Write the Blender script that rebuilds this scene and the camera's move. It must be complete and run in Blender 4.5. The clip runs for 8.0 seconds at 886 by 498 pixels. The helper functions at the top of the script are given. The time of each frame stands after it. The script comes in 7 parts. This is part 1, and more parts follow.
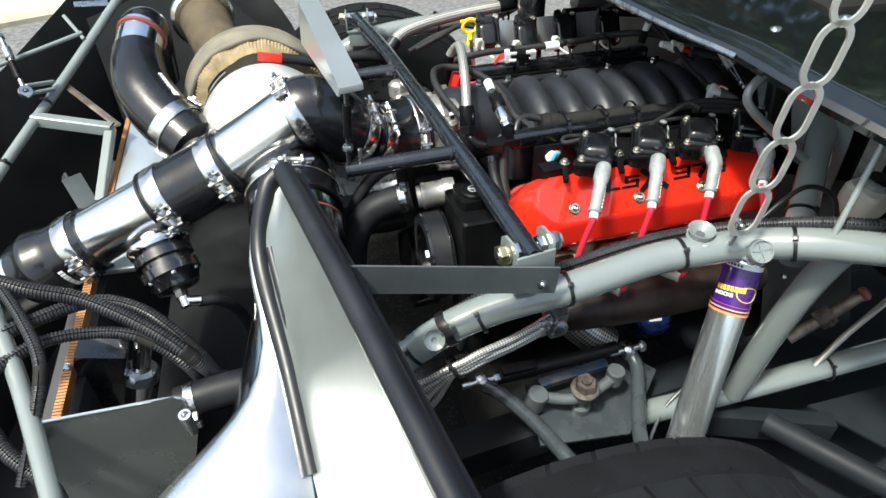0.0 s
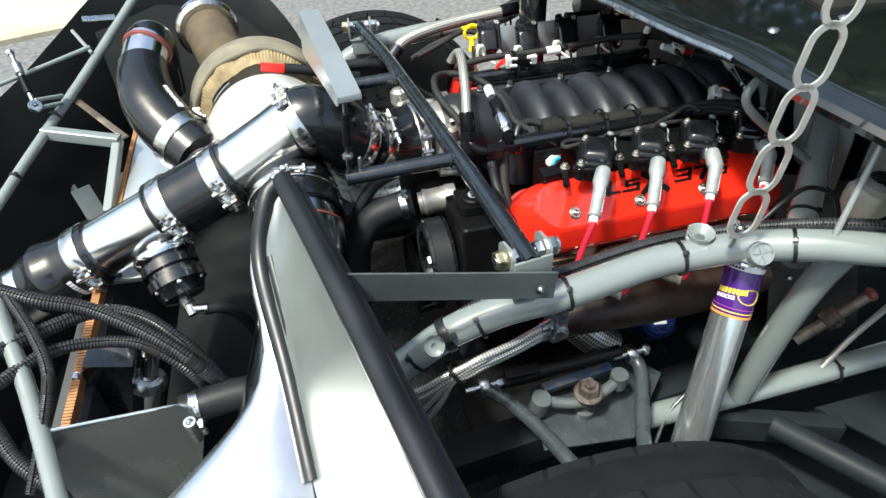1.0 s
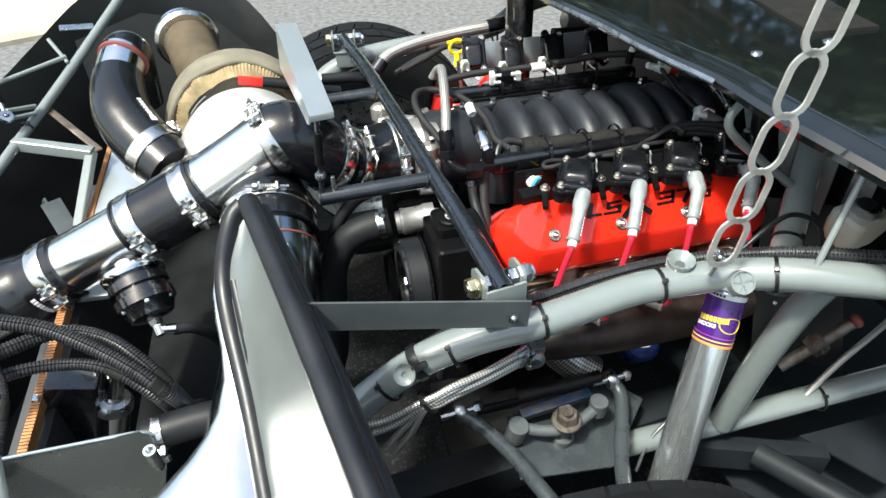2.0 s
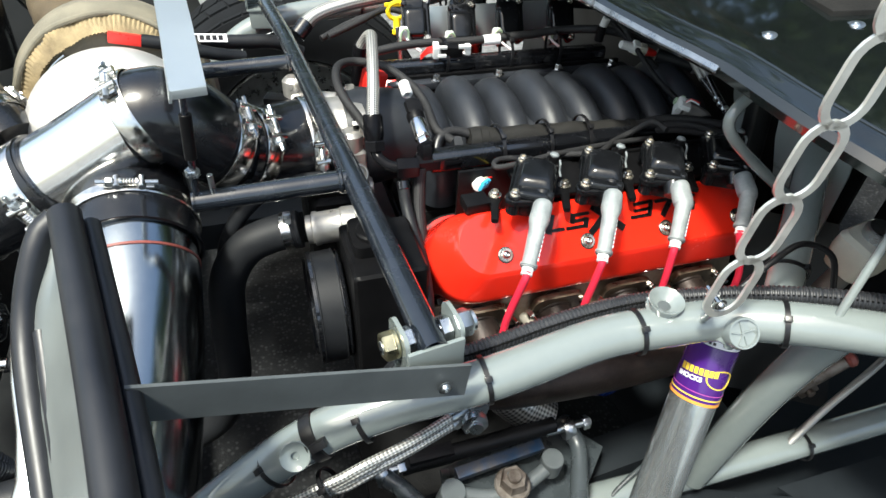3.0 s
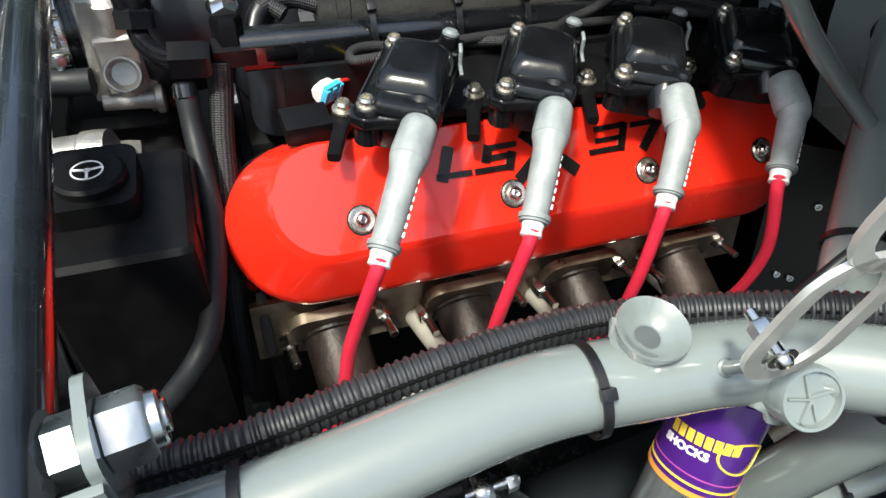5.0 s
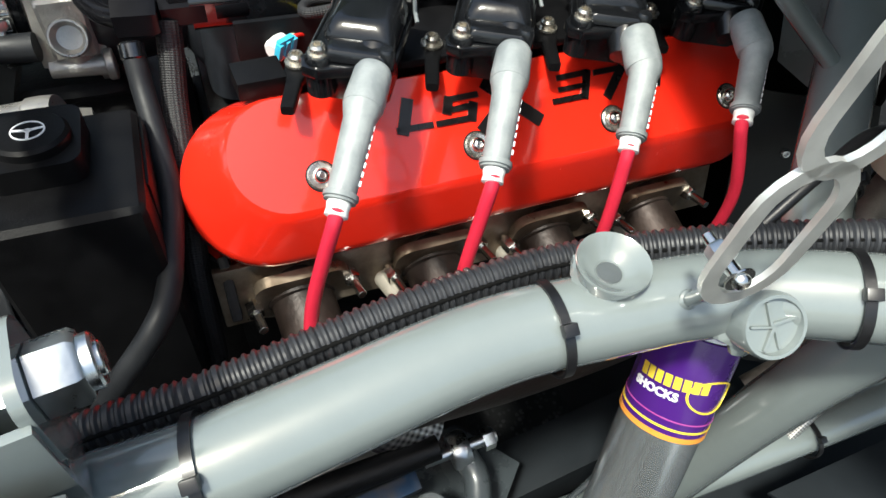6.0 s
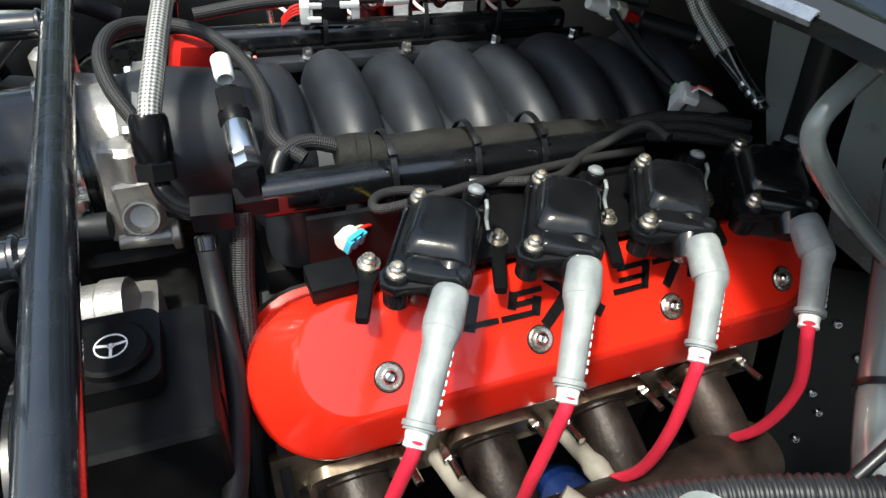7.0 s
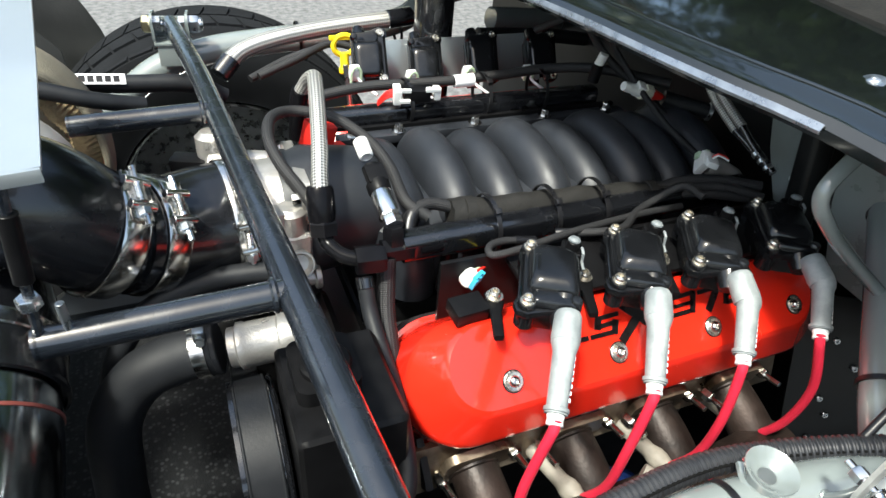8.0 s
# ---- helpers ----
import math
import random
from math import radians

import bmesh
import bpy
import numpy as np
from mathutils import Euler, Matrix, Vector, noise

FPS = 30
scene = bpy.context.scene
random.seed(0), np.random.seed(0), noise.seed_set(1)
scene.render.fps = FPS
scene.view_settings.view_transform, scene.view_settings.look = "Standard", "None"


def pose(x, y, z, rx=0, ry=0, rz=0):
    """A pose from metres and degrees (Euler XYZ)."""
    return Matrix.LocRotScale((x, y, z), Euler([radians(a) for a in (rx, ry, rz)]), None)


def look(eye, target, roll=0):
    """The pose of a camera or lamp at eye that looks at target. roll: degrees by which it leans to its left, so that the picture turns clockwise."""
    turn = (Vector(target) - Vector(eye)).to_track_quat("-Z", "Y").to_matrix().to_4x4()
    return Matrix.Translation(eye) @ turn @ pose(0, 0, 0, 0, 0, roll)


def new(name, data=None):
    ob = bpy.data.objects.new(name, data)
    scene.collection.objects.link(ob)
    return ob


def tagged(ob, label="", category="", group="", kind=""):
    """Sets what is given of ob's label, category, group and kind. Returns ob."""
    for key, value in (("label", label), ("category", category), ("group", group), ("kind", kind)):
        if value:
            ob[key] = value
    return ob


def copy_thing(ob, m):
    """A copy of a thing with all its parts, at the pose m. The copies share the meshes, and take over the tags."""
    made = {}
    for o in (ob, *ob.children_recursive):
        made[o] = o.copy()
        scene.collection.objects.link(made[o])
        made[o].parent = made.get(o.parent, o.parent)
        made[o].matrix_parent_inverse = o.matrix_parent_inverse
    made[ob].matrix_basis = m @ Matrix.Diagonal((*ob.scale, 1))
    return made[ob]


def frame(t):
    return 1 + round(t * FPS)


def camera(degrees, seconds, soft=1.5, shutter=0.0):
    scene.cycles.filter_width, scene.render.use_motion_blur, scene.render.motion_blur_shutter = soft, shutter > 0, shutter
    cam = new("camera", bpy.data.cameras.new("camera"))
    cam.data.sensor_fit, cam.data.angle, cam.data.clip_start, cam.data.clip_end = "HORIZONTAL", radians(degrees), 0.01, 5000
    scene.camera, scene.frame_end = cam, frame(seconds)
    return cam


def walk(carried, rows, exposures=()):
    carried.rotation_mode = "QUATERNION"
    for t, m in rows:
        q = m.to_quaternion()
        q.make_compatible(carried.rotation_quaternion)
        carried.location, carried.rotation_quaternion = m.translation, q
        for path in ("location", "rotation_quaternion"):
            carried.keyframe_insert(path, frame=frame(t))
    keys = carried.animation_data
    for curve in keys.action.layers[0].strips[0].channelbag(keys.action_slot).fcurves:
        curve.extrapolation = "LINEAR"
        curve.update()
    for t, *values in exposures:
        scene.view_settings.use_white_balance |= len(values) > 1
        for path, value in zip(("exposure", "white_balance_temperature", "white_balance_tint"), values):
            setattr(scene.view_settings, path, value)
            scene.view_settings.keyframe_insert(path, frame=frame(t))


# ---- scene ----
cam = camera(71.6, 8.0)
PATH = [
    (0, (-0.398, -0.725, 1.281), (-0.019, 0.793, 0.035), -1.3),
    (0.5, (-0.387, -0.728, 1.283), (-0.033, 0.797, 0.039), -2.5),
    (1, (-0.381, -0.732, 1.287), (-0.04, 0.803, 0.052), -3.0),
    (1.5, (-0.37, -0.727, 1.289), (0.003, 0.817, 0.074), -2.0),
    (1.7, (-0.363, -0.726, 1.29), (0.004, 0.824, 0.08), -2.2),
    (2.8, (-0.278, -0.565, 1.236), (0.151, 0.921, -0.031), 2.4),
    (3, (-0.263, -0.522, 1.207), (0.24, 0.929, -0.074), 3.3),
    (3.5, (-0.222, -0.419, 1.146), (0.197, 1.003, -0.196), 3.4),
    (4, (-0.185, -0.336, 1.071), (0.122, 1.058, -0.33), 4.3),
    (4.5, (-0.118, -0.29, 1.032), (0.293, 1.059, -0.386), 5.3),
    (5, (-0.069, -0.3, 1.007), (0.493, 0.988, -0.416), 6.2),
    (5.2, (-0.063, -0.314, 0.993), (0.504, 0.933, -0.464), 6.1),
    (6.3, (-0.058, -0.312, 0.989), (0.548, 0.917, -0.468), 5.7),
    (6.5, (-0.058, -0.286, 1.01), (0.555, 0.98, -0.412), 5.4),
    (7, (-0.077, -0.242, 1.051), (0.539, 1.148, -0.248), 5.4),
    (7.5, (-0.127, -0.236, 1.092), (0.462, 1.221, -0.145), 4.9),
    (8, (-0.224, -0.302, 1.131), (0.465, 1.148, -0.061), 5.5),
]
walk(cam, [(t, look(eye, target, roll)) for t, eye, target, roll in PATH], [(0, 0.66, 6560, 1), (3.0, 0.84, 6560, 1), (4.7, 0.66, 6560, 1), (6.5, 0.6, 6560, 1), (7.2, 0.64, 6560, 1), (8, 0.95, 6560, 1)])

# ---- light ----
world = bpy.data.worlds.new("sky")
scene.world = world
world.use_nodes = True
SUN_EL, SUN_AZ = 63.0, 211.0  # height of the sun, and its bearing counted from +x towards +y
wn = world.node_tree
sky = wn.nodes.new("ShaderNodeTexSky")
sky.sky_type = "NISHITA"
sky.sun_disc = False
sky.sun_elevation = radians(SUN_EL)
sky.sun_rotation = radians(90 - SUN_AZ)
sky.air_density, sky.dust_density, sky.ozone_density = 1.0, 4.0, 0.5
wn.nodes["Background"].inputs[1].default_value = 0.18
wn.links.new(sky.outputs[0], wn.nodes["Background"].inputs[0])
sun = new("sun", bpy.data.lights.new("sun", "SUN"))
sun.data.energy, sun.data.angle, sun.data.color = 4.1, radians(6), (1.0, 0.97, 0.93)
to_sun = Vector((math.cos(radians(SUN_AZ)) * math.cos(radians(SUN_EL)), math.sin(radians(SUN_AZ)) * math.cos(radians(SUN_EL)), math.sin(radians(SUN_EL))))
sun.matrix_world = look(to_sun * 20, (0, 0, 0))


# ---- materials ----
def mat(name, colour, rough=0.5, metal=0.0, vary=0.15, scale=30.0, bump=0.0, bump_scale=200.0, second=None, coat=0.0, rough_vary=0.1, spec=0.5, stretch=(1, 1, 1), island=0.0):
    """A surface with grain and stains at two scales."""
    m = bpy.data.materials.new(name)
    m.use_nodes = True
    t, b = m.node_tree, m.node_tree.nodes["Principled BSDF"]

    def node(kind, **values):
        n = t.nodes.new(kind)
        for k, v in values.items():
            n.inputs[k].default_value = v
        return n

    co = node("ShaderNodeTexCoord")
    mp = node("ShaderNodeMapping", Scale=stretch)
    t.links.new(co.outputs["Object"], mp.inputs[0])
    n1 = node("ShaderNodeTexNoise", Scale=scale, Detail=6.0, Roughness=0.6)
    n2 = node("ShaderNodeTexNoise", Scale=scale * 0.17, Detail=4.0, Roughness=0.55)
    for n in (n1, n2):
        t.links.new(mp.outputs[0], n.inputs["Vector"])
    add = node("ShaderNodeMath")
    add.operation = "ADD"
    t.links.new(n1.outputs["Fac"], add.inputs[0])
    t.links.new(n2.outputs["Fac"], add.inputs[1])
    ramp = node("ShaderNodeMapRange")
    ramp.inputs["From Min"].default_value, ramp.inputs["From Max"].default_value = 0.75, 1.25
    t.links.new(add.outputs[0], ramp.inputs["Value"])
    mix = t.nodes.new("ShaderNodeMix")
    mix.data_type = "RGBA"
    lo = [max(0.0, c * (1 - vary)) for c in colour]
    hi = [min(1.0, c * (1 + vary)) for c in colour] if second is None else second
    mix.inputs["A"].default_value, mix.inputs["B"].default_value = (*lo, 1), (*hi, 1)
    t.links.new(ramp.outputs[0], mix.inputs["Factor"])
    out = mix.outputs["Result"]
    if island:
        info = node("ShaderNodeObjectInfo")
        hsv = node("ShaderNodeHueSaturation")
        mr = node("ShaderNodeMapRange")
        mr.inputs["To Min"].default_value, mr.inputs["To Max"].default_value = 1 - island, 1 + island
        t.links.new(info.outputs["Random"], mr.inputs["Value"])
        t.links.new(mr.outputs[0], hsv.inputs["Value"])
        t.links.new(out, hsv.inputs["Color"])
        out = hsv.outputs[0]
    t.links.new(out, b.inputs["Base Color"])
    rr = node("ShaderNodeMapRange")
    rr.inputs["To Min"].default_value, rr.inputs["To Max"].default_value = max(0.02, rough - rough_vary), min(1, rough + rough_vary)
    t.links.new(n1.outputs["Fac"], rr.inputs["Value"])
    rr.inputs["From Min"].default_value, rr.inputs["From Max"].default_value = 0.3, 0.7
    t.links.new(rr.outputs[0], b.inputs["Roughness"])
    b.inputs["Metallic"].default_value = metal
    b.inputs["Specular IOR Level"].default_value = spec
    b.inputs["Coat Weight"].default_value = coat
    b.inputs["Coat Roughness"].default_value = 0.06
    if bump:
        n3 = node("ShaderNodeTexNoise", Scale=bump_scale, Detail=3.0)
        t.links.new(mp.outputs[0], n3.inputs["Vector"])
        bp = node("ShaderNodeBump", Strength=bump, Distance=0.001)
        t.links.new(n3.outputs["Fac"], bp.inputs["Height"])
        t.links.new(bp.outputs[0], b.inputs["Normal"])
    return m


def braid(name, light, dark, turns, pitch, rough, metal):
    """Woven sleeve: two crossing spirals along a hose's own length and girth."""
    m = bpy.data.materials.new(name)
    m.use_nodes = True
    t, b = m.node_tree, m.node_tree.nodes["Principled BSDF"]
    uv = t.nodes.new("ShaderNodeTexCoord")
    sp = t.nodes.new("ShaderNodeSeparateXYZ")
    t.links.new(uv.outputs["UV"], sp.inputs[0])

    def calc(op, a, c):
        n = t.nodes.new("ShaderNodeMath")
        n.operation = op
        for k, v in enumerate((a, c)):
            if isinstance(v, (int, float)):
                n.inputs[k].default_value = v
            elif v is not None:
                t.links.new(v, n.inputs[k])
        return n.outputs[0]

    s = calc("MULTIPLY", sp.outputs[0], 2 * math.pi / pitch)
    a = calc("MULTIPLY", sp.outputs[1], 2 * math.pi * turns)
    w = calc("MULTIPLY", calc("SINE", calc("ADD", s, a), None), calc("SINE", calc("SUBTRACT", s, a), None))
    f = calc("MULTIPLY_ADD", w, 0.5)
    f.node.inputs[2].default_value = 0.5
    mix = t.nodes.new("ShaderNodeMix")
    mix.data_type = "RGBA"
    mix.inputs["A"].default_value, mix.inputs["B"].default_value = (*dark, 1), (*light, 1)
    t.links.new(f, mix.inputs["Factor"])
    t.links.new(mix.outputs["Result"], b.inputs["Base Color"])
    bp = t.nodes.new("ShaderNodeBump")
    bp.inputs["Strength"].default_value, bp.inputs["Distance"].default_value = 0.8, 0.0006
    t.links.new(f, bp.inputs["Height"])
    t.links.new(bp.outputs[0], b.inputs["Normal"])
    b.inputs["Roughness"].default_value, b.inputs["Metallic"].default_value = rough, metal
    return m


def chips(name, tar, stone, scale):
    """Dark tar with scattered pale stone chips."""
    m = mat(name, tar, 0.75, vary=0.3, scale=40, bump=0.9, bump_scale=scale * 2.5, spec=0.25)
    t, b = m.node_tree, m.node_tree.nodes["Principled BSDF"]
    under = b.inputs["Base Color"].links[0].from_socket
    co = t.nodes.new("ShaderNodeTexCoord")
    vo = t.nodes.new("ShaderNodeTexVoronoi")
    vo.inputs["Scale"].default_value = scale
    t.links.new(co.outputs["Object"], vo.inputs["Vector"])
    near = t.nodes.new("ShaderNodeMapRange")
    near.inputs["From Min"].default_value, near.inputs["From Max"].default_value = 0.55, 0.3
    t.links.new(vo.outputs["Distance"], near.inputs["Value"])
    pick = t.nodes.new("ShaderNodeMapRange")
    pick.inputs["From Min"].default_value, pick.inputs["From Max"].default_value = 0.35, 0.95
    sp = t.nodes.new("ShaderNodeSeparateColor")
    t.links.new(vo.outputs["Color"], sp.inputs[0])
    t.links.new(sp.outputs[0], pick.inputs["Value"])
    mul = t.nodes.new("ShaderNodeMath")
    mul.operation = "MULTIPLY"
    t.links.new(near.outputs[0], mul.inputs[0])
    t.links.new(pick.outputs[0], mul.inputs[1])
    mix = t.nodes.new("ShaderNodeMix")
    mix.data_type = "RGBA"
    mix.inputs["B"].default_value = (*stone, 1)
    t.links.new(mul.outputs[0], mix.inputs["Factor"])
    t.links.new(under, mix.inputs["A"])
    t.links.new(mix.outputs["Result"], b.inputs["Base Color"])
    return m


GREY = mat("grey_gloss_paint", (0.182, 0.208, 0.204), 0.13, vary=0.06, scale=25, coat=1.0, bump=0.12, bump_scale=90)
GREY_DULL = mat("grey_dusty_paint", (0.078, 0.088, 0.092), 0.42, vary=0.25, scale=18, bump=0.1)
BLACK_GLOSS = mat("black_gloss_paint", (0.006, 0.0065, 0.008), 0.24, vary=0.3, scale=40, coat=1.0, bump=0.08, bump_scale=120)
BLACK_PLASTIC = mat("black_moulded_plastic", (0.0048, 0.0048, 0.0053), 0.4, vary=0.3, scale=60, bump=0.12, bump_scale=900, spec=0.13)
MANIFOLD = mat("charcoal_nylon", (0.0175, 0.0198, 0.0242), 0.42, vary=0.25, scale=30, bump=0.25, bump_scale=1200, spec=0.4)
COIL = mat("black_glossy_resin", (0.006, 0.0065, 0.0075), 0.2, vary=0.35, scale=50, bump=0.08, bump_scale=300)
RED = mat("red_gloss_enamel", (0.78, 0.022, 0.010), 0.22, vary=0.08, scale=12, coat=0.8, bump=0.05, bump_scale=60, rough_vary=0.06)
CHROME = mat("polished_aluminium", (0.86, 0.87, 0.88), 0.1, 1.0, vary=0.04, scale=35, rough_vary=0.05, bump=0.06, bump_scale=40)
BRUSHED = mat("brushed_aluminium", (0.265, 0.29, 0.285), 0.40, 0.75, vary=0.12, scale=14, rough_vary=0.05, bump=0.3, bump_scale=11)
SATIN = mat("satin_polished_aluminium", (0.93, 0.93, 0.92), 0.19, 1.0, vary=0.03, scale=20, rough_vary=0.03)
SHOCKZ = mat("dull_zinc", (0.70, 0.75, 0.77), 0.22, 0.9, vary=0.04, scale=14, rough_vary=0.01)
# Paint darkened to carry the shade low in the wheel well.
DARKPLATE = mat("dark_shaded_paint", (0.012, 0.015, 0.018), 0.55, vary=0.3, scale=12, bump=0.1, spec=0.2)
STEEL = mat("stainless_steel", (0.66, 0.65, 0.62), 0.2, 1.0, vary=0.12, scale=90)
ZINC = mat("zinc_plated_steel", (0.55, 0.58, 0.6), 0.3, 1.0, vary=0.18, scale=50, bump=0.08)
GOLDZINC = mat("yellowed_zinc", (0.62, 0.56, 0.36), 0.32, 1.0, vary=0.2, scale=80)
CAST = mat("cast_aluminium", (0.42, 0.405, 0.38), 0.36, 0.7, vary=0.2, scale=45, bump=0.4, bump_scale=500)
TURBO = mat("bead_blasted_aluminium", (0.72, 0.7, 0.67), 0.45, 0.7, vary=0.1, scale=30, bump=0.25, bump_scale=600)
SILICONE = mat("black_silicone", (0.007, 0.0075, 0.009), 0.22, vary=0.3, scale=25, coat=0.3, bump=0.12, bump_scale=80)
RUBBER = mat("black_rubber", (0.011, 0.012, 0.014), 0.5, vary=0.3, scale=30, bump=0.15, bump_scale=400, spec=0.3)
TRIM = mat("dark_rubber_edging", (0.008, 0.009, 0.012), 0.4, vary=0.25, scale=18, bump=0.1, bump_scale=90)
TYRE = mat("worn_tyre_rubber", (0.0088, 0.0098, 0.0112), 0.88, vary=0.35, scale=22, bump=0.5, bump_scale=400, spec=0.12)
LOOM = mat("split_loom_plastic", (0.021, 0.022, 0.025), 0.42, vary=0.25, scale=30)
TIE = mat("black_nylon", (0.008, 0.008, 0.009), 0.35, vary=0.2, scale=40)
TAPE = mat("cloth_tape", (0.012, 0.0115, 0.0105), 0.7, vary=0.3, scale=45, bump=0.6, bump_scale=300, spec=0.25)
IRON = mat("heat_browned_steel", (0.016, 0.011, 0.0095), 0.5, 0.5, vary=0.4, scale=34, bump=0.4, bump_scale=250, second=(0.05, 0.034, 0.028))
RUST = mat("rusty_bronze_steel", (0.09, 0.065, 0.05), 0.5, 0.5, vary=0.4, scale=70, bump=0.4, second=(0.2, 0.18, 0.16))
BLOCK = mat("black_painted_iron", (0.007, 0.007, 0.0075), 0.5, vary=0.4, scale=25, bump=0.4, bump_scale=300, spec=0.25)
FIREWALL = mat("satin_black_sheet", (0.008, 0.0085, 0.009), 0.38, vary=0.35, scale=14, bump=0.1, bump_scale=60, spec=0.3)
PANEL = mat("black_body_paint", (0.006, 0.008, 0.008), 0.09, vary=0.3, scale=8, coat=1.0, rough_vary=0.03)
FIBRE = mat("black_fibreglass", (0.009, 0.010, 0.010), 0.5, vary=0.4, scale=9, bump=0.3, bump_scale=120, spec=0.3)
BOOT = mat("grey_silicone_boot", (0.185, 0.21, 0.222), 0.5, vary=0.3, scale=55, bump=0.3, bump_scale=240, second=(0.29, 0.312, 0.31))
WHITE = mat("white_nylon", (0.75, 0.76, 0.74), 0.45, vary=0.06, scale=40)
WIRE = mat("red_silicone_wire", (0.52, 0.018, 0.045), 0.4, vary=0.1, scale=50)
REDWIRE = mat("red_anodised_clip", (0.6, 0.02, 0.015), 0.35, vary=0.12, scale=50)
SOCK = mat("tan_ceramic_boot", (0.235, 0.215, 0.18), 0.65, vary=0.25, scale=60, bump=0.2)
BLUECLIP = mat("light_blue_plastic", (0.05, 0.42, 0.6), 0.4, vary=0.1)
GREENCLIP = mat("pale_green_plastic", (0.42, 0.54, 0.37), 0.4, vary=0.1)
YELLOW = mat("yellow_plastic", (0.85, 0.68, 0.02), 0.4, vary=0.08)
BLUE = mat("blue_anodised", (0.02, 0.065, 0.15), 0.45, 0.3, vary=0.3, scale=60, second=(0.09, 0.075, 0.06))
PURPLE = mat("purple_decal", (0.055, 0.012, 0.16), 0.25, vary=0.06, scale=20, coat=0.4)
DECAL_Y = mat("yellow_decal", (0.85, 0.62, 0.06), 0.3, vary=0.04)
DECAL_W = mat("white_decal", (0.8, 0.8, 0.82), 0.3, vary=0.04)
DECAL_P = mat("magenta_decal", (0.42, 0.07, 0.30), 0.3, vary=0.04)
DECAL_O = mat("orange_decal", (0.75, 0.3, 0.05), 0.3, vary=0.04)
INK = mat("black_lettering", (0.006, 0.005, 0.005), 0.3, vary=0.2)
BLANKET = mat("beige_heat_blanket", (0.15, 0.138, 0.105), 0.8, vary=0.25, scale=14, bump=0.9, bump_scale=500, second=(0.25, 0.226, 0.165))
WRAP = mat("brown_exhaust_wrap", (0.085, 0.064, 0.038), 0.85, vary=0.3, scale=40, bump=0.9, bump_scale=450)
COPPER = mat("copper_fin_edge", (0.4, 0.19, 0.075), 0.5, 0.3, vary=0.25, scale=60)
FINS = mat("dark_core", (0.035, 0.037, 0.04), 0.6, 0.3, vary=0.3, scale=80)
LENS = mat("amber_ring", (0.2, 0.055, 0.045), 0.4, vary=0.1)
ASPHALT = mat("asphalt", (0.085, 0.088, 0.092), 0.8, vary=0.35, scale=160, bump=0.7, bump_scale=260, second=(0.21, 0.213, 0.215))
# Ground asphalt with the shade under the car put into its colour.
PATCH = chips("shaded_asphalt", (0.006, 0.0062, 0.0068), (0.034, 0.035, 0.036), 110)
CONCRETE = mat("kerb_concrete", (0.44, 0.395, 0.30), 0.85, vary=0.2, scale=9, bump=0.4, bump_scale=90)
GRASS = mat("dry_verge", (0.22, 0.19, 0.11), 0.9, vary=0.4, scale=9, bump=0.6, bump_scale=60, second=(0.13, 0.14, 0.06))
BARK = mat("bark", (0.1, 0.075, 0.05), 0.9, vary=0.4, scale=6, bump=0.5, bump_scale=20)
LEAF = mat("leaves", (0.05, 0.085, 0.025), 0.6, vary=0.5, scale=2)
POLY = mat("milky_plastic", (0.62, 0.6, 0.5), 0.4, vary=0.08, scale=30)
STEELBRAID = braid("braided_steel", (0.72, 0.71, 0.67), (0.06, 0.058, 0.053), 7, 0.0062, 0.33, 0.6)
BLACKBRAID = braid("black_braided_nylon", (0.014, 0.014, 0.0155), (0.003, 0.003, 0.0035), 9, 0.0038, 0.62, 0.0)
COARSEBRAID = braid("coarse_braided_steel", (0.92, 0.91, 0.87), (0.14, 0.136, 0.125), 5, 0.0085, 0.3, 0.6)
HEATSLEEVE = braid("metallised_sleeve", (0.7, 0.68, 0.66), (0.03, 0.03, 0.03), 14, 0.012, 0.3, 0.9)

BRONZE = mat("bronzed_steel", (0.2, 0.14, 0.09), 0.36, 0.8, vary=0.35, scale=35, bump=0.2, second=(0.42, 0.35, 0.27))
STRAW = mat("straw_woven_fabric", (0.23, 0.17, 0.085), 0.8, vary=0.45, scale=30, bump=0.9, bump_scale=400, second=(0.40, 0.31, 0.17))
DUCT = mat("hand_polished_aluminium", (0.8, 0.81, 0.82), 0.24, 1.0, vary=0.05, scale=14, rough_vary=0.06, bump=0.7, bump_scale=12)
# Frame grey toned down, holding the shade below the main tube.
ARM = mat("grey_shaded_paint", (0.042, 0.05, 0.055), 0.28, vary=0.2, scale=30, coat=0.3)
CHAINZ = mat("bright_plated_steel", (0.72, 0.72, 0.68), 0.38, 0.75, vary=0.12, scale=60, bump=0.1)
STRIP = mat("pale_brushed_aluminium", (0.58, 0.63, 0.65), 0.33, 0.8, vary=0.05, scale=10, rough_vary=0.03)
DULLAL = mat("dull_aluminium", (0.42, 0.45, 0.43), 0.26, 0.9, vary=0.1, scale=6, bump=0.5, bump_scale=9)
PIPE = mat("buffed_pipe_aluminium", (0.33, 0.37, 0.40), 0.17, 1.0, vary=0.05, scale=30, rough_vary=0.04, bump=0.3, bump_scale=16)
HOSE = mat("dusty_black_rubber", (0.009, 0.010, 0.012), 0.6, vary=0.2, scale=22, bump=0.12, bump_scale=300, spec=0.35)
GREY_MID = mat("grey_satin_paint", (0.20, 0.222, 0.216), 0.32, vary=0.1, scale=14, bump=0.08)
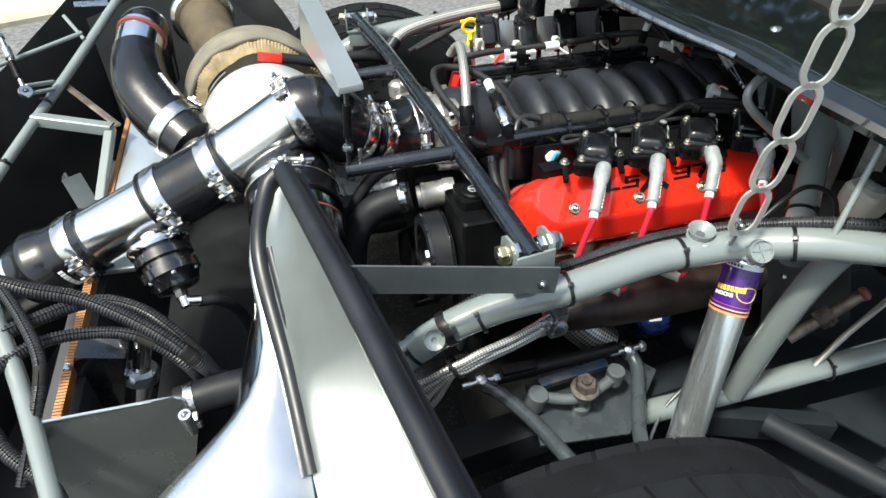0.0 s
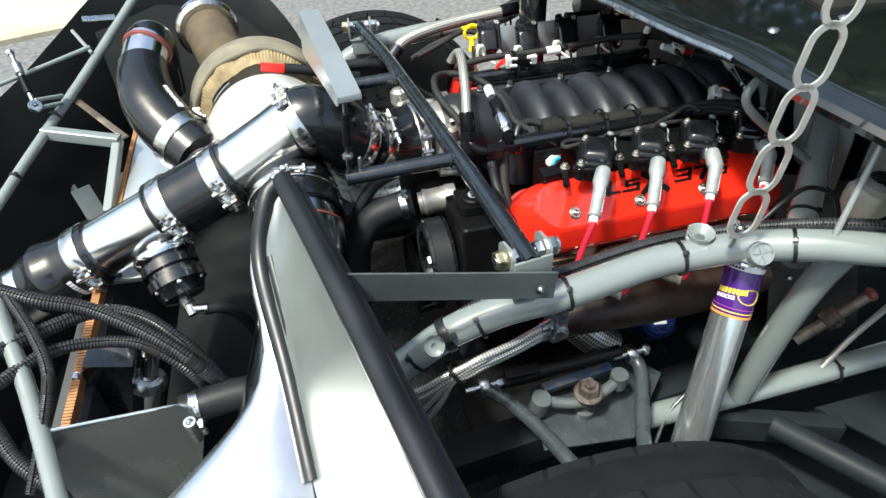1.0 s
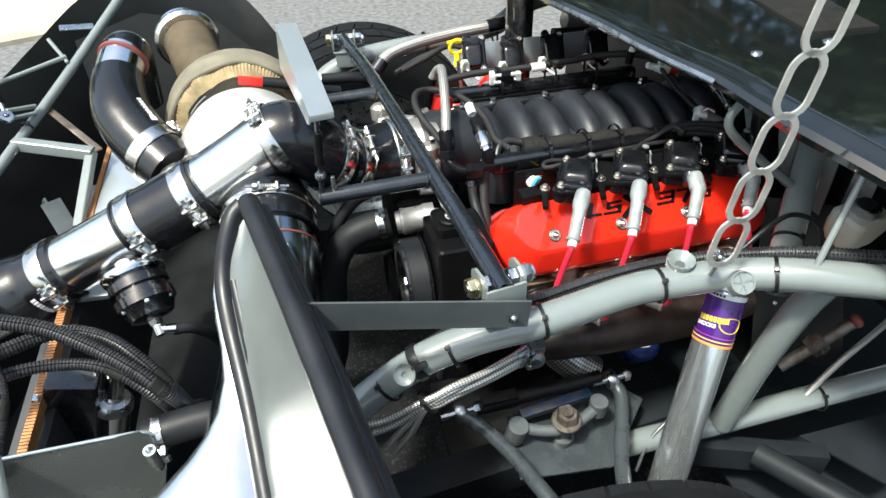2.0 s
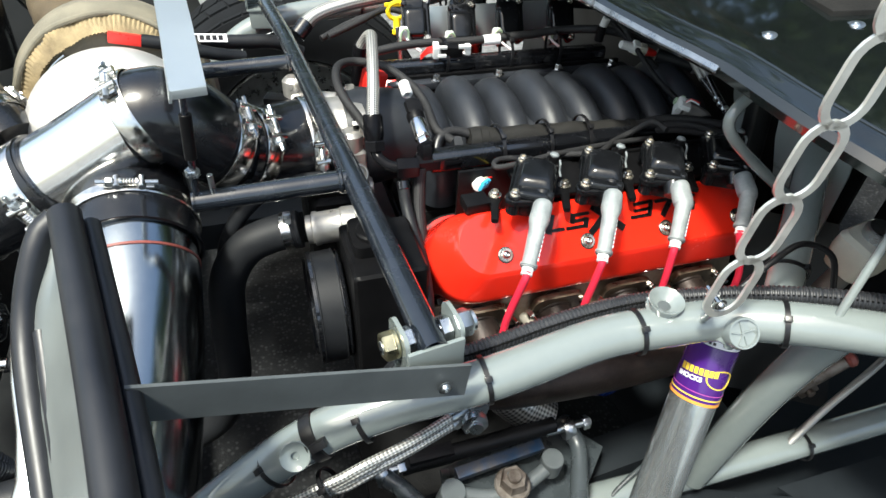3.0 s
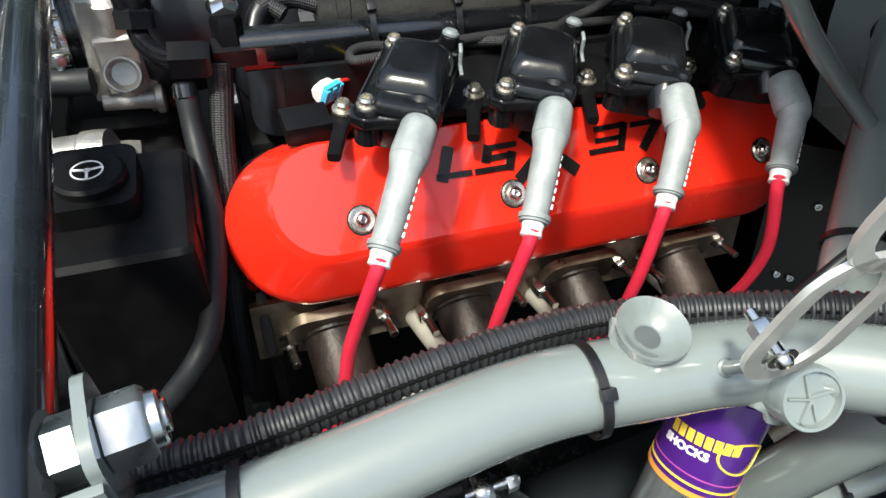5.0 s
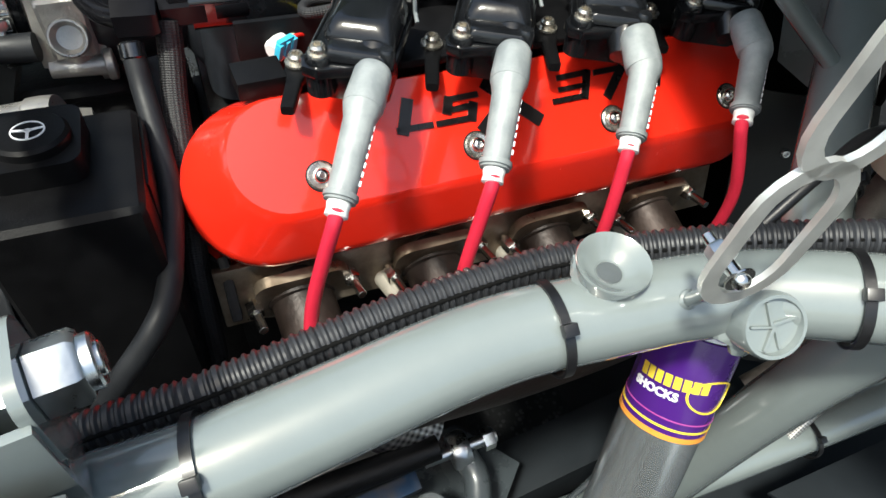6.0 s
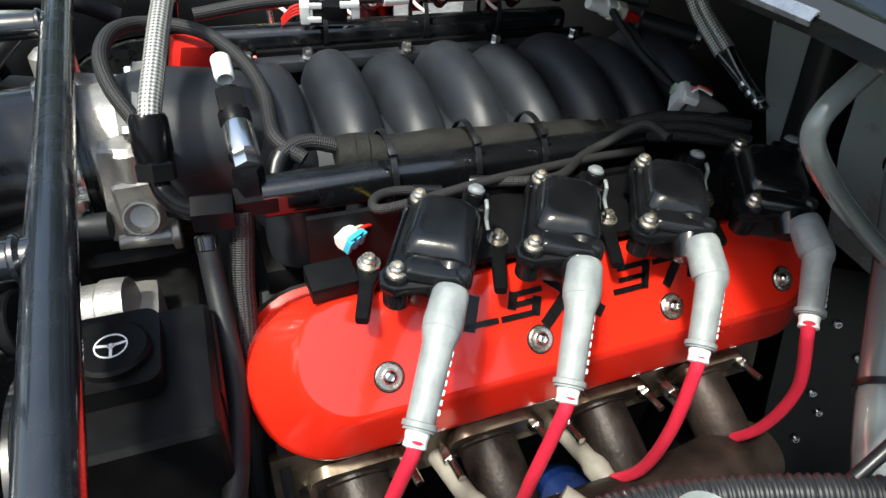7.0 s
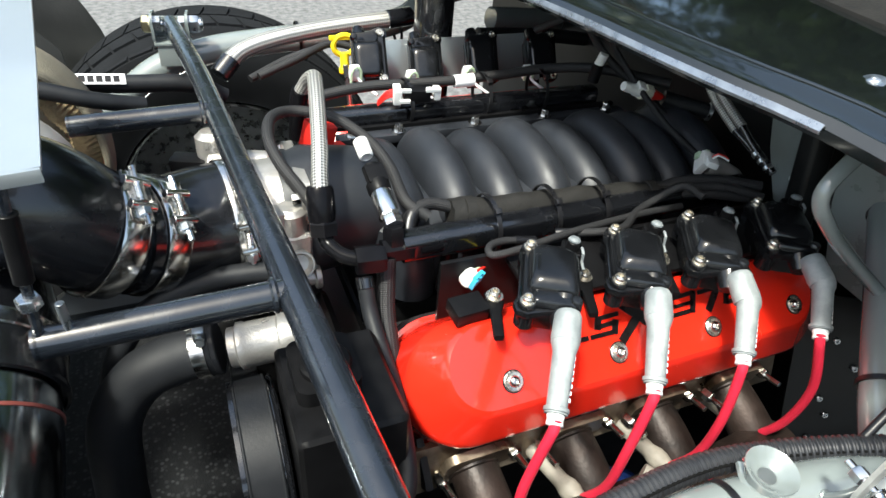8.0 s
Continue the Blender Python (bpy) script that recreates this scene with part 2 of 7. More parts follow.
LIP = mat("worn_metal_edge", (0.3, 0.325, 0.36), 0.3, 0.85, vary=0.3, scale=60)

ANODISED = mat("black_anodised_aluminium", (0.005, 0.005, 0.006), 0.2, vary=0.3, scale=60, spec=0.12, rough_vary=0.05)
BOLT = mat("brassy_plated_steel", (0.66, 0.62, 0.54), 0.24, 0.92, vary=0.25, scale=120)
TUBEBLACK = mat("blue_black_gloss_paint", (0.010, 0.0125, 0.017), 0.24, vary=0.3, scale=40, coat=1.0, bump=0.14, bump_scale=90)
FILTER = mat("dark_blue_enamel", (0.006, 0.02, 0.10), 0.3, vary=0.1, scale=40, coat=0.3)
SLIT = mat("dark_slit", (0.004, 0.004, 0.004), 0.9, vary=0.2, spec=0.1)


# ---- mesh helpers ----
def thing(name, at, label, category, group="", kind=""):
    ob = new(name)
    ob.empty_display_size = 0.02
    ob.location = at
    return tagged(ob, label, category, group, kind)


def origin(ob):
    o = Vector(ob.location)
    while ob.parent:
        ob = ob.parent
        o += ob.location
    return o


def part(name, bm, material, parent=None, label="", sharp=35.0):
    """Links a bmesh, built in the place's own metres, as one mesh under its thing or part."""
    me = bpy.data.meshes.new(name)
    bmesh.ops.recalc_face_normals(bm, faces=bm.faces)
    for f in bm.faces:
        f.smooth = True
    if parent is not None:
        bm.transform(Matrix.Translation(-origin(parent)))
    bm.to_mesh(me)
    bm.free()
    me.set_sharp_from_angle(angle=radians(sharp))
    me.materials.append(material)
    ob = new(name, me)
    if parent is not None:
        ob.parent = parent
    return tagged(ob, label)


def join(*bms):
    out = bmesh.new()
    for b in bms:
        me = bpy.data.meshes.new("tmp")
        b.to_mesh(me)
        b.free()
        out.from_mesh(me)
        bpy.data.meshes.remove(me)
    return out


def facing(p, d, up=(0, 0, 1)):
    """Local z along d, local x as near to up as it can be, at p."""
    z = Vector(d).normalized()
    u = Vector(up)
    if abs(u.normalized().dot(z)) > 0.98:
        u = Vector((1, 0, 0)) if abs(z.x) < 0.9 else Vector((0, 1, 0))
    x = (u - z * u.dot(z)).normalized()
    y = z.cross(x)
    m = Matrix((x, y, z)).transposed().to_4x4()
    m.translation = p
    return m


def box(size, m=None, bevel=0.0, segs=2):
    bm = bmesh.new()
    bmesh.ops.create_cube(bm, size=1.0)
    bm.transform(Matrix.Diagonal((*size, 1)))
    if bevel:
        bmesh.ops.bevel(bm, geom=bm.edges[:], offset=bevel, segments=segs, profile=0.7, affect="EDGES")
    if m is not None:
        bm.transform(m)
    return bm


def lathe(prof, m, n=32, arc=360.0):
    """Turns a profile of (radius, height) about local z."""
    bm = bmesh.new()
    rings = []
    full = arc >= 360
    k = n if full else n + 1
    for r, h in prof:
        if r < 1e-6:
            rings.append([bm.verts.new((0, 0, h))])
        else:
            rings.append([bm.verts.new((r * math.cos(radians(arc) * i / n), r * math.sin(radians(arc) * i / n), h)) for i in range(k)])
    for a, b in zip(rings, rings[1:]):
        for i in range(n):
            j = (i + 1) % k
            if len(a) == 1 and len(b) > 1:
                bm.faces.new((a[0], b[i], b[j]))
            elif len(b) == 1 and len(a) > 1:
                bm.faces.new((a[i], a[j], b[0]))
            elif len(a) > 1:
                bm.faces.new((a[i], a[j], b[j], b[i]))
    bm.transform(m)
    return bm


def rod(p, q, r, n=16, r2=None, bevel=0.0):
    p, q = Vector(p), Vector(q)
    h, r2 = (q - p).length, r if r2 is None else r2
    b = min(bevel, r * 0.6, r2 * 0.6) or min(r, r2) * 0.08
    return lathe([(0, 0), (r - b, 0), (r, b), (r2, h - b), (r2 - b, h), (0, h)], facing(p, q - p), n)


def curve(pts, step=0.006):
    """A smooth run through the points."""
    P = [Vector(p) for p in pts]
    P = [P[0] * 2 - P[1]] + P + [P[-1] * 2 - P[-2]]
    out = []
    for a, b, c, d in zip(P, P[1:], P[2:], P[3:]):
        k = max(2, int((c - b).length / step))
        for i in range(k):
            t = i / k
            out.append(((b * 2) + (c - a) * t + (a * 2 - b * 5 + c * 4 - d) * t * t + (b * 3 - a - c * 3 + d) * t ** 3) * 0.5)
    out.append(P[-2])
    return out


def sweep(pts, r, n=16, step=0.006, raw=False, ridge=0.0, pitch=0.005, caps=True, hollow=0.0):
    """A round run along points; r may be one radius or one for each point. ridge: depth of corrugation."""
    step = pitch / 4 if ridge else step
    path = list(map(Vector, pts)) if raw else curve(pts, step)
    total = [0.0]
    for a, b in zip(path, path[1:]):
        total.append(total[-1] + (b - a).length)
    if isinstance(r, (int, float)):
        radii = [r] * len(path)
    else:
        ctrl = [0.0]
        P = [Vector(p) for p in pts]
        for a, b in zip(P, P[1:]):
            ctrl.append(ctrl[-1] + (b - a).length)
        radii = [float(np.interp(s / total[-1] * ctrl[-1], ctrl, r)) for s in total]
    if ridge:
        radii = [q * (1 + ridge * (1 if (s / pitch) % 1 < 0.5 else -1)) for q, s in zip(radii, total)]
    bm = bmesh.new()
    uvl = bm.loops.layers.uv.new("UVMap")
    rings = []
    tan = (path[1] - path[0]).normalized()
    ref = Vector((0, 0, 1)) if abs(tan.z) < 0.9 else Vector((1, 0, 0))
    x = (ref - tan * ref.dot(tan)).normalized()
    for i, p in enumerate(path):
        t2 = (path[min(i + 1, len(path) - 1)] - path[max(i - 1, 0)]).normalized()
        x = (x - t2 * x.dot(t2)).normalized()
        y = t2.cross(x)
        rings.append([bm.verts.new(p + (x * math.cos(2 * math.pi * k / n) + y * math.sin(2 * math.pi * k / n)) * radii[i]) for k in range(n)])
    for i, (a, b) in enumerate(zip(rings, rings[1:])):
        for k in range(n):
            j = (k + 1) % n
            f = bm.faces.new((a[k], a[j], b[j], b[k]))
            for lp, (s, v) in zip(f.loops, ((total[i], k), (total[i], k + 1), (total[i + 1], k + 1), (total[i + 1], k))):
                lp[uvl].uv = (s, v / n)
    if caps:
        bm.faces.new(rings[0][::-1])
        bm.faces.new(rings[-1])
    return bm


def prism(poly, depth, m, bevel=0.0):
    """A flat outline (local x, y) given depth along local z."""
    bm = bmesh.new()
    a = [bm.verts.new((x, y, 0)) for x, y in poly]
    b = [bm.verts.new((x, y, depth)) for x, y in poly]
    bm.faces.new(a[::-1])
    bm.faces.new(b)
    for i in range(len(a)):
        j = (i + 1) % len(a)
        bm.faces.new((a[i], a[j], b[j], b[i]))
    if bevel:
        bmesh.ops.recalc_face_normals(bm, faces=bm.faces)
        bmesh.ops.bevel(bm, geom=bm.edges[:], offset=bevel, segments=2, profile=0.7, affect="EDGES")
    bm.transform(m)
    return bm


def rounded(lx, ly, r, cx=0.0, cy=0.0, k=6):
    """Points round a rectangle of half sizes lx, ly with round corners."""
    r = min(r, lx, ly) * 0.999
    out = []
    for sx, sy, a0 in ((1, 1, 0), (-1, 1, 90), (-1, -1, 180), (1, -1, 270)):
        for i in range(k + 1):
            a = radians(a0 + 90 * i / k)
            out.append((cx + sx * (lx - r) + r * math.cos(a), cy + sy * (ly - r) + r * math.sin(a)))
    return out


def loft(levels, m, cap=True):
    """Skins a stack of outlines: rows of (height, points)."""
    bm = bmesh.new()
    rings = [[bm.verts.new((x, y, h)) for x, y in pts] for h, pts in levels]
    n = len(rings[0])
    for a, b in zip(rings, rings[1:]):
        for i in range(n):
            j = (i + 1) % n
            bm.faces.new((a[i], a[j], b[j], b[i]))
    if cap:
        bm.faces.new(rings[0][::-1])
        bm.faces.new(rings[-1])
    bm.transform(m)
    return bm


def sheet(rows, thick=0.003):
    """A skin over rows of points, given thickness."""
    bm = bmesh.new()
    g = [[bm.verts.new(p) for p in row] for row in rows]
    for a, b in zip(g, g[1:]):
        for i in range(len(a) - 1):
            bm.faces.new((a[i], a[i + 1], b[i + 1], b[i]))
    bmesh.ops.recalc_face_normals(bm, faces=bm.faces)
    bmesh.ops.solidify(bm, geom=bm.faces[:], thickness=thick)
    return bm


def hexa(r, h, m):
    return lathe([(0, 0), (r, 0), (r, h * 0.85), (r * 0.88, h), (0, h)], m, 6)


def allen(r, h, m):
    """A round head with a socket in it."""
    return lathe([(0, 0), (r, 0), (r, h * 0.7), (r * 0.75, h), (r * 0.5, h), (r * 0.45, h * 0.4), (0, h * 0.4)], m, 18)


def dome(r, h, m):
    return lathe([(0, 0), (r * 1.55, 0), (r * 1.55, h * 0.2), (r, h * 0.25), (r * 0.93, h * 0.6), (r * 0.66, h * 0.92), (r * 0.42, h), (r * 0.36, h * 0.55), (0, h * 0.55)], m, 20)


def shift(p, *d):
    return Vector(p) + Vector(d)


def mirror(p):
    """The same place on the car's other side."""
    return (p[0], 0.56 - p[1], p[2])


def tie(p, axis, r, name="cable_tie"):
    """A nylon tie drawn round a tube, with its lock."""
    t = thing(name, p, "black nylon cable tie drawn tight round the tube", "cable tie", "cable ties")
    w = 0.0024
    m = facing(p, axis)
    part("band", lathe([(r, -w), (r + 0.0015, -w), (r + 0.0015, w), (r, w), (r, -w)], m, 36), TIE, t)
    q = m @ Vector(((r + 0.003) * 0.8, (r + 0.003) * 0.6, 0))
    part("lock", box((0.006, 0.006, 0.007), facing(q, axis, q - Vector(p)), 0.001), TIE, t)
    return t


def clamp(p, axis, r, width=0.019, turn=0.0, second=False):
    """A T-bolt band clamp round a hose."""
    t = thing("hose_clamp", p, "shiny stainless T-bolt clamp round a silicone hose", "hose clamp", "hose clamps")
    w = width / 2
    m = facing(p, axis)
    part("band", lathe([(r, -w), (r + 0.0012, -w), (r + 0.0022, -w * 0.8), (r + 0.0014, 0), (r + 0.0022, w * 0.8), (r + 0.0012, w), (r, w), (r, -w)], m, 48), STEEL, t)
    a = radians(turn)
    out = (m.to_3x3() @ Vector((math.cos(a), math.sin(a), 0))).normalized()
    tang = (m.to_3x3() @ Vector((-math.sin(a), math.cos(a), 0))).normalized()
    c = Vector(p) + out * (r + 0.006)
    for s in (-1, 1):
        part("trunnion", join(rod(c + tang * 0.013 * s - Vector(axis).normalized() * w, c + tang * 0.013 * s + Vector(axis).normalized() * w, 0.0042, 12),
                              box((0.004, 0.016, width * 0.8), facing(c + tang * 0.018 * s - out * 0.004, axis, out), 0.001)), STEEL, t)
    part("bolt", rod(c - tang * 0.03, c + tang * 0.034, 0.0028, 10), ZINC, t)
    part("spring_barrel", lathe([(0.003, -0.010), (0.0052, -0.010), (0.0052, -0.0075), (0.0042, -0.006), (0.0052, -0.0045), (0.0042, -0.003), (0.0052, -0.0015), (0.0042, 0), (0.0052, 0.0015), (0.0042, 0.003), (0.0052, 0.0045), (0.0042, 0.006), (0.0052, 0.0075), (0.0052, 0.010), (0.003, 0.010)], facing(c, tang), 14), STEEL, t)
    part("nut", hexa(0.0058, 0.007, facing(c + tang * 0.017, tang)), ZINC, t)
    return t


# ---- ground ----
def ground():
    bm = bmesh.new()
    k, half = 24, 150.0
    ticks = [math.copysign(abs(i / k) ** 2.2, i) * half for i in range(-k, k + 1)]
    g = [[bm.verts.new((x, y, 0.006 * noise.noise((x * 0.8, y * 0.8, 0)))) for x in ticks] for y in ticks]
    for a, b in zip(g, g[1:]):
        for i in range(2 * k):
            bm.faces.new((a[i], a[i + 1], b[i + 1], b[i]))
    tagged(part("ground", bm, ASPHALT), "dark coarse asphalt with pale worn specks", "ground", kind="structure")
    # Patch laid where the car shades the ground, black to match.
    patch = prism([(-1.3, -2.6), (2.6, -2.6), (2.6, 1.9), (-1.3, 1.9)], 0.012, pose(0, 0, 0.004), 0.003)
    tagged(part("pavement", patch, PATCH), "asphalt patch with pale specks, blackened for the shade under the car", "pavement", kind="structure")
    kerb = prism([(0, -0.1), (0, 0.03), (0.03, 0.06), (1.5, 0.10), (1.5, -0.1)], 60, facing((-42.3, -11.78, 0), (0.93, 0.36, 0), (-0.36, 0.93, 0)))
    tagged(part("kerb", kerb, CONCRETE), "pale sunlit concrete kerb at the edge of the asphalt", "kerb", kind="structure")
    verge = bmesh.new()
    rng = random.Random(4)
    for i in range(2600):
        x, y = rng.uniform(-7, 1.5), rng.uniform(5.4, 7.5)
        h = rng.uniform(0.03, 0.11)
        a = rng.uniform(0, 6.28)
        dx, dy = math.cos(a) * 0.012, math.sin(a) * 0.012
        vs = [verge.verts.new(q) for q in ((x - dx, y - dy, 0.13), (x + dx, y + dy, 0.13), (x + rng.uniform(-0.04, 0.04), y + rng.uniform(-0.04, 0.04), 0.13 + h))]
        verge.faces.new(vs)
    base = box((60, 12, 0.1), pose(-10, 11.37, 0.09))
    tagged(part("verge", join(base, verge), GRASS), "dry brownish grass verge behind the kerb", "grass", kind="stuff")


def tree(x, y, h, seed):
    """A leafy tree: tapered trunk, limbs, and a crown of many small leaves."""
    rng = random.Random(seed)
    t = thing("tree", (x, y, 0), "tall leafy green tree beyond the asphalt", "tree", "trees")
    part("trunk", sweep([(x, y, -0.1), (x + rng.uniform(-0.2, 0.2), y, h * 0.3), (x + rng.uniform(-0.4, 0.4), y, h * 0.75)], [0.3, 0.22, 0.07], 10, 0.5), BARK, t)
    tips = []
    for k in range(9):
        a, z = rng.uniform(0, 6.28), h * rng.uniform(0.12, 0.68)
        r = h * rng.uniform(0.18, 0.34)
        p = Vector((x + math.cos(a) * r, y + math.sin(a) * r, z + h * rng.uniform(0.08, 0.25)))
        part("limb", sweep([(x, y, z * 0.9), Vector((x, y, z)).lerp(p, 0.5) + Vector((0, 0, 0.2)), p], [0.12, 0.08, 0.03], 7, 0.6), BARK, t)
        tips.append(p)
    tips += [Vector((x, y, h * 0.85)), Vector((x, y, h * 0.6))]
    verts, faces = [], []
    for p in tips:
        for _ in range(230):
            d = Vector((rng.gauss(0, 1), rng.gauss(0, 1), rng.gauss(0, 0.8))).normalized() * (h * 0.15 * rng.random() ** 0.45)
            c = p + d
            u = Vector((rng.uniform(-1, 1), rng.uniform(-1, 1), rng.uniform(-0.6, 0.6))).normalized()
            v = u.orthogonal().normalized()
            s = rng.uniform(0.22, 0.45)
            i = len(verts)
            verts += [c - u * s, c + v * s * 0.5, c + u * s, c - v * s * 0.5]
            faces.append((i, i + 1, i + 2, i + 3))
    me = bpy.data.meshes.new("crown")
    me.from_pydata([v - Vector((x, y, 0)) for v in verts], [], faces)
    me.materials.append(LEAF)
    o = new("crown", me)
    o.parent = t


def trees():
    spots = [(14 * math.cos(radians(t)) + 1.5 * math.sin(t), 14 * math.sin(radians(t)) + 1.5 * math.cos(t), 13 + 2.5 * math.sin(t * 1.7)) for t in range(-24, 88, 14)]
    spots += [(19 * math.cos(radians(t)), 19 * math.sin(radians(t)), 15 + 2 * math.sin(t * 2.3)) for t in range(-17, 90, 14)]
    for k, (x, y, h) in enumerate(spots + [(-8, 20, 12), (-14, 17, 11)]):
        tree(x, y, h, k)


# ---- chassis ----
TUBE_R = 0.0222
MAIN = [(-0.52, -0.165, 0.42), (-0.40, -0.170, 0.575), (-0.28, -0.176, 0.683), (-0.19, -0.178, 0.719), (-0.09, -0.181, 0.731), (0.03, -0.171, 0.742), (0.094, -0.176, 0.747),
        (0.165, -0.192, 0.757), (0.23, -0.235, 0.775), (0.32, -0.285, 0.782), (0.50, -0.36, 0.782)]


def weld(p, d, r, w=0.003):
    return lathe([(r, -w), (r + w * 0.8, -w * 0.3), (r + w * 0.8, w * 0.4), (r, w), (r, -w)], facing(p, d), 28)


def lumps(p, d, r, w, seed):
    """An uneven hand-laid weld round a fitting."""
    bm = lathe([(r * 0.98, -w), (r + w * 0.75, -w * 0.4), (r + w * 0.6, w * 0.3), (r * 0.98, w), (r * 0.98, -w)], facing(p, d), 36)
    for v in bm.verts:
        o = v.co - Vector(p)
        v.co += o.normalized() * 0.0048 * noise.noise(v.co * 170 + Vector((seed, 0, 0)))
    return bm


def chassis():
    c = thing("chassis_frame", (0, 0.28, 0.3), "welded tubular car frame in glossy light grey paint", "car frame")
    for flip in (False, True):
        pts = [shift(mirror(p), 0, 0.03, 0.036) if flip else p for p in MAIN]
        part("main_tube", sweep(pts, TUBE_R, 32, 0.01), GREY, c)
    # flared cup and capped cross stub on the upper bend
    p, d = Vector((0.1015, -0.168, 0.7575)), Vector((-0.02, -0.10, 0.99))
    cup = part("flared_cup", lathe([(0.0115, -0.006), (0.0125, 0.003), (0.0152, 0.0125), (0.0178, 0.0200), (0.0184, 0.0222), (0.018, 0.0232), (0.0170, 0.0226), (0.0132, 0.0188), (0.0098, 0.0160), (0.0078, 0.0150), (0.0070, 0.0146), (0.0066, 0.0139), (0, 0.0139)], facing(p, d), 44), GREY, c, "small flared cup welded to the tube")
    # Disc in darker grey paints the bore's shade; nothing is cut.
    part("bore_hole", lathe([(0, 0.0140), (0.0064, 0.0140), (0.0060, 0.0144), (0.002, 0.0142), (0, 0.0146)], facing(p, d), 24), GREY_DULL, cup)
    for q, w, r, e in ((p + d * 0.0095, d, 0.0142, 3), (p + d * 0.006 + Vector((0.001, -0.004, 0)), d, 0.0150, 5)):
        part("weld_bead", lumps(q, w, r, 0.0042, e), GREY, cup)
    p, d = Vector((0.168, -0.195, 0.746)), Vector((-0.2, -0.75, 0.62)).normalized()
    stub = part("capped_stub", lathe([(0.0165, 0), (0.0165, 0.033), (0.0155, 0.035), (0.0138, 0.035), (0.0132, 0.0315), (0, 0.031)], facing(p, d), 40), GREY, c)
    for a, w, l in ((15, 0.0014, 0.012), (88, 0.0011, 0.0115), (160, 0.0017, 0.0125), (196, 0.0012, 0.012), (285, 0.0016, 0.0125)):
        part("web", box((l, w, 0.0026), facing(p + d * 0.0318, d) @ pose(0, 0, 0, 0, 0, a) @ pose(l / 2, 0.0006, 0), 0.0004), GREY, stub)
    part("weld_bead", lumps(p + d * 0.016, d, 0.0165, 0.005, 8), GREY, stub)
    # small dished boss low on the tube
    p, d = Vector((-0.279, -0.188, 0.694)), Vector((-0.1, -0.72, 0.62)).normalized()
    part("dished_boss", lathe([(0.012, 0), (0.0145, 0.012), (0.0135, 0.014), (0.009, 0.011), (0.004, 0.011), (0.0035, 0.006), (0, 0.006)], facing(p, d), 28), GREY, c)
    # uprights, diagonals and rails
    part("diagonal_tube", sweep([(0.285, -0.235, 0.76), (0.273, -0.22, 0.69), (0.262, -0.205, 0.58), (0.25, -0.19, 0.41)], 0.0205, 24, 0.01), GREY, c)
    part("upright_tube", sweep([(0.268, -0.182, 0.700), (0.300, -0.141, 0.717), (0.36, -0.076, 0.757), (0.44, 0.012, 0.815)], 0.0215, 24, 0.01), GREY, c)
    part("lower_rail", sweep([(0.95, -0.21, 0.47), (0.62, -0.2, 0.44), (0.30, -0.185, 0.405), (0.12, -0.172, 0.383), (0.04, -0.165, 0.373)], 0.0215, 24, 0.01), GREY, c)
    part("far_stay_tube", sweep([(0.333, 0.76, 0.794), (0.463, 0.775, 0.782), (0.592, 0.79, 0.769)], 0.021, 24, 0.01), GREY, c)
    part("firewall_brace", sweep([(0.33, -0.04, 0.965), (0.275, -0.035, 0.945), (0.24, -0.035, 0.917), (0.228, -0.038, 0.895), (0.245, -0.044, 0.87), (0.30, -0.046, 0.825), (0.352, -0.052, 0.785), (0.372, -0.058, 0.768)], 0.0066, 16, 0.004), GREY, c)
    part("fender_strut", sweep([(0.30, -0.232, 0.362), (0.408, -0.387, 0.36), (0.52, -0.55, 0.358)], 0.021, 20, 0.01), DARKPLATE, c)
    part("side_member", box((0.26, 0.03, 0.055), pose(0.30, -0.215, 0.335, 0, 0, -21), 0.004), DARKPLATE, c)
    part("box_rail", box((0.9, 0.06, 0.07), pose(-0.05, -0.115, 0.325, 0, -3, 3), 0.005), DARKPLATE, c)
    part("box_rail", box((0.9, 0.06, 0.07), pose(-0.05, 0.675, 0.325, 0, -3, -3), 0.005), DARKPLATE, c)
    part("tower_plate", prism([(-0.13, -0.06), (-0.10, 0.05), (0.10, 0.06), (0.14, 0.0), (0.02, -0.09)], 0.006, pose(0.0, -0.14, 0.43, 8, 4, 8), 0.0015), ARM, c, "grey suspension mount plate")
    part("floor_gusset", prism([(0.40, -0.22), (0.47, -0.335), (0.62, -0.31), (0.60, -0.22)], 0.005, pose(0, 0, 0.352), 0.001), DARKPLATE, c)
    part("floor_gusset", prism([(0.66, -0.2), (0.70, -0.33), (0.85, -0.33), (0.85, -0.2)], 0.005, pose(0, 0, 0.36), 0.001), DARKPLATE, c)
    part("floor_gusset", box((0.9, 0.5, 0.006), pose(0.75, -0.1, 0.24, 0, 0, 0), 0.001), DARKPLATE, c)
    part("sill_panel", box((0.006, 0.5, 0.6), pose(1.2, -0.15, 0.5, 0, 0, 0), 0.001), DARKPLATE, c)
    for x in (-0.095, 0.072, 0.208, -0.215, -0.30):
        i = min(range(len(MAIN) - 1), key=lambda k: abs((MAIN[k][0] + MAIN[k + 1][0]) / 2 - x))
        a, b = Vector(MAIN[i]), Vector(MAIN[i + 1])
        tie(a.lerp(b, (x - a.x) / (b.x - a.x)), b - a, TUBE_R + 0.001)
    for x in (-0.03, 0.15):
        a = Vector(mirror((x, -0.205, 0.776)))
        tie(a, (1, 0, 0.05), TUBE_R + 0.001)
    run = curve(MAIN, 0.01)
    k = min(range(len(run) - 1), key=lambda i: abs(run[i].x + 0.262))
    a, b = run[k], run[k + 1]
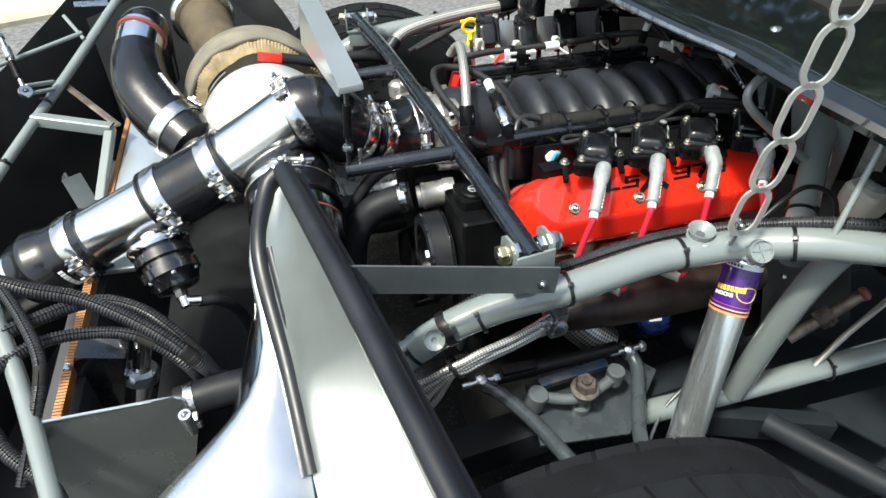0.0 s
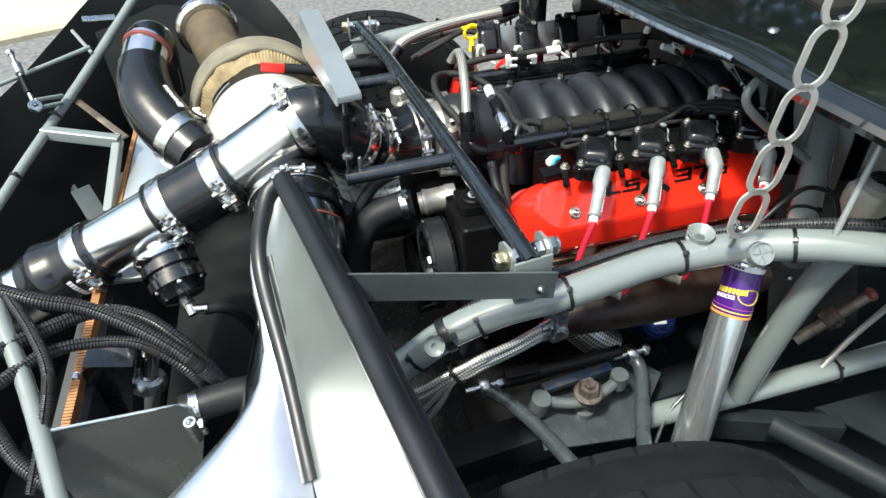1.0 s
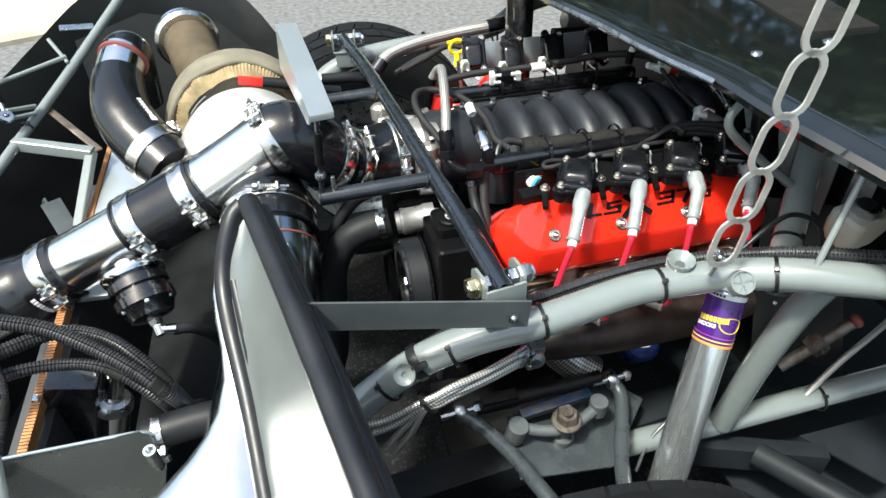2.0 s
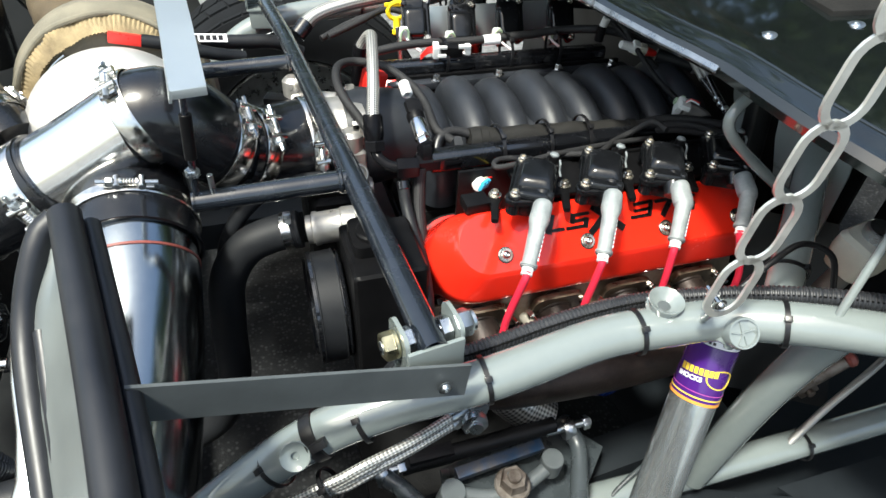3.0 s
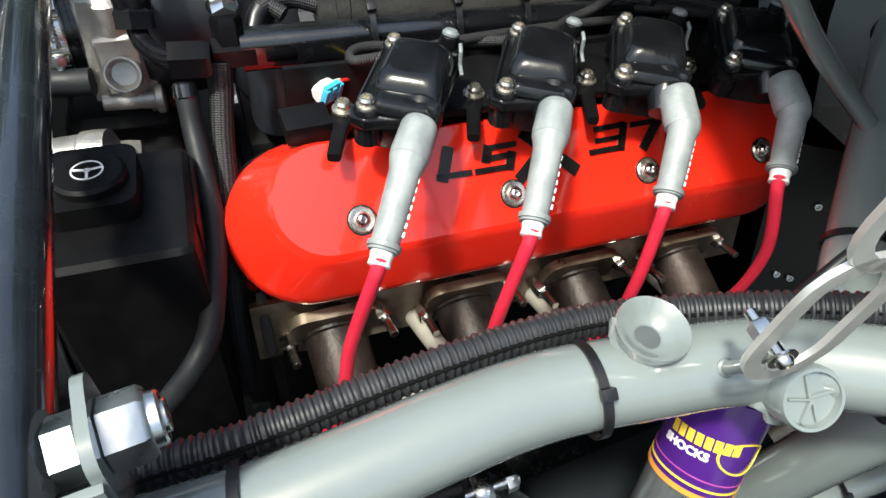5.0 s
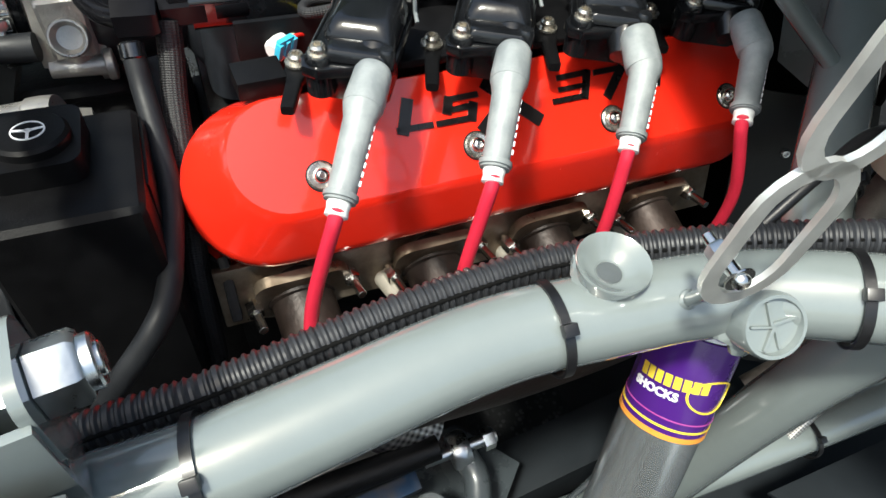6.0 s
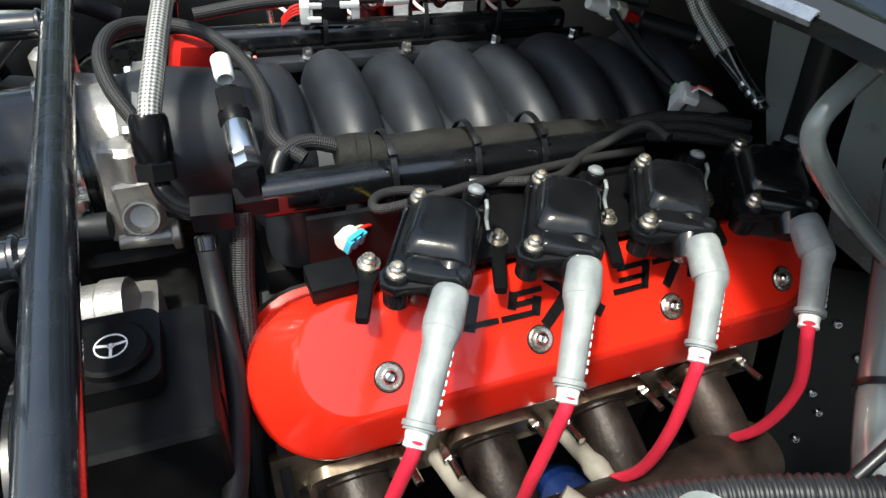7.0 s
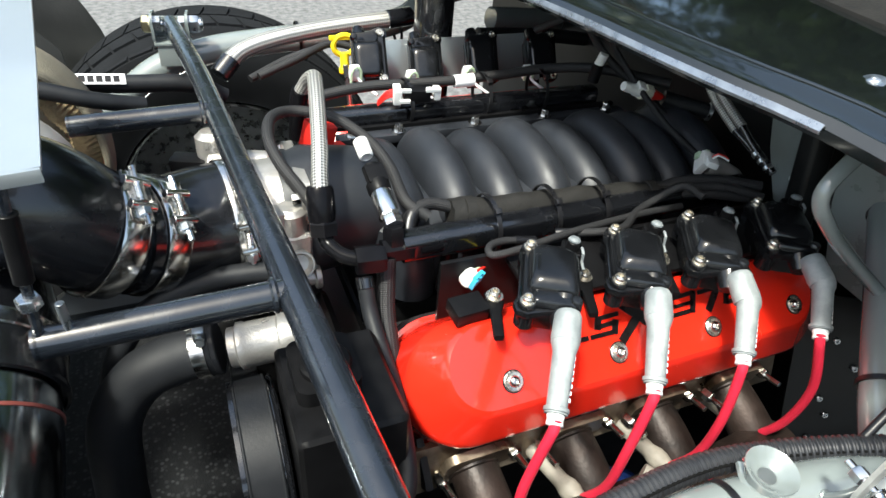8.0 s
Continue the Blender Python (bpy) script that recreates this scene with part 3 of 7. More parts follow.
    strap = thing("rubber_strap", a, "wide black rubber strap round the grey tube", "strap")
    part("band", lathe([(TUBE_R, -0.0065), (TUBE_R + 0.002, -0.006), (TUBE_R + 0.0024, 0), (TUBE_R + 0.002, 0.006), (TUBE_R, 0.0065)], facing(a, b - a), 40), TIE, strap)
    part("buckle", box((0.012, 0.008, 0.016), facing(a + Vector((0, -0.8, 0.6)).normalized() * (TUBE_R + 0.003), b - a, (0, -0.8, 0.6)), 0.002), TIE, strap)
    tie((0.43, -0.195, 0.421), (1, -0.03, 0.06), 0.0225)
    tie((0.318, -0.1215, 0.729), (0.62, 0.68, 0.40), 0.0225)


def clevis(flip):
    """The forked bracket that takes the end of the black brace."""
    f = (lambda p: mirror(p)) if flip else (lambda p: p)
    s = -1 if flip else 1
    ox = -0.072 if flip else 0.0
    c = shift(f((-0.155, -0.18, 0.812)), ox, 0, 0)
    b = thing("brace_bracket", c, "grey forked steel bracket with large plated bolts, welded to the tube", "bracket", "brace brackets")
    tilt = pose(*c, 0, 0, 8 * s)
    axis = tilt.to_3x3() @ Vector((1, 0, 0))
    part("base", box((0.052, 0.042, 0.004), tilt @ pose(0, 0, -0.025), 0.0012), GREY, b)
    part("web", box((0.052, 0.004, 0.036), tilt @ pose(0, -s * 0.021, -0.012), 0.0012), GREY, b)
    part("foot", box((0.046, 0.034, 0.034), tilt @ pose(0, s * 0.002, -0.043), 0.003), GREY, b)
    for x in (-0.025, 0.025):
        part("ear", loft([(h, rounded(0.0225, 0.0195, 0.011, -0.004)) for h in (-0.002, 0.002)], tilt @ pose(x, 0, 0, 0, -90, 0)), GREY, b)
    bolt = part("bolt", rod(c - axis * 0.042, c + axis * 0.047, 0.0062, 16), ZINC, b)
    part("bolt_head", join(hexa(0.0128, 0.010, facing(c - axis * 0.031, -axis)), rod(c - axis * 0.0315, c - axis * 0.0275, 0.0128, 20)), GOLDZINC, bolt, "yellowish hexagonal head")
    for q in (-0.018, 0.017):
        part("spacer", hexa(0.0122, 0.010, facing(c + axis * (q - 0.005), axis)), ZINC, bolt)
    part("nut", join(hexa(0.0132, 0.014, facing(c + axis * 0.0275, axis)), rod(c + axis * 0.040, c + axis * 0.0455, 0.0098, 20)), ZINC, bolt)
    return c


def brace():
    a, z = clevis(False), clevis(True)
    b = thing("engine_bay_brace", (-0.19, 0.28, 0.81), "black glossy welded tube brace across the engine bay", "brace bar")
    top = lambda y: Vector((-0.157 - 0.07 * (y + 0.17), y, 0.813 + 0.025 * (y + 0.17) if y < 0.08 else 0.819))
    part("cross_bar", join(sweep([a + Vector((0.001, -0.013, -0.001)), a, top(0.06), top(0.28), top(0.5), z], 0.0132, 24, 0.02), ), TUBEBLACK, b)
    for y in (0.06, 0.395):
        p = top(y)
        q = Vector((-0.345, y + 0.0, 0.815))
        arm = part("side_arm", sweep([p, p.lerp(q, 0.5), q], 0.0115, 20, 0.02), TUBEBLACK, b)
        part("weld_bead", weld(p.lerp(q, 0.085), q - p, 0.0118), TUBEBLACK, arm)
        part("end_cap", lathe([(0, 0), (0.0095, 0), (0.0115, -0.002), (0.0115, -0.004), (0, -0.004)], facing(q, q - p), 20), TUBEBLACK, arm)
    # hanger: flat top strip and its threaded rod
    h = thing("hanger_strip", (-0.33, 0.2, 0.95), "flat brushed aluminium strip with a folded end, above the turbo pipe", "bracket")
    part("strip", sheet([[(-0.339, 0.058, 0.943), (-0.351, 0.2, 0.957), (-0.366, 0.36, 0.973)], [(-0.307, 0.064, 0.943), (-0.318, 0.2, 0.957), (-0.333, 0.36, 0.973)]], 0.003), STRIP, h)
    part("folded_end", box((0.032, 0.003, 0.009), pose(-0.323, 0.060, 0.9385, 0, 0, 8), 0.0008), STRIP, h)
    part("side_leg", sheet([[(-0.340, 0.058, 0.943), (-0.367, 0.36, 0.973)], [(-0.343, 0.058, 0.930), (-0.372, 0.36, 0.90)]], 0.003), STRIP, h)
    s = part("threaded_rod", sweep([(-0.330, 0.066, 0.94), (-0.335, 0.062, 0.88), (-0.34, 0.058, 0.822)], 0.0035, 10), TUBEBLACK, h)
    part("nut", hexa(0.0075, 0.008, facing((-0.3380, 0.0595, 0.848), (0, 0, 1))), ZINC, s)
    part("sleeve", rod((-0.332, 0.0645, 0.915), (-0.3362, 0.061, 0.867), 0.0062, 14), BLACK_PLASTIC, s)
    part("stud", rod((-0.322, 0.058, 0.82), (-0.322, 0.058, 0.848), 0.003, 10), ZINC, b)
    # flat strap from the bracket to the duct
    t = thing("flat_strap", (-0.25, -0.22, 0.8), "flat grey painted steel strap screwed to the bracket", "strap")
    top_, low = [(-0.124, -0.213, 0.799), (-0.21, -0.217, 0.823), (-0.375, -0.228, 0.872)], [(-0.127, -0.211, 0.757), (-0.215, -0.215, 0.782), (-0.380, -0.226, 0.833)]
    part("strap", sheet([top_, low], 0.0028), GREY_DULL, t)
    part("screw", dome(0.0042, 0.004, facing((-0.148, -0.217, 0.782), (0.05, -1, 0.1))), ZINC, t)


# ---- engine ----
def bank(flip):
    """Turns the near bank's own axes (along, outward, up off the head) into the place."""
    d, e = Vector((0, -0.7071, 0.7071)), Vector((0, -0.7071, -0.7071))
    m = Matrix((Vector((1, 0, 0)), e, d)).transposed().to_4x4()
    m.translation = (0, 0, 0.72)
    if flip:
        m = Matrix.Translation((0.02, 0.575, -0.012)) @ Matrix.Diagonal((1, -1, 1, 1)) @ m
    return m


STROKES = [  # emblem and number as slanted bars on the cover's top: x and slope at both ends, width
    (0.0683, -0.0370, 0.0620, -0.0200, 0.0082), (0.0590, -0.0200, 0.0820, -0.0200, 0.0042),
    (0.0985, -0.0352, 0.1195, -0.0356, 0.0042), (0.0985, -0.0345, 0.0962, -0.0280, 0.0066), (0.0960, -0.0278, 0.1160, -0.0283, 0.0042), (0.1160, -0.0278, 0.1136, -0.0204, 0.0066), (0.0880, -0.0198, 0.1125, -0.0199, 0.0042),
    (0.1300, -0.0410, 0.1640, -0.0115, 0.0095), (0.1215, -0.0115, 0.1585, -0.0420, 0.0085),
    (0.1885, -0.0373, 0.2115, -0.0380, 0.0042), (0.1880, -0.0285, 0.2080, -0.0289, 0.0036), (0.1815, -0.0206, 0.2060, -0.0210, 0.0042), (0.2128, -0.0372, 0.2078, -0.0214, 0.0060),
    (0.2205, -0.0367, 0.2420, -0.0372, 0.0042), (0.2428, -0.0358, 0.2285, -0.0192, 0.0072),
    (0.2560, -0.0365, 0.2515, -0.0214, 0.0060), (0.2575, -0.0373, 0.2790, -0.0378, 0.0042), (0.2535, -0.0205, 0.2735, -0.0206, 0.0042), (0.2550, -0.0285, 0.2745, -0.0289, 0.0036), (0.2762, -0.0280, 0.2742, -0.0212, 0.0056),
]


def valve_cover(flip):
    m = bank(flip)
    v = thing("valve_cover", m @ Vector((0.165, 0, -0.06)), "glossy bright red engine valve cover with button-head bolts", "valve cover", "valve covers")
    cx = 0.1565
    lv = []
    for d, lx, le, r, off in ((-0.112, 0.254, 0.066, 0.0655, -0.005), (-0.105, 0.254, 0.066, 0.0655, -0.005), (-0.1035, 0.2495, 0.0615, 0.061, -0.005), (-0.06, 0.248, 0.0605, 0.06, -0.005), (-0.036, 0.246, 0.0585, 0.058, -0.005),
                              (-0.032, 0.245, 0.0577, 0.057, -0.0055), (-0.028, 0.242, 0.0555, 0.055, -0.0062), (-0.006, 0.2195, 0.0425, 0.042, -0.0145), (-0.0025, 0.2165, 0.0405, 0.04, -0.0155), (0.0, 0.2125, 0.0375, 0.0372, -0.017)):
        lv.append((d, rounded(lx, le, r, cx, off, 9)))
    part("shell", loft(lv, m), RED, v, sharp=24)
    for x in (0.0, 0.113, 0.228, 0.34):
        b = part("bolt", dome(0.0055, 0.006, m @ pose(x, 0, 0.0005)), STEEL, v)
        part("washer", lathe([(0.0058, 0), (0.0096, 0), (0.0096, 0.0012), (0.0084, 0.0022), (0.0058, 0.0018)], m @ pose(x, 0, 0.0003), 24), BOLT, b)
        part("gasket_ring", lathe([(0.0094, 0), (0.0106, 0), (0.0106, 0.0006), (0.0094, 0.0006)], m @ pose(x, 0, 0.0003), 24), INK, b)
    if not flip:
        def bar(x0, y0, x1, y1, w=0.0036):
            let = bmesh.new()
            p, q = Vector((x0, y0, 0)), Vector((x1, y1, 0))
            u = (q - p).normalized()
            n = Vector((-u.y, u.x, 0)) * w / 2
            p, q = p - u * w * 0.45, q + u * w * 0.45
            vs = [let.verts.new((r.x, r.y, z)) for z in (0.0, 0.0012) for r in (p - n, q - n, q + n, p + n)]
            for f in ((3, 2, 1, 0), (4, 5, 6, 7), (0, 1, 5, 4), (1, 2, 6, 5), (2, 3, 7, 6), (3, 0, 4, 7)):
                let.faces.new([vs[i] for i in f])
            let.transform(m @ pose(0, 0, 0.0004))
            part("emblem_stroke", let, INK, v)

        for stroke in STROKES:
            bar(*stroke)
    return v


def coil(m, group="ignition coils"):
    """One ignition coil: local x to its right, y to its rear, z up."""
    c = thing("ignition_coil", m.translation, "black glossy resin ignition coil bolted over the red cover", "ignition coil", group)
    part("body", loft([(h, rounded(lx, ly, r, ox, oy, 5)) for h, lx, ly, r, ox, oy in ((-0.036, 0.022, 0.032, 0.006, 0.002, 0), (-0.014, 0.0255, 0.036, 0.006, 0, 0), (-0.004, 0.0255, 0.0355, 0.007, 0.001, 0), (0.0, 0.0235, 0.034, 0.008, 0.001, 0))], m), COIL, c)
    rim = [(-0.0285, 0.026), (-0.0270, 0.041), (-0.019, 0.0455), (-0.010, 0.043), (-0.002, 0.037), (0.024, 0.0375), (0.029, 0.033), (0.029, -0.030), (0.025, -0.0375), (0.004, -0.039), (-0.008, -0.043), (-0.017, -0.0465), (-0.0270, -0.044), (-0.0300, -0.034), (-0.0265, -0.026), (-0.0265, 0.018)]
    part("flange", prism(rim, 0.0075, m @ pose(0, 0, -0.013), 0.0016), COIL, c)
    part("lid", loft([(h, rounded(lx, ly, r, 0.0035, oy, 7)) for h, lx, ly, r, oy in ((-0.002, 0.0235, 0.0285, 0.007, 0.005), (0.0035, 0.0228, 0.0278, 0.008, 0.005), (0.008, 0.0205, 0.0255, 0.009, 0.006), (0.0105, 0.0186, 0.0236, 0.009, 0.0065), (0.0118, 0.0158, 0.0208, 0.0085, 0.007), (0.0122, 0.0125, 0.0175, 0.008, 0.007))], m), COIL, c)
    part("lid_step", loft([(h, rounded(lx, ly, 0.004, 0.005, -0.0285, 4)) for h, lx, ly in ((-0.004, 0.0205, 0.0095), (0.001, 0.0195, 0.0088), (0.0028, 0.018, 0.0074), (0.0033, 0.0155, 0.005))], m), COIL, c)
    part("lid_boss", lathe([(0.0058, -0.006), (0.0055, 0.0035), (0.004, 0.0055), (0, 0.006)], m @ pose(0.0235, -0.031, 0), 16), COIL, c)
    part("seam_bead", sweep([m @ Vector((x, y, -0.0035)) for x, y in rounded(0.0262, 0.0362, 0.007, 0.0005, 0.0, 4)], 0.0011, 6, raw=True), COIL, c)
    for x, y, h in ((-0.0182, 0.0354, 0.0), (-0.0182, -0.0354, -0.002)):
        ear = part("mounting_ear", lathe([(0.0092, -0.026), (0.0088, -0.002), (0.0078, 0.0006), (0.0, 0.0006)], m @ pose(x, y, h), 20), COIL, c)
        part("bolt", join(allen(0.0050, 0.0058, m @ pose(x, y, h + 0.0016)), lathe([(0, 0), (0.0066, 0), (0.0066, 0.0012), (0, 0.0012)], m @ pose(x, y, h + 0.0006), 20)), BOLT, ear)
    part("tower", lathe([(0.0125, -0.012), (0.0125, 0.006), (0.0105, 0.012), (0.009, 0.02), (0.0, 0.02)], m @ pose(0.014, -0.03, -0.011, 118, 0, 0), 20), COIL, c)
    s = part("plug_socket", join(box((0.019, 0.021, 0.020), m @ pose(0.0205, 0.040, -0.006, 0, 0, 0), 0.003, 3), rod(m @ Vector((0.0195, 0.037, 0.0)), m @ Vector((0.0205, 0.039, 0.012)), 0.0062, 14)), BLACK_PLASTIC, c)
    part("connector_cap", rod(m @ Vector((0.0203, 0.0385, 0.0105)), m @ Vector((0.021, 0.0400, 0.016)), 0.0058, 14, bevel=0.002), BOOT, s, "pale grey cap")
    part("lever_clip", sweep([m @ Vector(q) for q in ((0.0285, 0.036, 0.008), (0.030, 0.030, 0.006), (0.0305, 0.029, -0.003), (0.033, 0.024, -0.008))], 0.0014, 8, 0.003), BOOT, s, "pale lever clip")
    return c


def coils():
    bank_plate = thing("coil_bracket", (0.17, 0.06, 0.78), "black steel coil bracket above the valve cover", "bracket", "coil brackets")
    part("rail", box((0.325, 0.066, 0.006), pose(0.2, 0.076, 0.768, 4, 0, 0), 0.0015), BLACK_PLASTIC, bank_plate)
    part("end_tab", box((0.032, 0.024, 0.014), pose(-0.024, 0.056, 0.764, 6, 0, 4), 0.002), BLACK_PLASTIC, bank_plate)
    # Plate added to black out the deep gap inboard of the cover.
    part("skirt", box((0.40, 0.005, 0.085), pose(0.17, 0.108, 0.735, 0, 0, 0), 0.001), BLACK_PLASTIC, bank_plate)
    for x in (0.002, 0.0975, 0.190, 0.283):
        top, tip = Vector((x + 0.003, 0.064, 0.7665)), Vector((x - 0.0165, 0.0125, 0.7655))
        m = facing(tip, top - tip)
        s = part("stand_off", join(loft([(h, rounded(0.003, w, 0.0018, 0, 0, 4)) for h, w in ((0, 0.0040), (0.002, 0.0046), (0.03, 0.0052), (0.042, 0.0085), ((top - tip).length, 0.0085))], m), rod((x, 0.057, 0.750), (x, 0.057, 0.7695), 0.0075, 16)), BLACK_PLASTIC, bank_plate)
        part("bolt", join(allen(0.0055, 0.006, pose(x, 0.057, 0.772, 3)), lathe([(0, 0), (0.0080, 0), (0.0080, 0.0018), (0, 0.0018)], pose(x, 0.057, 0.7703, 3), 20)), BOLT, s)
    first = None
    for x in (0.040, 0.132, 0.221, 0.314):
        m = pose(x, 0.035, 0.8035, 4, 0, -30) @ Matrix.Scale(0.96, 4)
        if first is None:
            first = coil(m)
        else:
            copy_thing(first, Matrix.Translation(m.translation))
    far = None
    for c, q in zip([(0.028, 0.53, 0.821), (0.115, 0.53, 0.809), (0.208, 0.53, 0.81), (0.314, 0.53, 0.805)], [(-0.002, 0.505, 0.808), (0.082, 0.505, 0.795), (0.172, 0.505, 0.795), (0.274, 0.505, 0.79)]):
        m = facing(c, (-0.15, -0.82, 0.55), (-0.9, 0.1, 0.0)) @ Matrix.Scale(0.9, 4)
        if far is None:
            far = coil(m, "far ignition coils")
            far["label"] = "black resin ignition coil on the far bank"
        else:
            copy_thing(far, Matrix.Translation(m.translation))
        q = Vector(q)
        w = thing("harness_plug", q, "pale green locking plug on a far ignition coil", "connector", "connectors")
        part("shell", box((0.015, 0.014, 0.020), pose(*q, 20, 0, 0), 0.004), WHITE, w)
        part("lock", sweep([q + Vector(o) for o in ((-0.007, -0.008, -0.010), (-0.006, -0.010, 0.006), (0.0, -0.010, 0.012), (0.006, -0.010, 0.006), (0.007, -0.008, -0.008))], 0.0022, 8, 0.003), GREENCLIP, w)
        part("wire", sweep([q, q + Vector((0.008, -0.012, -0.012)), q + Vector((0.024, -0.03, -0.022))], 0.0022, 8), DECAL_W, w)


def plug_leads():
    ends = [(-0.004, -0.067, 0.757), (0.091, -0.066, 0.756), (0.190, -0.064, 0.755), (0.283, -0.064, 0.758)]
    tops = [(0.037, -0.004, 0.797), (0.128, -0.005, 0.797), (0.219, -0.005, 0.797), (0.311, -0.006, 0.796)]
    goals = [(-0.05, -0.085, 0.60), (0.062, -0.06, 0.592), (0.172, -0.058, 0.588), (0.297, -0.055, 0.582)]
    for k, (e, p, g) in enumerate(zip(ends, tops, goals)):
        e, p, g = Vector(e), Vector(p), Vector(g)
        t = thing("spark_plug_lead", p, "red silicone spark plug lead with a grey rubber boot", "spark plug lead", "spark plug leads")
        q = p.lerp(e, 0.38) + Vector(((0, 0, 0.004), (0, 0, 0.005), (0.0045, -0.005, 0.002), (0.005, -0.006, 0.002))[k])
        bt = part("boot", sweep([p.lerp(q, 0.03), p.lerp(q, 0.07), p.lerp(q, 0.17), p.lerp(q, 0.55), q.lerp(p, 0.2), q, q.lerp(e, 0.12), q.lerp(e, 0.5), e.lerp(q, 0.06), e], [0.0070, 0.0100, 0.0113, 0.0117, 0.0121, 0.0112, 0.0094, 0.0088, 0.0083, 0.0092], 24, 0.0025), BOOT, t)
        part("rib", lathe([(0.0086, -0.002), (0.0101, -0.0015), (0.0101, 0.0015), (0.0086, 0.002)], facing(e.lerp(q, 0.06), e - q), 20), BOOT, bt)
        part("rib", lathe([(0.0108, -0.002), (0.0118, -0.0014), (0.0118, 0.0014), (0.0108, 0.002)], facing(q.lerp(p, 0.1), q - p), 20), BOOT, bt)
        u = (e - q).normalized()
        side = u.cross(Vector((0, 0, 1))).normalized()
        # Row of white moulded ribs down the boot's edge.
        for i in range(7):
            part("lettering_bar", box((0.0016, 0.0012, 0.003), facing(q.lerp(e, 0.18 + 0.1 * i) - side * 0.0088, u, -side), 0), DECAL_W, bt)
        part("crimp", lathe([(0.0045, 0), (0.0066, 0), (0.0070, 0.0015), (0.0064, 0.0045), (0.0068, 0.0085), (0.0046, 0.0095)], facing(e, u), 18), WHITE, t)
        s = e + u * 0.008
        mid = Vector((e.x + (-0.024, -0.019, -0.012, 0.010)[k], -0.081, 0.692))
        part("cable", sweep([e + u * 0.004, s + u * 0.004, mid, mid.lerp(g, 0.55) + Vector((0.003, -0.007, -0.002)), g], 0.0045, 14, 0.004), WIRE, t)
        if k:
            inner = g + Vector((-0.022, 0.075, 0.006))
            s2 = thing("plug_boot", g, "tan ceramic spark plug boot reaching into the head", "spark plug boot", "spark plug boots")
            part("sleeve", sweep([g, g.lerp(inner, 0.12), g.lerp(inner, 0.2), g.lerp(inner, 0.3), inner], [0.0085, 0.011, 0.011, 0.0085, 0.0085], 18, 0.004), SOCK, s2)


def cylinder_block():
    e = thing("engine_block", (0.16, 0.28, 0.4), "black painted cast engine block and heads", "engine")
    part("crankcase", box((0.5, 0.34, 0.26), pose(0.17, 0.28, 0.42), 0.03, 3), BLOCK, e)
    part("valley_cover", box((0.46, 0.16, 0.04), pose(0.17, 0.28, 0.63), 0.01), BLOCK, e)
    for flip in (False, True):
        m = bank(flip)
        part("cylinder_head", box((0.49, 0.13, 0.1), m @ pose(0.165, 0.004, -0.165), 0.008), BLOCK, e)
        part("cover_gasket_rail", loft([(h, rounded(0.257, 0.069, 0.068, 0.1565, -0.005, 9)) for h in (-0.121, -0.1125)], m), BLOCK, e)
        part("bank_casting", box((0.47, 0.16, 0.16), m @ pose(0.165, 0.0, -0.29), 0.02), BLOCK, e)
    part("front_cover", box((0.05, 0.3, 0.3), pose(-0.095, 0.28, 0.46), 0.02, 3), BLOCK, e)
    # Black slab added to cover ground that should lie dark here.
    part("engine_mount", box((0.34, 0.2, 0.03), pose(-0.02, 0.03, 0.27), 0.006), BLOCK, e)
    part("oil_pan", box((0.55, 0.26, 0.16), pose(0.18, 0.28, 0.23), 0.02, 3), BLOCK, e)
    part("head_end_plate", box((0.008, 0.07, 0.05), pose(-0.075, 0.03, 0.60, -45), 0.003), BLOCK, e)


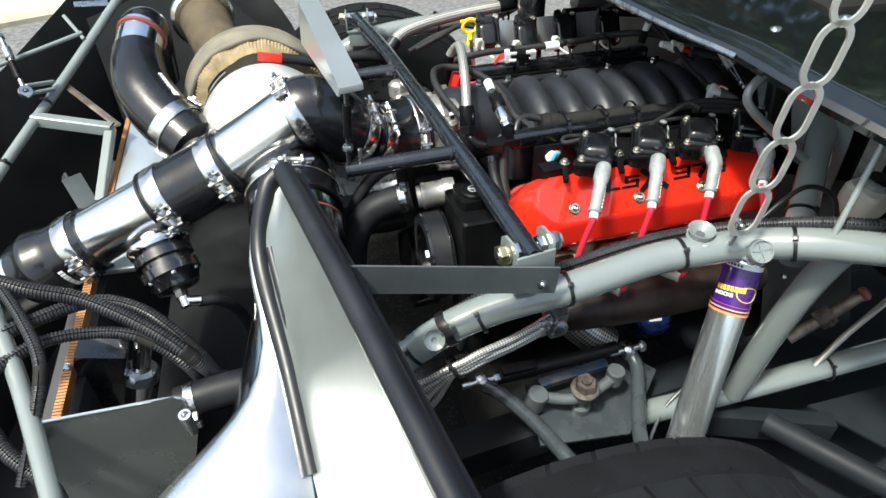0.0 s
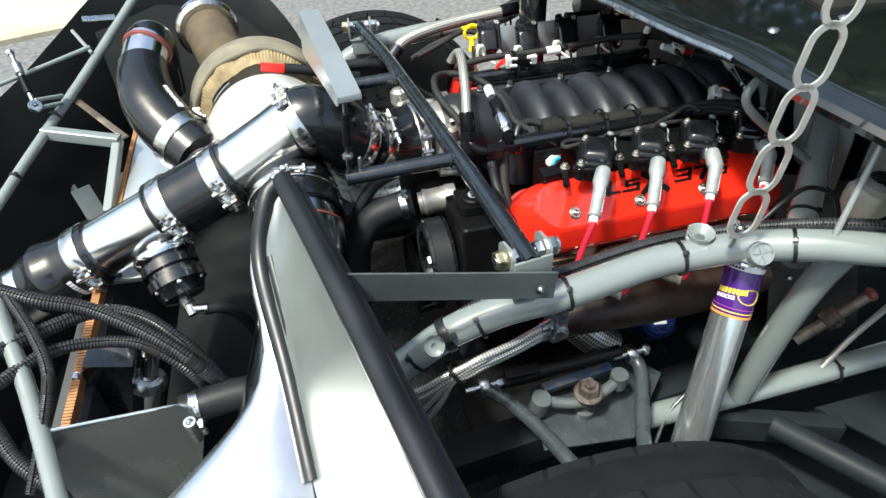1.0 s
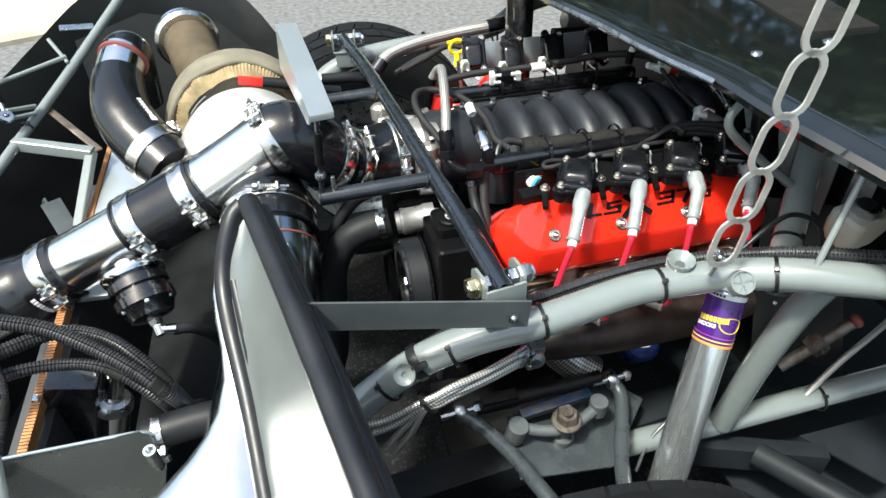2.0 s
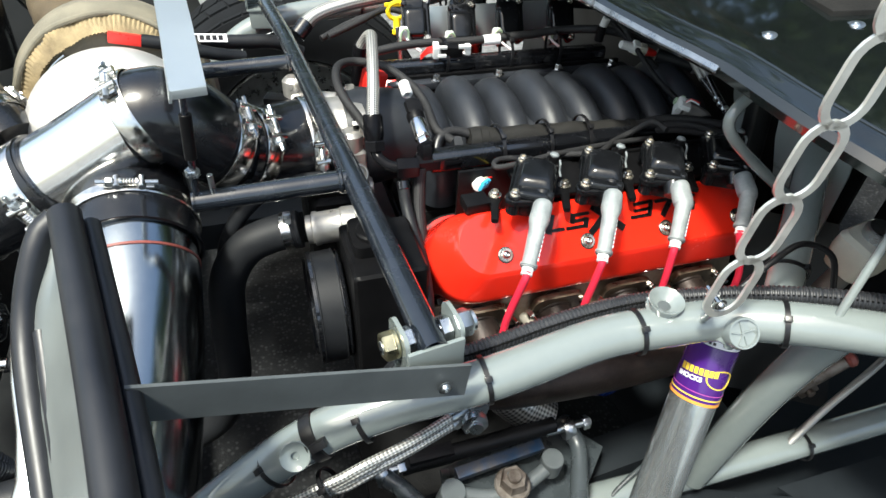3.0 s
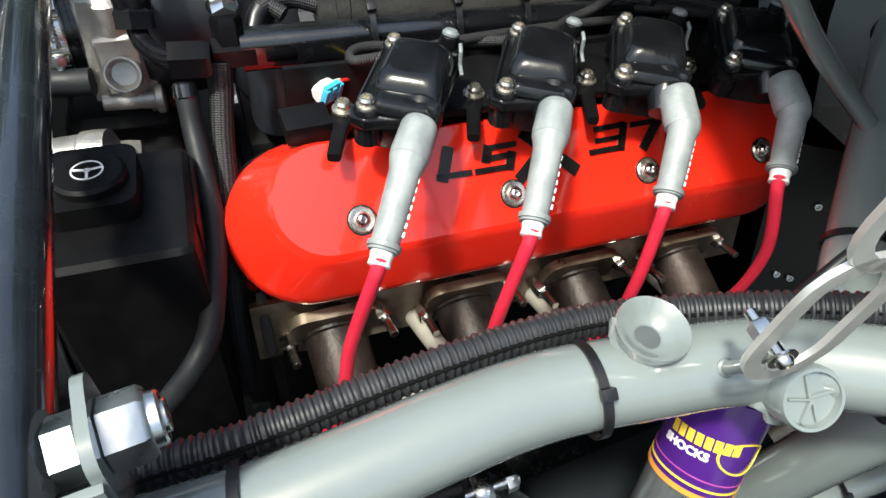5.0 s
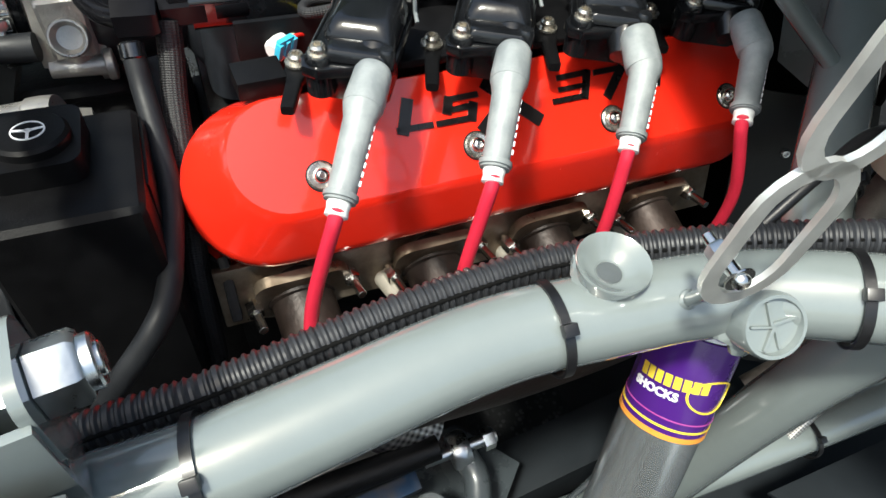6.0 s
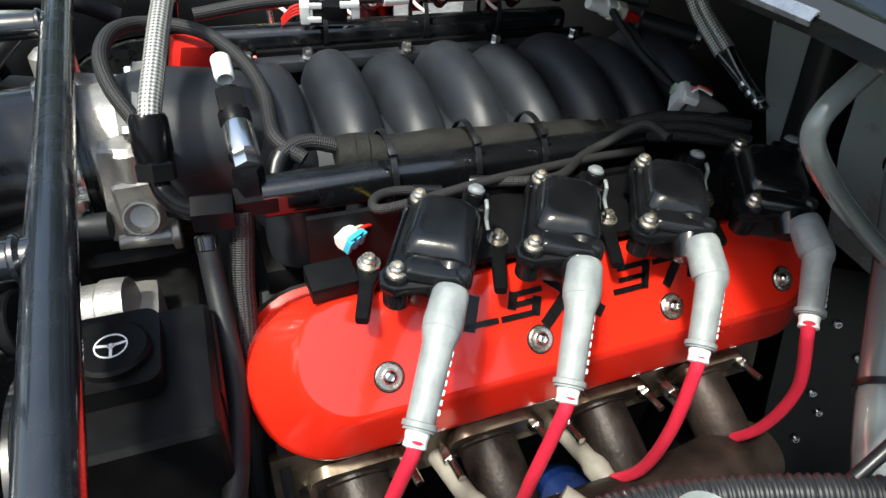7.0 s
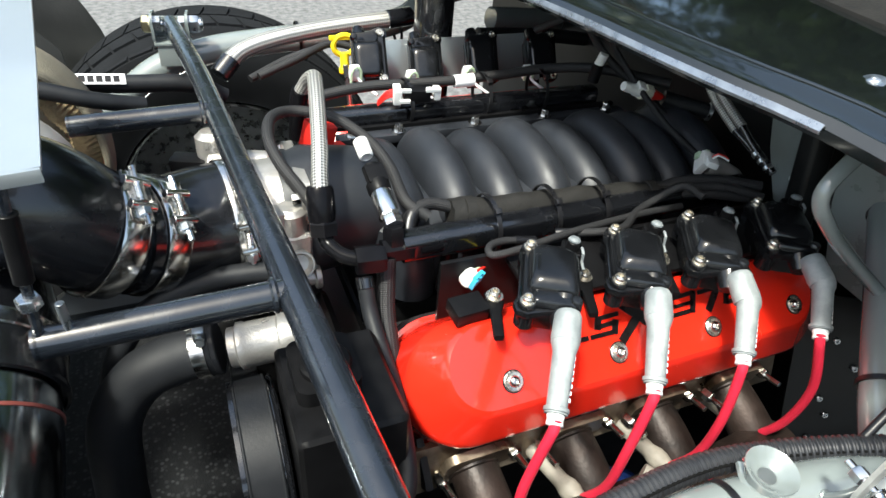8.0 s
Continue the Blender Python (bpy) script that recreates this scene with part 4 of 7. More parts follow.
def headers(flip):
    f = mirror if flip else (lambda p: p)
    h = thing("exhaust_manifold", f((0.14, -0.05, 0.56)), "heat-browned welded steel exhaust manifold", "exhaust manifold", "exhaust manifolds")
    m = bank(flip)
    part("flange", box((0.46, 0.009, 0.05), Matrix.Translation(f((0.145, 0.010, 0.612))) @ pose(0, 0, 0, 16 if flip else -16, 0, 0), 0.002), BRONZE, h, "rust-bronze flange")
    for x in (-0.025, 0.085, 0.192, 0.30):
        part("port_plate", loft([(h, rounded(0.036, 0.03, 0.014, 0, 0, 5)) for h in (0.0, 0.0085)], Matrix.Translation(f((x + 0.002, 0.006, 0.609))) @ pose(0, 0, 0, -106 if flip else 106, 0, 0)), BRONZE, h)
        part("primary_tube", sweep([f((x, 0.045, 0.612)), f((x, 0.012, 0.604)), f((x + 0.004, -0.04, 0.582)), f((x + 0.012, -0.085, 0.54))], 0.0245, 22, 0.008), IRON, h)
        part("weld_ring", lathe([(0.0245, -0.004), (0.0268, -0.002), (0.0268, 0.002), (0.0245, 0.004)], facing(f((x, 0.002, 0.6)), Vector(f((x, 0.0, 0.6))) - Vector(f((x, 0.04, 0.616)))), 22), IRON, h)
        for s in (-0.047, 0.047):
            p = Vector(f((x + s * 0.8, 0.006, 0.612 + 0.006 * (1 if s > 0 else -1))))
            d = Vector(f((x, -0.9, 0.2))) - Vector(f((x, 0, 0)))
            d = Vector((0.1, (1 if flip else -1) * 0.9, 0.12))
            b = part("stud", rod(p, p + d.normalized() * 0.036, 0.0035, 10), STEEL, h)
            part("nut", hexa(0.0068, 0.012, facing(p + d.normalized() * 0.006, d)), STEEL, b)
    part("log_tube", sweep([f((-0.07, -0.07, 0.575)), f((-0.02, -0.085, 0.582)), f((0.1, -0.09, 0.58)), f((0.22, -0.085, 0.575)), f((0.33, -0.065, 0.56))], [0.028, 0.034, 0.036, 0.036, 0.032], 28, 0.01), IRON, h)
    if not flip:
        s = thing("heat_sleeve", (0.05, -0.11, 0.5), "dimpled silvery heat sleeve over a steering joint", "heat sleeve")
        part("sleeve", sweep([(-0.021, -0.055, 0.544), (0.0, -0.06, 0.524), (0.025, -0.07, 0.502), (0.058, -0.085, 0.483)], [0.022, 0.032, 0.033, 0.024], 28, 0.006), HEATSLEEVE, s)
        for q in ((0.03, -0.118, 0.643), (0.13, -0.118, 0.647)):
            w = thing("plug_boot", q, "tan ceramic spark plug boot under the tube", "spark plug boot", "spark plug boots")
            part("sleeve", sweep([q, shift(q, -0.012, 0.012, 0.0), shift(q, -0.03, 0.035, 0.004)], 0.0095, 16, 0.006), SOCK, w)
            part("rim", lathe([(0.0085, -0.003), (0.0112, -0.002), (0.0112, 0.002), (0.0085, 0.003)], facing(q, (0.012, -0.012, 0)), 18), SOCK, w)
            part("lead_end", sweep([shift(q, -0.004, 0.003, 0), shift(q, 0.004, -0.005, 0.006), shift(q, 0.006, -0.006, 0.03)], 0.0046, 12), WIRE, w)


def manifold():
    i = thing("intake_manifold", (0.17, 0.28, 0.72), "charcoal moulded nylon intake manifold with arched runners", "intake manifold")
    part("plenum", loft([(h, rounded(lx, ly, 0.05, 0.17, 0.28, 6)) for h, lx, ly in ((0.66, 0.22, 0.07), (0.70, 0.235, 0.09), (0.745, 0.235, 0.085), (0.765, 0.22, 0.06))], Matrix()), MANIFOLD, i)
    for k in range(8):
        x = -0.0235 + 0.0605 * k
        z = 0.004 if k % 2 else -0.004
        prof = [(0.172, 0.68), (0.182, 0.728), (0.203, 0.770), (0.245, 0.792), (0.295, 0.800), (0.335, 0.794), (0.368, 0.772), (0.386, 0.738), (0.392, 0.70)]
        bm = bmesh.new()
        rings = []
        pts = curve([(x, y, zz + z) for y, zz in prof], 0.012)
        for j, p in enumerate(pts):
            t = (pts[min(j + 1, len(pts) - 1)] - pts[max(j - 1, 0)]).normalized()
            n = Vector((1, 0, 0)).cross(t)
            w = 0.029
            ring = []
            for a in range(13):
                ang = math.pi * a / 12
                ring.append(bm.verts.new(p + Vector((1, 0, 0)) * math.cos(ang) * w + n * (max(0.0, math.sin(ang)) ** 0.7 * 0.052 - 0.048)))
            rings.append(ring)
        for r0, r1 in zip(rings, rings[1:]):
            for a in range(12):
                bm.faces.new((r0[a], r0[a + 1], r1[a + 1], r1[a]))
        bmesh.ops.recalc_face_normals(bm, faces=bm.faces)
        part("runner", bm, MANIFOLD, i, sharp=60)
    part("front_throat", lathe([(0.0, -0.03), (0.066, -0.03), (0.072, 0.0), (0.066, 0.05), (0.06, 0.08)], facing((-0.12, 0.28, 0.745), (1, 0, 0)), 32), MANIFOLD, i)
    for x in (-0.0354, 0.0275, 0.1387, 0.2496, 0.355):
        b = part("bolt", join(hexa(0.006, 0.009, pose(x, 0.398, 0.768)), lathe([(0, 0), (0.0095, 0), (0.0095, 0.0018), (0, 0.0018)], pose(x, 0.398, 0.767), 18)), STEEL, i)
    part("bolt_rail", box((0.44, 0.02, 0.012), pose(0.165, 0.399, 0.761), 0.003), MANIFOLD, i)


def throttle():
    t = thing("throttle_assembly", (-0.16, 0.28, 0.755), "cast aluminium throttle body on the front of the manifold", "throttle body")
    ax = (-1, 0, 0)
    part("housing", lathe([(0.052, -0.05), (0.062, -0.05), (0.064, -0.03), (0.059, -0.02), (0.058, 0.015), (0.062, 0.02), (0.062, 0.027), (0.053, 0.03), (0.052, -0.05)], facing((-0.165, 0.28, 0.748), ax), 40), CAST, t)
    part("flange", loft([(h, rounded(0.066, 0.06, 0.02)) for h in (0, 0.011)], facing((-0.125, 0.275, 0.745), ax, (0, 0, 1))), CAST, t)
    part("motor_housing", join(rod((-0.205, 0.367, 0.752), (-0.205, 0.373, 0.806), 0.0185, 28, bevel=0.006), rod((-0.212, 0.362, 0.768), (-0.145, 0.335, 0.77), 0.02, 24, bevel=0.004)), CAST, t)
    part("actuator_lug", join(rod((-0.148, 0.222, 0.70), (-0.147, 0.222, 0.79), 0.0165, 22, bevel=0.005), box((0.034, 0.02, 0.05), pose(-0.147, 0.214, 0.738, 0, 0, 5), 0.007, 3), box((0.012, 0.02, 0.085), pose(-0.164, 0.218, 0.748, 0, 6, 0), 0.004), rod((-0.17, 0.212, 0.705), (-0.125, 0.212, 0.702), 0.0085, 16), rod((-0.129, 0.212, 0.702), (-0.122, 0.212, 0.702), 0.013, 18), lathe([(0, 0), (0.0145, 0), (0.0145, 0.014), (0.0135, 0.0155), (0.0122, 0.0155), (0.0112, 0.013), (0.009, 0.006), (0, 0.005)], facing((-0.1455, 0.203, 0.733), (0.0, -0.9, 0.42)), 28)), CAST, t)
    part("sensor_plug", box((0.04, 0.024, 0.022), pose(-0.232, 0.368, 0.768, 0, 0, -20), 0.003), BLACK_PLASTIC, t)
    for a in (40, 140, 220, 320):
        part("bolt", hexa(0.006, 0.008, facing((-0.137, 0.275 + 0.07 * math.cos(radians(a)), 0.757 + 0.062 * math.sin(radians(a))), ax)), STEEL, t)


def fuel_rails():
    for y, sgn in ((0.15, 1), (0.43, -1)):
        r = thing("fuel_rail", (0.16, y, 0.765), "black anodised fuel rail beside the manifold runners", "fuel rail", "fuel rails")
        x0 = -0.055 if sgn > 0 else -0.09
        part("rail", loft([(h, rounded(0.0145, 0.0135, 0.008)) for h in (0, 0.44)], facing((x0, y, 0.772 if sgn > 0 else 0.777), (1, 0, 0))), BLACK_GLOSS, r)
        if sgn < 0:
            # Black strip added for the dark gap below the far rail.
            part("rail_skirt", box((0.40, 0.006, 0.05), pose(0.175, 0.414, 0.748, 8), 0.0015), BLACK_PLASTIC, r)
        for x in (0.0, 0.1, 0.21, 0.32):
            part("injector", join(rod((x, y, 0.765), (x - 0.002, y + 0.006 * sgn, 0.70), 0.009, 14), box((0.016, 0.02, 0.014), pose(x, y - 0.014 * sgn, 0.735, 20 * sgn), 0.002)), BLACK_PLASTIC, r)
    # end fittings and tee on the near rail
    f = thing("fuel_fitting", (-0.075, 0.14, 0.78), "black anodised hose fittings at the end of the fuel rail", "hose fitting", "hose fittings")
    part("tee", join(hexa(0.0125, 0.034, facing((-0.075, 0.147, 0.772), (1, 0, 0))), hexa(0.0115, 0.024, facing((-0.062, 0.149, 0.775), (0, 0.1, 1))), lathe([(0.0145, 0), (0.0145, 0.022), (0.0125, 0.025), (0, 0.025)], facing((-0.038, 0.15, 0.772), (1, 0, 0)), 24)), ANODISED, f)
    part("elbow", sweep([(-0.095, 0.135, 0.775), (-0.112, 0.15, 0.773), (-0.1225, 0.168, 0.777), (-0.1245, 0.176, 0.786)], 0.0075, 16), ANODISED, f)
    part("lock_nut", hexa(0.0145, 0.028, facing((-0.104, 0.137, 0.775), (1, -0.1, 0))), ANODISED, f)
    part("hose_socket", join(hexa(0.0145, 0.014, facing((-0.1245, 0.1755, 0.782), (0.05, 0.45, 1))), lathe([(0, 0), (0.0125, 0), (0.014, 0.008), (0.0135, 0.03), (0.0115, 0.034), (0, 0.034)], facing((-0.124, 0.1815, 0.794), (0.05, 0.45, 1)), 24)), ANODISED, f)
    h = thing("braided_fuel_hose", (-0.11, 0.26, 0.84), "steel-braided fuel hose bent in a loop", "hose", "braided hoses")
    part("hose", sweep([(-0.1225, 0.187, 0.812), (-0.1205, 0.200, 0.825), (-0.112, 0.236, 0.846), (-0.103, 0.280, 0.864), (-0.096, 0.318, 0.8725), (-0.0915, 0.346, 0.870), (-0.094, 0.368, 0.858), (-0.102, 0.380, 0.838)], 0.0082, 24, 0.004), STEELBRAID, h)
    part("end_socket", sweep([(-0.1005, 0.3785, 0.843), (-0.104, 0.382, 0.825), (-0.108, 0.384, 0.78)], [0.0105, 0.0112, 0.0095], 18), ANODISED, h)
    s = thing("pressure_sensor", (-0.063, 0.17, 0.8), "silver fuel pressure sensor with a black plug", "sensor")
    a, b = Vector((-0.062, 0.151, 0.797)), Vector((-0.066, 0.262, 0.838))
    u = (b - a).normalized()
    part("body", join(hexa(0.0095, 0.012, facing(a, u)), lathe([(0, 0), (0.0115, 0), (0.0115, 0.026), (0.0095, 0.03), (0, 0.03)], facing(a + u * 0.012, u), 20)), SATIN, s)
    part("plug", join(lathe([(0.0105, 0), (0.012, 0.004), (0.012, 0.012), (0.0095, 0.014), (0.0095, 0.034), (0, 0.034)], facing(a + u * 0.04, u), 18), box((0.008, 0.02, 0.022), facing(a + u * 0.06, u) @ pose(0.006, 0, 0), 0.002)), BLACK_PLASTIC, s)
    part("collar", lathe([(0.006, 0), (0.0078, 0.002), (0.0078, 0.022), (0.005, 0.024), (0, 0.024)], facing(a + u * 0.088, u), 16), WHITE, s)
    runs = [([(-0.118, 0.20, 0.782), (-0.136, 0.225, 0.807), (-0.149, 0.252, 0.822), (-0.1535, 0.287, 0.833), (-0.143, 0.328, 0.836), (-0.1147, 0.350, 0.831), (-0.075, 0.333, 0.827), (-0.047, 0.290, 0.817), (-0.036, 0.245, 0.806), (-0.037, 0.19, 0.797), (-0.018, 0.172, 0.786)], 0.0062),
            ([(-0.045, 0.16, 0.775), (-0.035, 0.175, 0.79), (-0.012, 0.186, 0.792), (0.02, 0.182, 0.783)], 0.0065), ([(-0.04, 0.17, 0.772), (-0.025, 0.185, 0.787), (-0.002, 0.19, 0.788), (0.02, 0.186, 0.782)], 0.006),
            ([(0.075, 0.115, 0.778), (0.04, 0.118, 0.782), (0.022, 0.112, 0.783), (0.02, 0.10, 0.782), (0.05, 0.098, 0.785), (0.10, 0.105, 0.787), (0.15, 0.112, 0.786), (0.21, 0.118, 0.785), (0.26, 0.118, 0.785)], 0.0038),
            ([(0.10, 0.118, 0.78), (0.14, 0.10, 0.786), (0.17, 0.10, 0.786), (0.20, 0.12, 0.786), (0.23, 0.13, 0.79), (0.255, 0.12, 0.81), (0.262, 0.095, 0.81)], 0.0042),
            ([(0.25, 0.165, 0.776), (0.29, 0.157, 0.79), (0.33, 0.14, 0.795), (0.37, 0.115, 0.795)], 0.0062), ([(0.25, 0.158, 0.775), (0.29, 0.147, 0.787), (0.33, 0.128, 0.792), (0.36, 0.10, 0.79)], 0.0055),
            ([(0.25, 0.152, 0.774), (0.3, 0.135, 0.784), (0.35, 0.11, 0.785)], 0.005)]
    for pts, r in runs:
        w = thing("wire_sleeve", pts[0], "black braided nylon wiring sleeve", "wiring sleeve", "wiring sleeves")
        part("sleeve", sweep(pts, r, 14, 0.004), BLACKBRAID, w)
        part("shrink_end", sweep(curve(pts, 0.006)[:4], r * 1.18, 12, raw=True), TIE, w)
    rng = random.Random(3)
    wrap = thing("taped_harness", (0.13, 0.18, 0.8), "black cloth-taped wiring harness lying on the fuel rail", "wiring harness")
    pts = curve([(0.008, 0.178, 0.781), (0.06, 0.174, 0.779), (0.13, 0.172, 0.776), (0.19, 0.17, 0.776), (0.235, 0.166, 0.773), (0.272, 0.16, 0.772)], 0.009)
    bm = sweep(pts, 0.0165, 18, raw=True)
    for v in bm.verts:
        v.co += Vector((0, 0.4, 1)) * 0.004 * noise.noise(v.co * 40) + Vector((1, 1, 1)) * 0.0015 * noise.noise(v.co * 140)
    part("tape", bm, TAPE, wrap)
    for q, d in ((pts[2], pts[1] - pts[0]), (pts[-3], pts[-1] - pts[-2])):
        part("tape_end", lathe([(0.016, -0.006), (0.0178, -0.005), (0.0178, 0.005), (0.016, 0.006)], facing(q, d), 20), TAPE, wrap)
    for x in (0.045, 0.115, 0.175):
        tie((x, 0.162, 0.774), (1, 0, 0.05), 0.03)


def front_dress():
    # steering pump reservoir
    s = thing("steering_pump", (-0.15, 0.03, 0.66), "black power steering pump with a square reservoir and cap", "steering pump")
    part("reservoir", box((0.088, 0.11, 0.20), pose(-0.148, 0.028, 0.641, -2, 0, 0), 0.009, 3), BLACK_PLASTIC, s)
    part("side_tank", box((0.03, 0.075, 0.12), pose(-0.1185, 0.045, 0.675, 0, 2, 0), 0.006), BLACK_PLASTIC, s)
    cap = part("cap", join(loft([(h, rounded(0.026, 0.03, 0.01, -0.158, 0.04, 5)) for h in (0.74, 0.757)], Matrix()), lathe([(0, 0.0), (0.021, 0), (0.021, 0.005), (0.019, 0.007), (0, 0.007)], pose(-0.157, 0.036, 0.757), 28)), BLACK_PLASTIC, s)
    part("cap_mark", join(lathe([(0.0083, 0), (0.0091, 0), (0.0091, 0.0006), (0.0083, 0.0006), (0.0083, 0)], pose(-0.157, 0.036, 0.7642), 32),
                          *[box((0.0075, 0.0015, 0.0006), pose(-0.157, 0.036, 0.7645, 0, 0, a) @ pose(0.0045, 0, 0)) for a in (10, 170, 270)], rod((-0.157, 0.036, 0.7642), (-0.157, 0.036, 0.7648), 0.002, 12)), DECAL_W, cap, "white steering symbol")
    # belt pulley
    p = thing("belt_pulley", (-0.225, 0.055, 0.61), "black ribbed belt pulley at the front of the engine", "pulley", "pulleys")
    part("rim", lathe([(0.055, -0.02), (0.072, -0.02), (0.074, -0.018), (0.0705, -0.015)] + [(0.0705 - 0.0015 * (k % 2), -0.013 + 0.0026 * k) for k in range(11)] + [(0.074, 0.016), (0.074, 0.02), (0.055, 0.02), (0.055, -0.02)], facing((-0.215, 0.06, 0.628), (-1, 0, 0)), 48), BLACK_GLOSS, p)
    part("web", lathe([(0, 0.006), (0.056, 0.004), (0.056, -0.004), (0, -0.004)], facing((-0.215, 0.06, 0.628), (-1, 0, 0)), 32), BLOCK, p)
    part("hub_bolt", hexa(0.011, 0.012, facing((-0.221, 0.06, 0.628), (-1, 0, 0))), ZINC, p)
    q = thing("belt_pulley", (-0.2, 0.28, 0.4), "black crankshaft pulley low on the engine", "pulley", "pulleys")
    part("rim", lathe([(0, -0.025), (0.085, -0.025), (0.088, -0.02), (0.084, -0.01), (0.084, 0.015), (0.088, 0.02), (0.06, 0.025), (0, 0.02)], facing((-0.2, 0.28, 0.42), (-1, 0, 0)), 40), BLOCK, q)
    b = thing("drive_belt", (-0.215, 0.15, 0.52), "black ribbed drive belt", "belt")
    out = []
    for k in range(17):
        a = radians(20 + 190 * k / 16)
        out.append((0.06 + 0.0735 * math.cos(a), 0.628 + 0.0735 * math.sin(a)))
    for k in range(17):
        a = radians(200 + 190 * k / 16)
        out.append((0.28 + 0.0865 * math.cos(a), 0.42 + 0.0865 * math.sin(a)))
    bm = bmesh.new()
    rings = [[bm.verts.new((x, y, z)) for y, z in out] for x in (-0.229, -0.203)]
    for k in range(len(out)):
        bm.faces.new((rings[0][k], rings[0][(k + 1) % len(out)], rings[1][(k + 1) % len(out)], rings[1][k]))
    bmesh.ops.recalc_face_normals(bm, faces=bm.faces)
    bmesh.ops.solidify(bm, geom=bm.faces[:], thickness=0.003)
    part("belt", bm, RUBBER, b)
    for x in (-0.2295, -0.2025):
        part("edge", sweep([(x, y, z) for y, z in out + out[:1]], 0.0012, 6, raw=True), RUBBER, b)
    # thermostat and radiator hose
    t = thing("thermostat_housing", (-0.19, 0.15, 0.69), "cast aluminium water neck on the pump", "water neck")
    part("neck", join(lathe([(0, -0.01), (0.0225, -0.01), (0.0235, 0.0), (0.0235, 0.008), (0.0218, 0.010), (0.0218, 0.040), (0.0232, 0.042), (0.0232, 0.047), (0.0195, 0.049), (0.0195, 0.056), (0, 0.056)], facing((-0.17, 0.135, 0.700), (-1, 0.12, -0.12)), 32), box((0.034, 0.05, 0.045), pose(-0.160, 0.152, 0.668), 0.012)), CAST, t)
    part("pump_body", box((0.07, 0.12, 0.12), pose(-0.145, 0.19, 0.60), 0.02, 3), BLOCK, t)
    part("front_cover", box((0.10, 0.20, 0.17), pose(-0.165, 0.33, 0.588), 0.022, 3), BLOCK, t, "rough black cast cover")
    h = thing("radiator_hose", (-0.3, 0.15, 0.66), "black rubber radiator hose curving down to the radiator", "hose", "rubber hoses")
    part("hose", sweep([(-0.235, 0.145, 0.694), (-0.27, 0.15, 0.688), (-0.31, 0.152, 0.668), (-0.34, 0.148, 0.62), (-0.352, 0.142, 0.54), (-0.365, 0.14, 0.42), (-0.41, 0.14, 0.33), (-0.52, 0.15, 0.28), (-0.72, 0.16, 0.28)], 0.0245, 24, 0.008), HOSE, h)
    part("end_lip", lathe([(0.024, -0.003), (0.0258, -0.002), (0.0258, 0.002), (0.024, 0.003)], facing((-0.237, 0.1455, 0.694), (-1, 0.1, -0.17)), 28), HOSE, h)
    w = thing("hose_clamp", (-0.25, 0.147, 0.69), "worm-drive steel clamp on the radiator hose", "hose clamp", "hose clamps")
    part("band", lathe([(0.0247, -0.006), (0.026, -0.006), (0.026, 0.006), (0.0247, 0.006), (0.0247, -0.006)], facing((-0.25, 0.147, 0.6925), (-1, 0.1, -0.17)), 36), STEEL, w)
    part("screw_housing", join(box((0.018, 0.009, 0.01), facing((-0.25, 0.138, 0.719), (-1, 0.1, 0)) @ pose(0, 0, 0), 0.002), hexa(0.0045, 0.007, facing((-0.25, 0.13, 0.722), (0, -1, 0.3)))), ZINC, w)
    h2 = thing("breather_hose", (-0.28, 0.2, 0.72), "thin black rubber hose behind the radiator hose", "hose", "rubber hoses")
    part("hose", sweep([(-0.17, 0.2, 0.73), (-0.23, 0.205, 0.728), (-0.29, 0.2, 0.71), (-0.335, 0.19, 0.65), (-0.35, 0.19, 0.55)], 0.011, 16), RUBBER, h2)
    h3 = thing("water_hose", (-0.1, 0.07, 0.6), "black rubber hose running down the front of the head", "hose", "rubber hoses")
    part("hose", sweep([(-0.0987, 0.125, 0.757), (-0.0985, 0.106, 0.733), (-0.0968, 0.072, 0.712), (-0.0965, 0.03, 0.698), (-0.107, -0.03, 0.682), (-0.1215, -0.052, 0.669), (-0.156, -0.061, 0.631), (-0.185, -0.055, 0.575), (-0.2, -0.04, 0.5)], 0.0078, 16), RUBBER, h3)
    part("hose_end", rod((-0.0987, 0.121, 0.752), (-0.0985, 0.128, 0.762), 0.0086, 14, bevel=0.0015), BLACK_GLOSS, h3)
    h4 = thing("water_hose", (-0.08, 0.11, 0.68), "black braided hose under the fuel rail", "hose", "rubber hoses")
    part("hose", sweep([(-0.0716, 0.142, 0.768), (-0.0752, 0.132, 0.745), (-0.0802, 0.115, 0.722), (-0.0837, 0.09, 0.70), (-0.0886, 0.06, 0.672), (-0.095, 0.03, 0.62), (-0.1, 0.01, 0.54)], 0.0092, 16), BLACKBRAID, h4)
    c = thing("sensor_connector", (0.0, 0.095, 0.762), "white plug with light blue locks and coloured wires", "connector", "connectors")
    part("shell", rod((-0.008, 0.096, 0.758), (0.004, 0.106, 0.760), 0.0082, 10, bevel=0.002), WHITE, c)
    for k in range(3):
        part("lock", box((0.004, 0.005, 0.013), pose(-0.0045 + 0.0056 * k, 0.0865 + 0.004 * k, 0.7635, 18, 0, 35), 0.001), BLUECLIP, c)
    part("lock", box((0.014, 0.004, 0.0045), pose(0.001, 0.0895, 0.7695, 18, 0, 35), 0.001), BLUECLIP, c)
    for k, mt in enumerate((REDWIRE, GREENCLIP, YELLOW)):
        part("wire", sweep([(0.004, 0.101 + 0.003 * k, 0.764), (0.016, 0.106 + 0.003 * k, 0.764), (0.03, 0.116 + 0.003 * k, 0.752)], 0.0014, 8), mt, c)


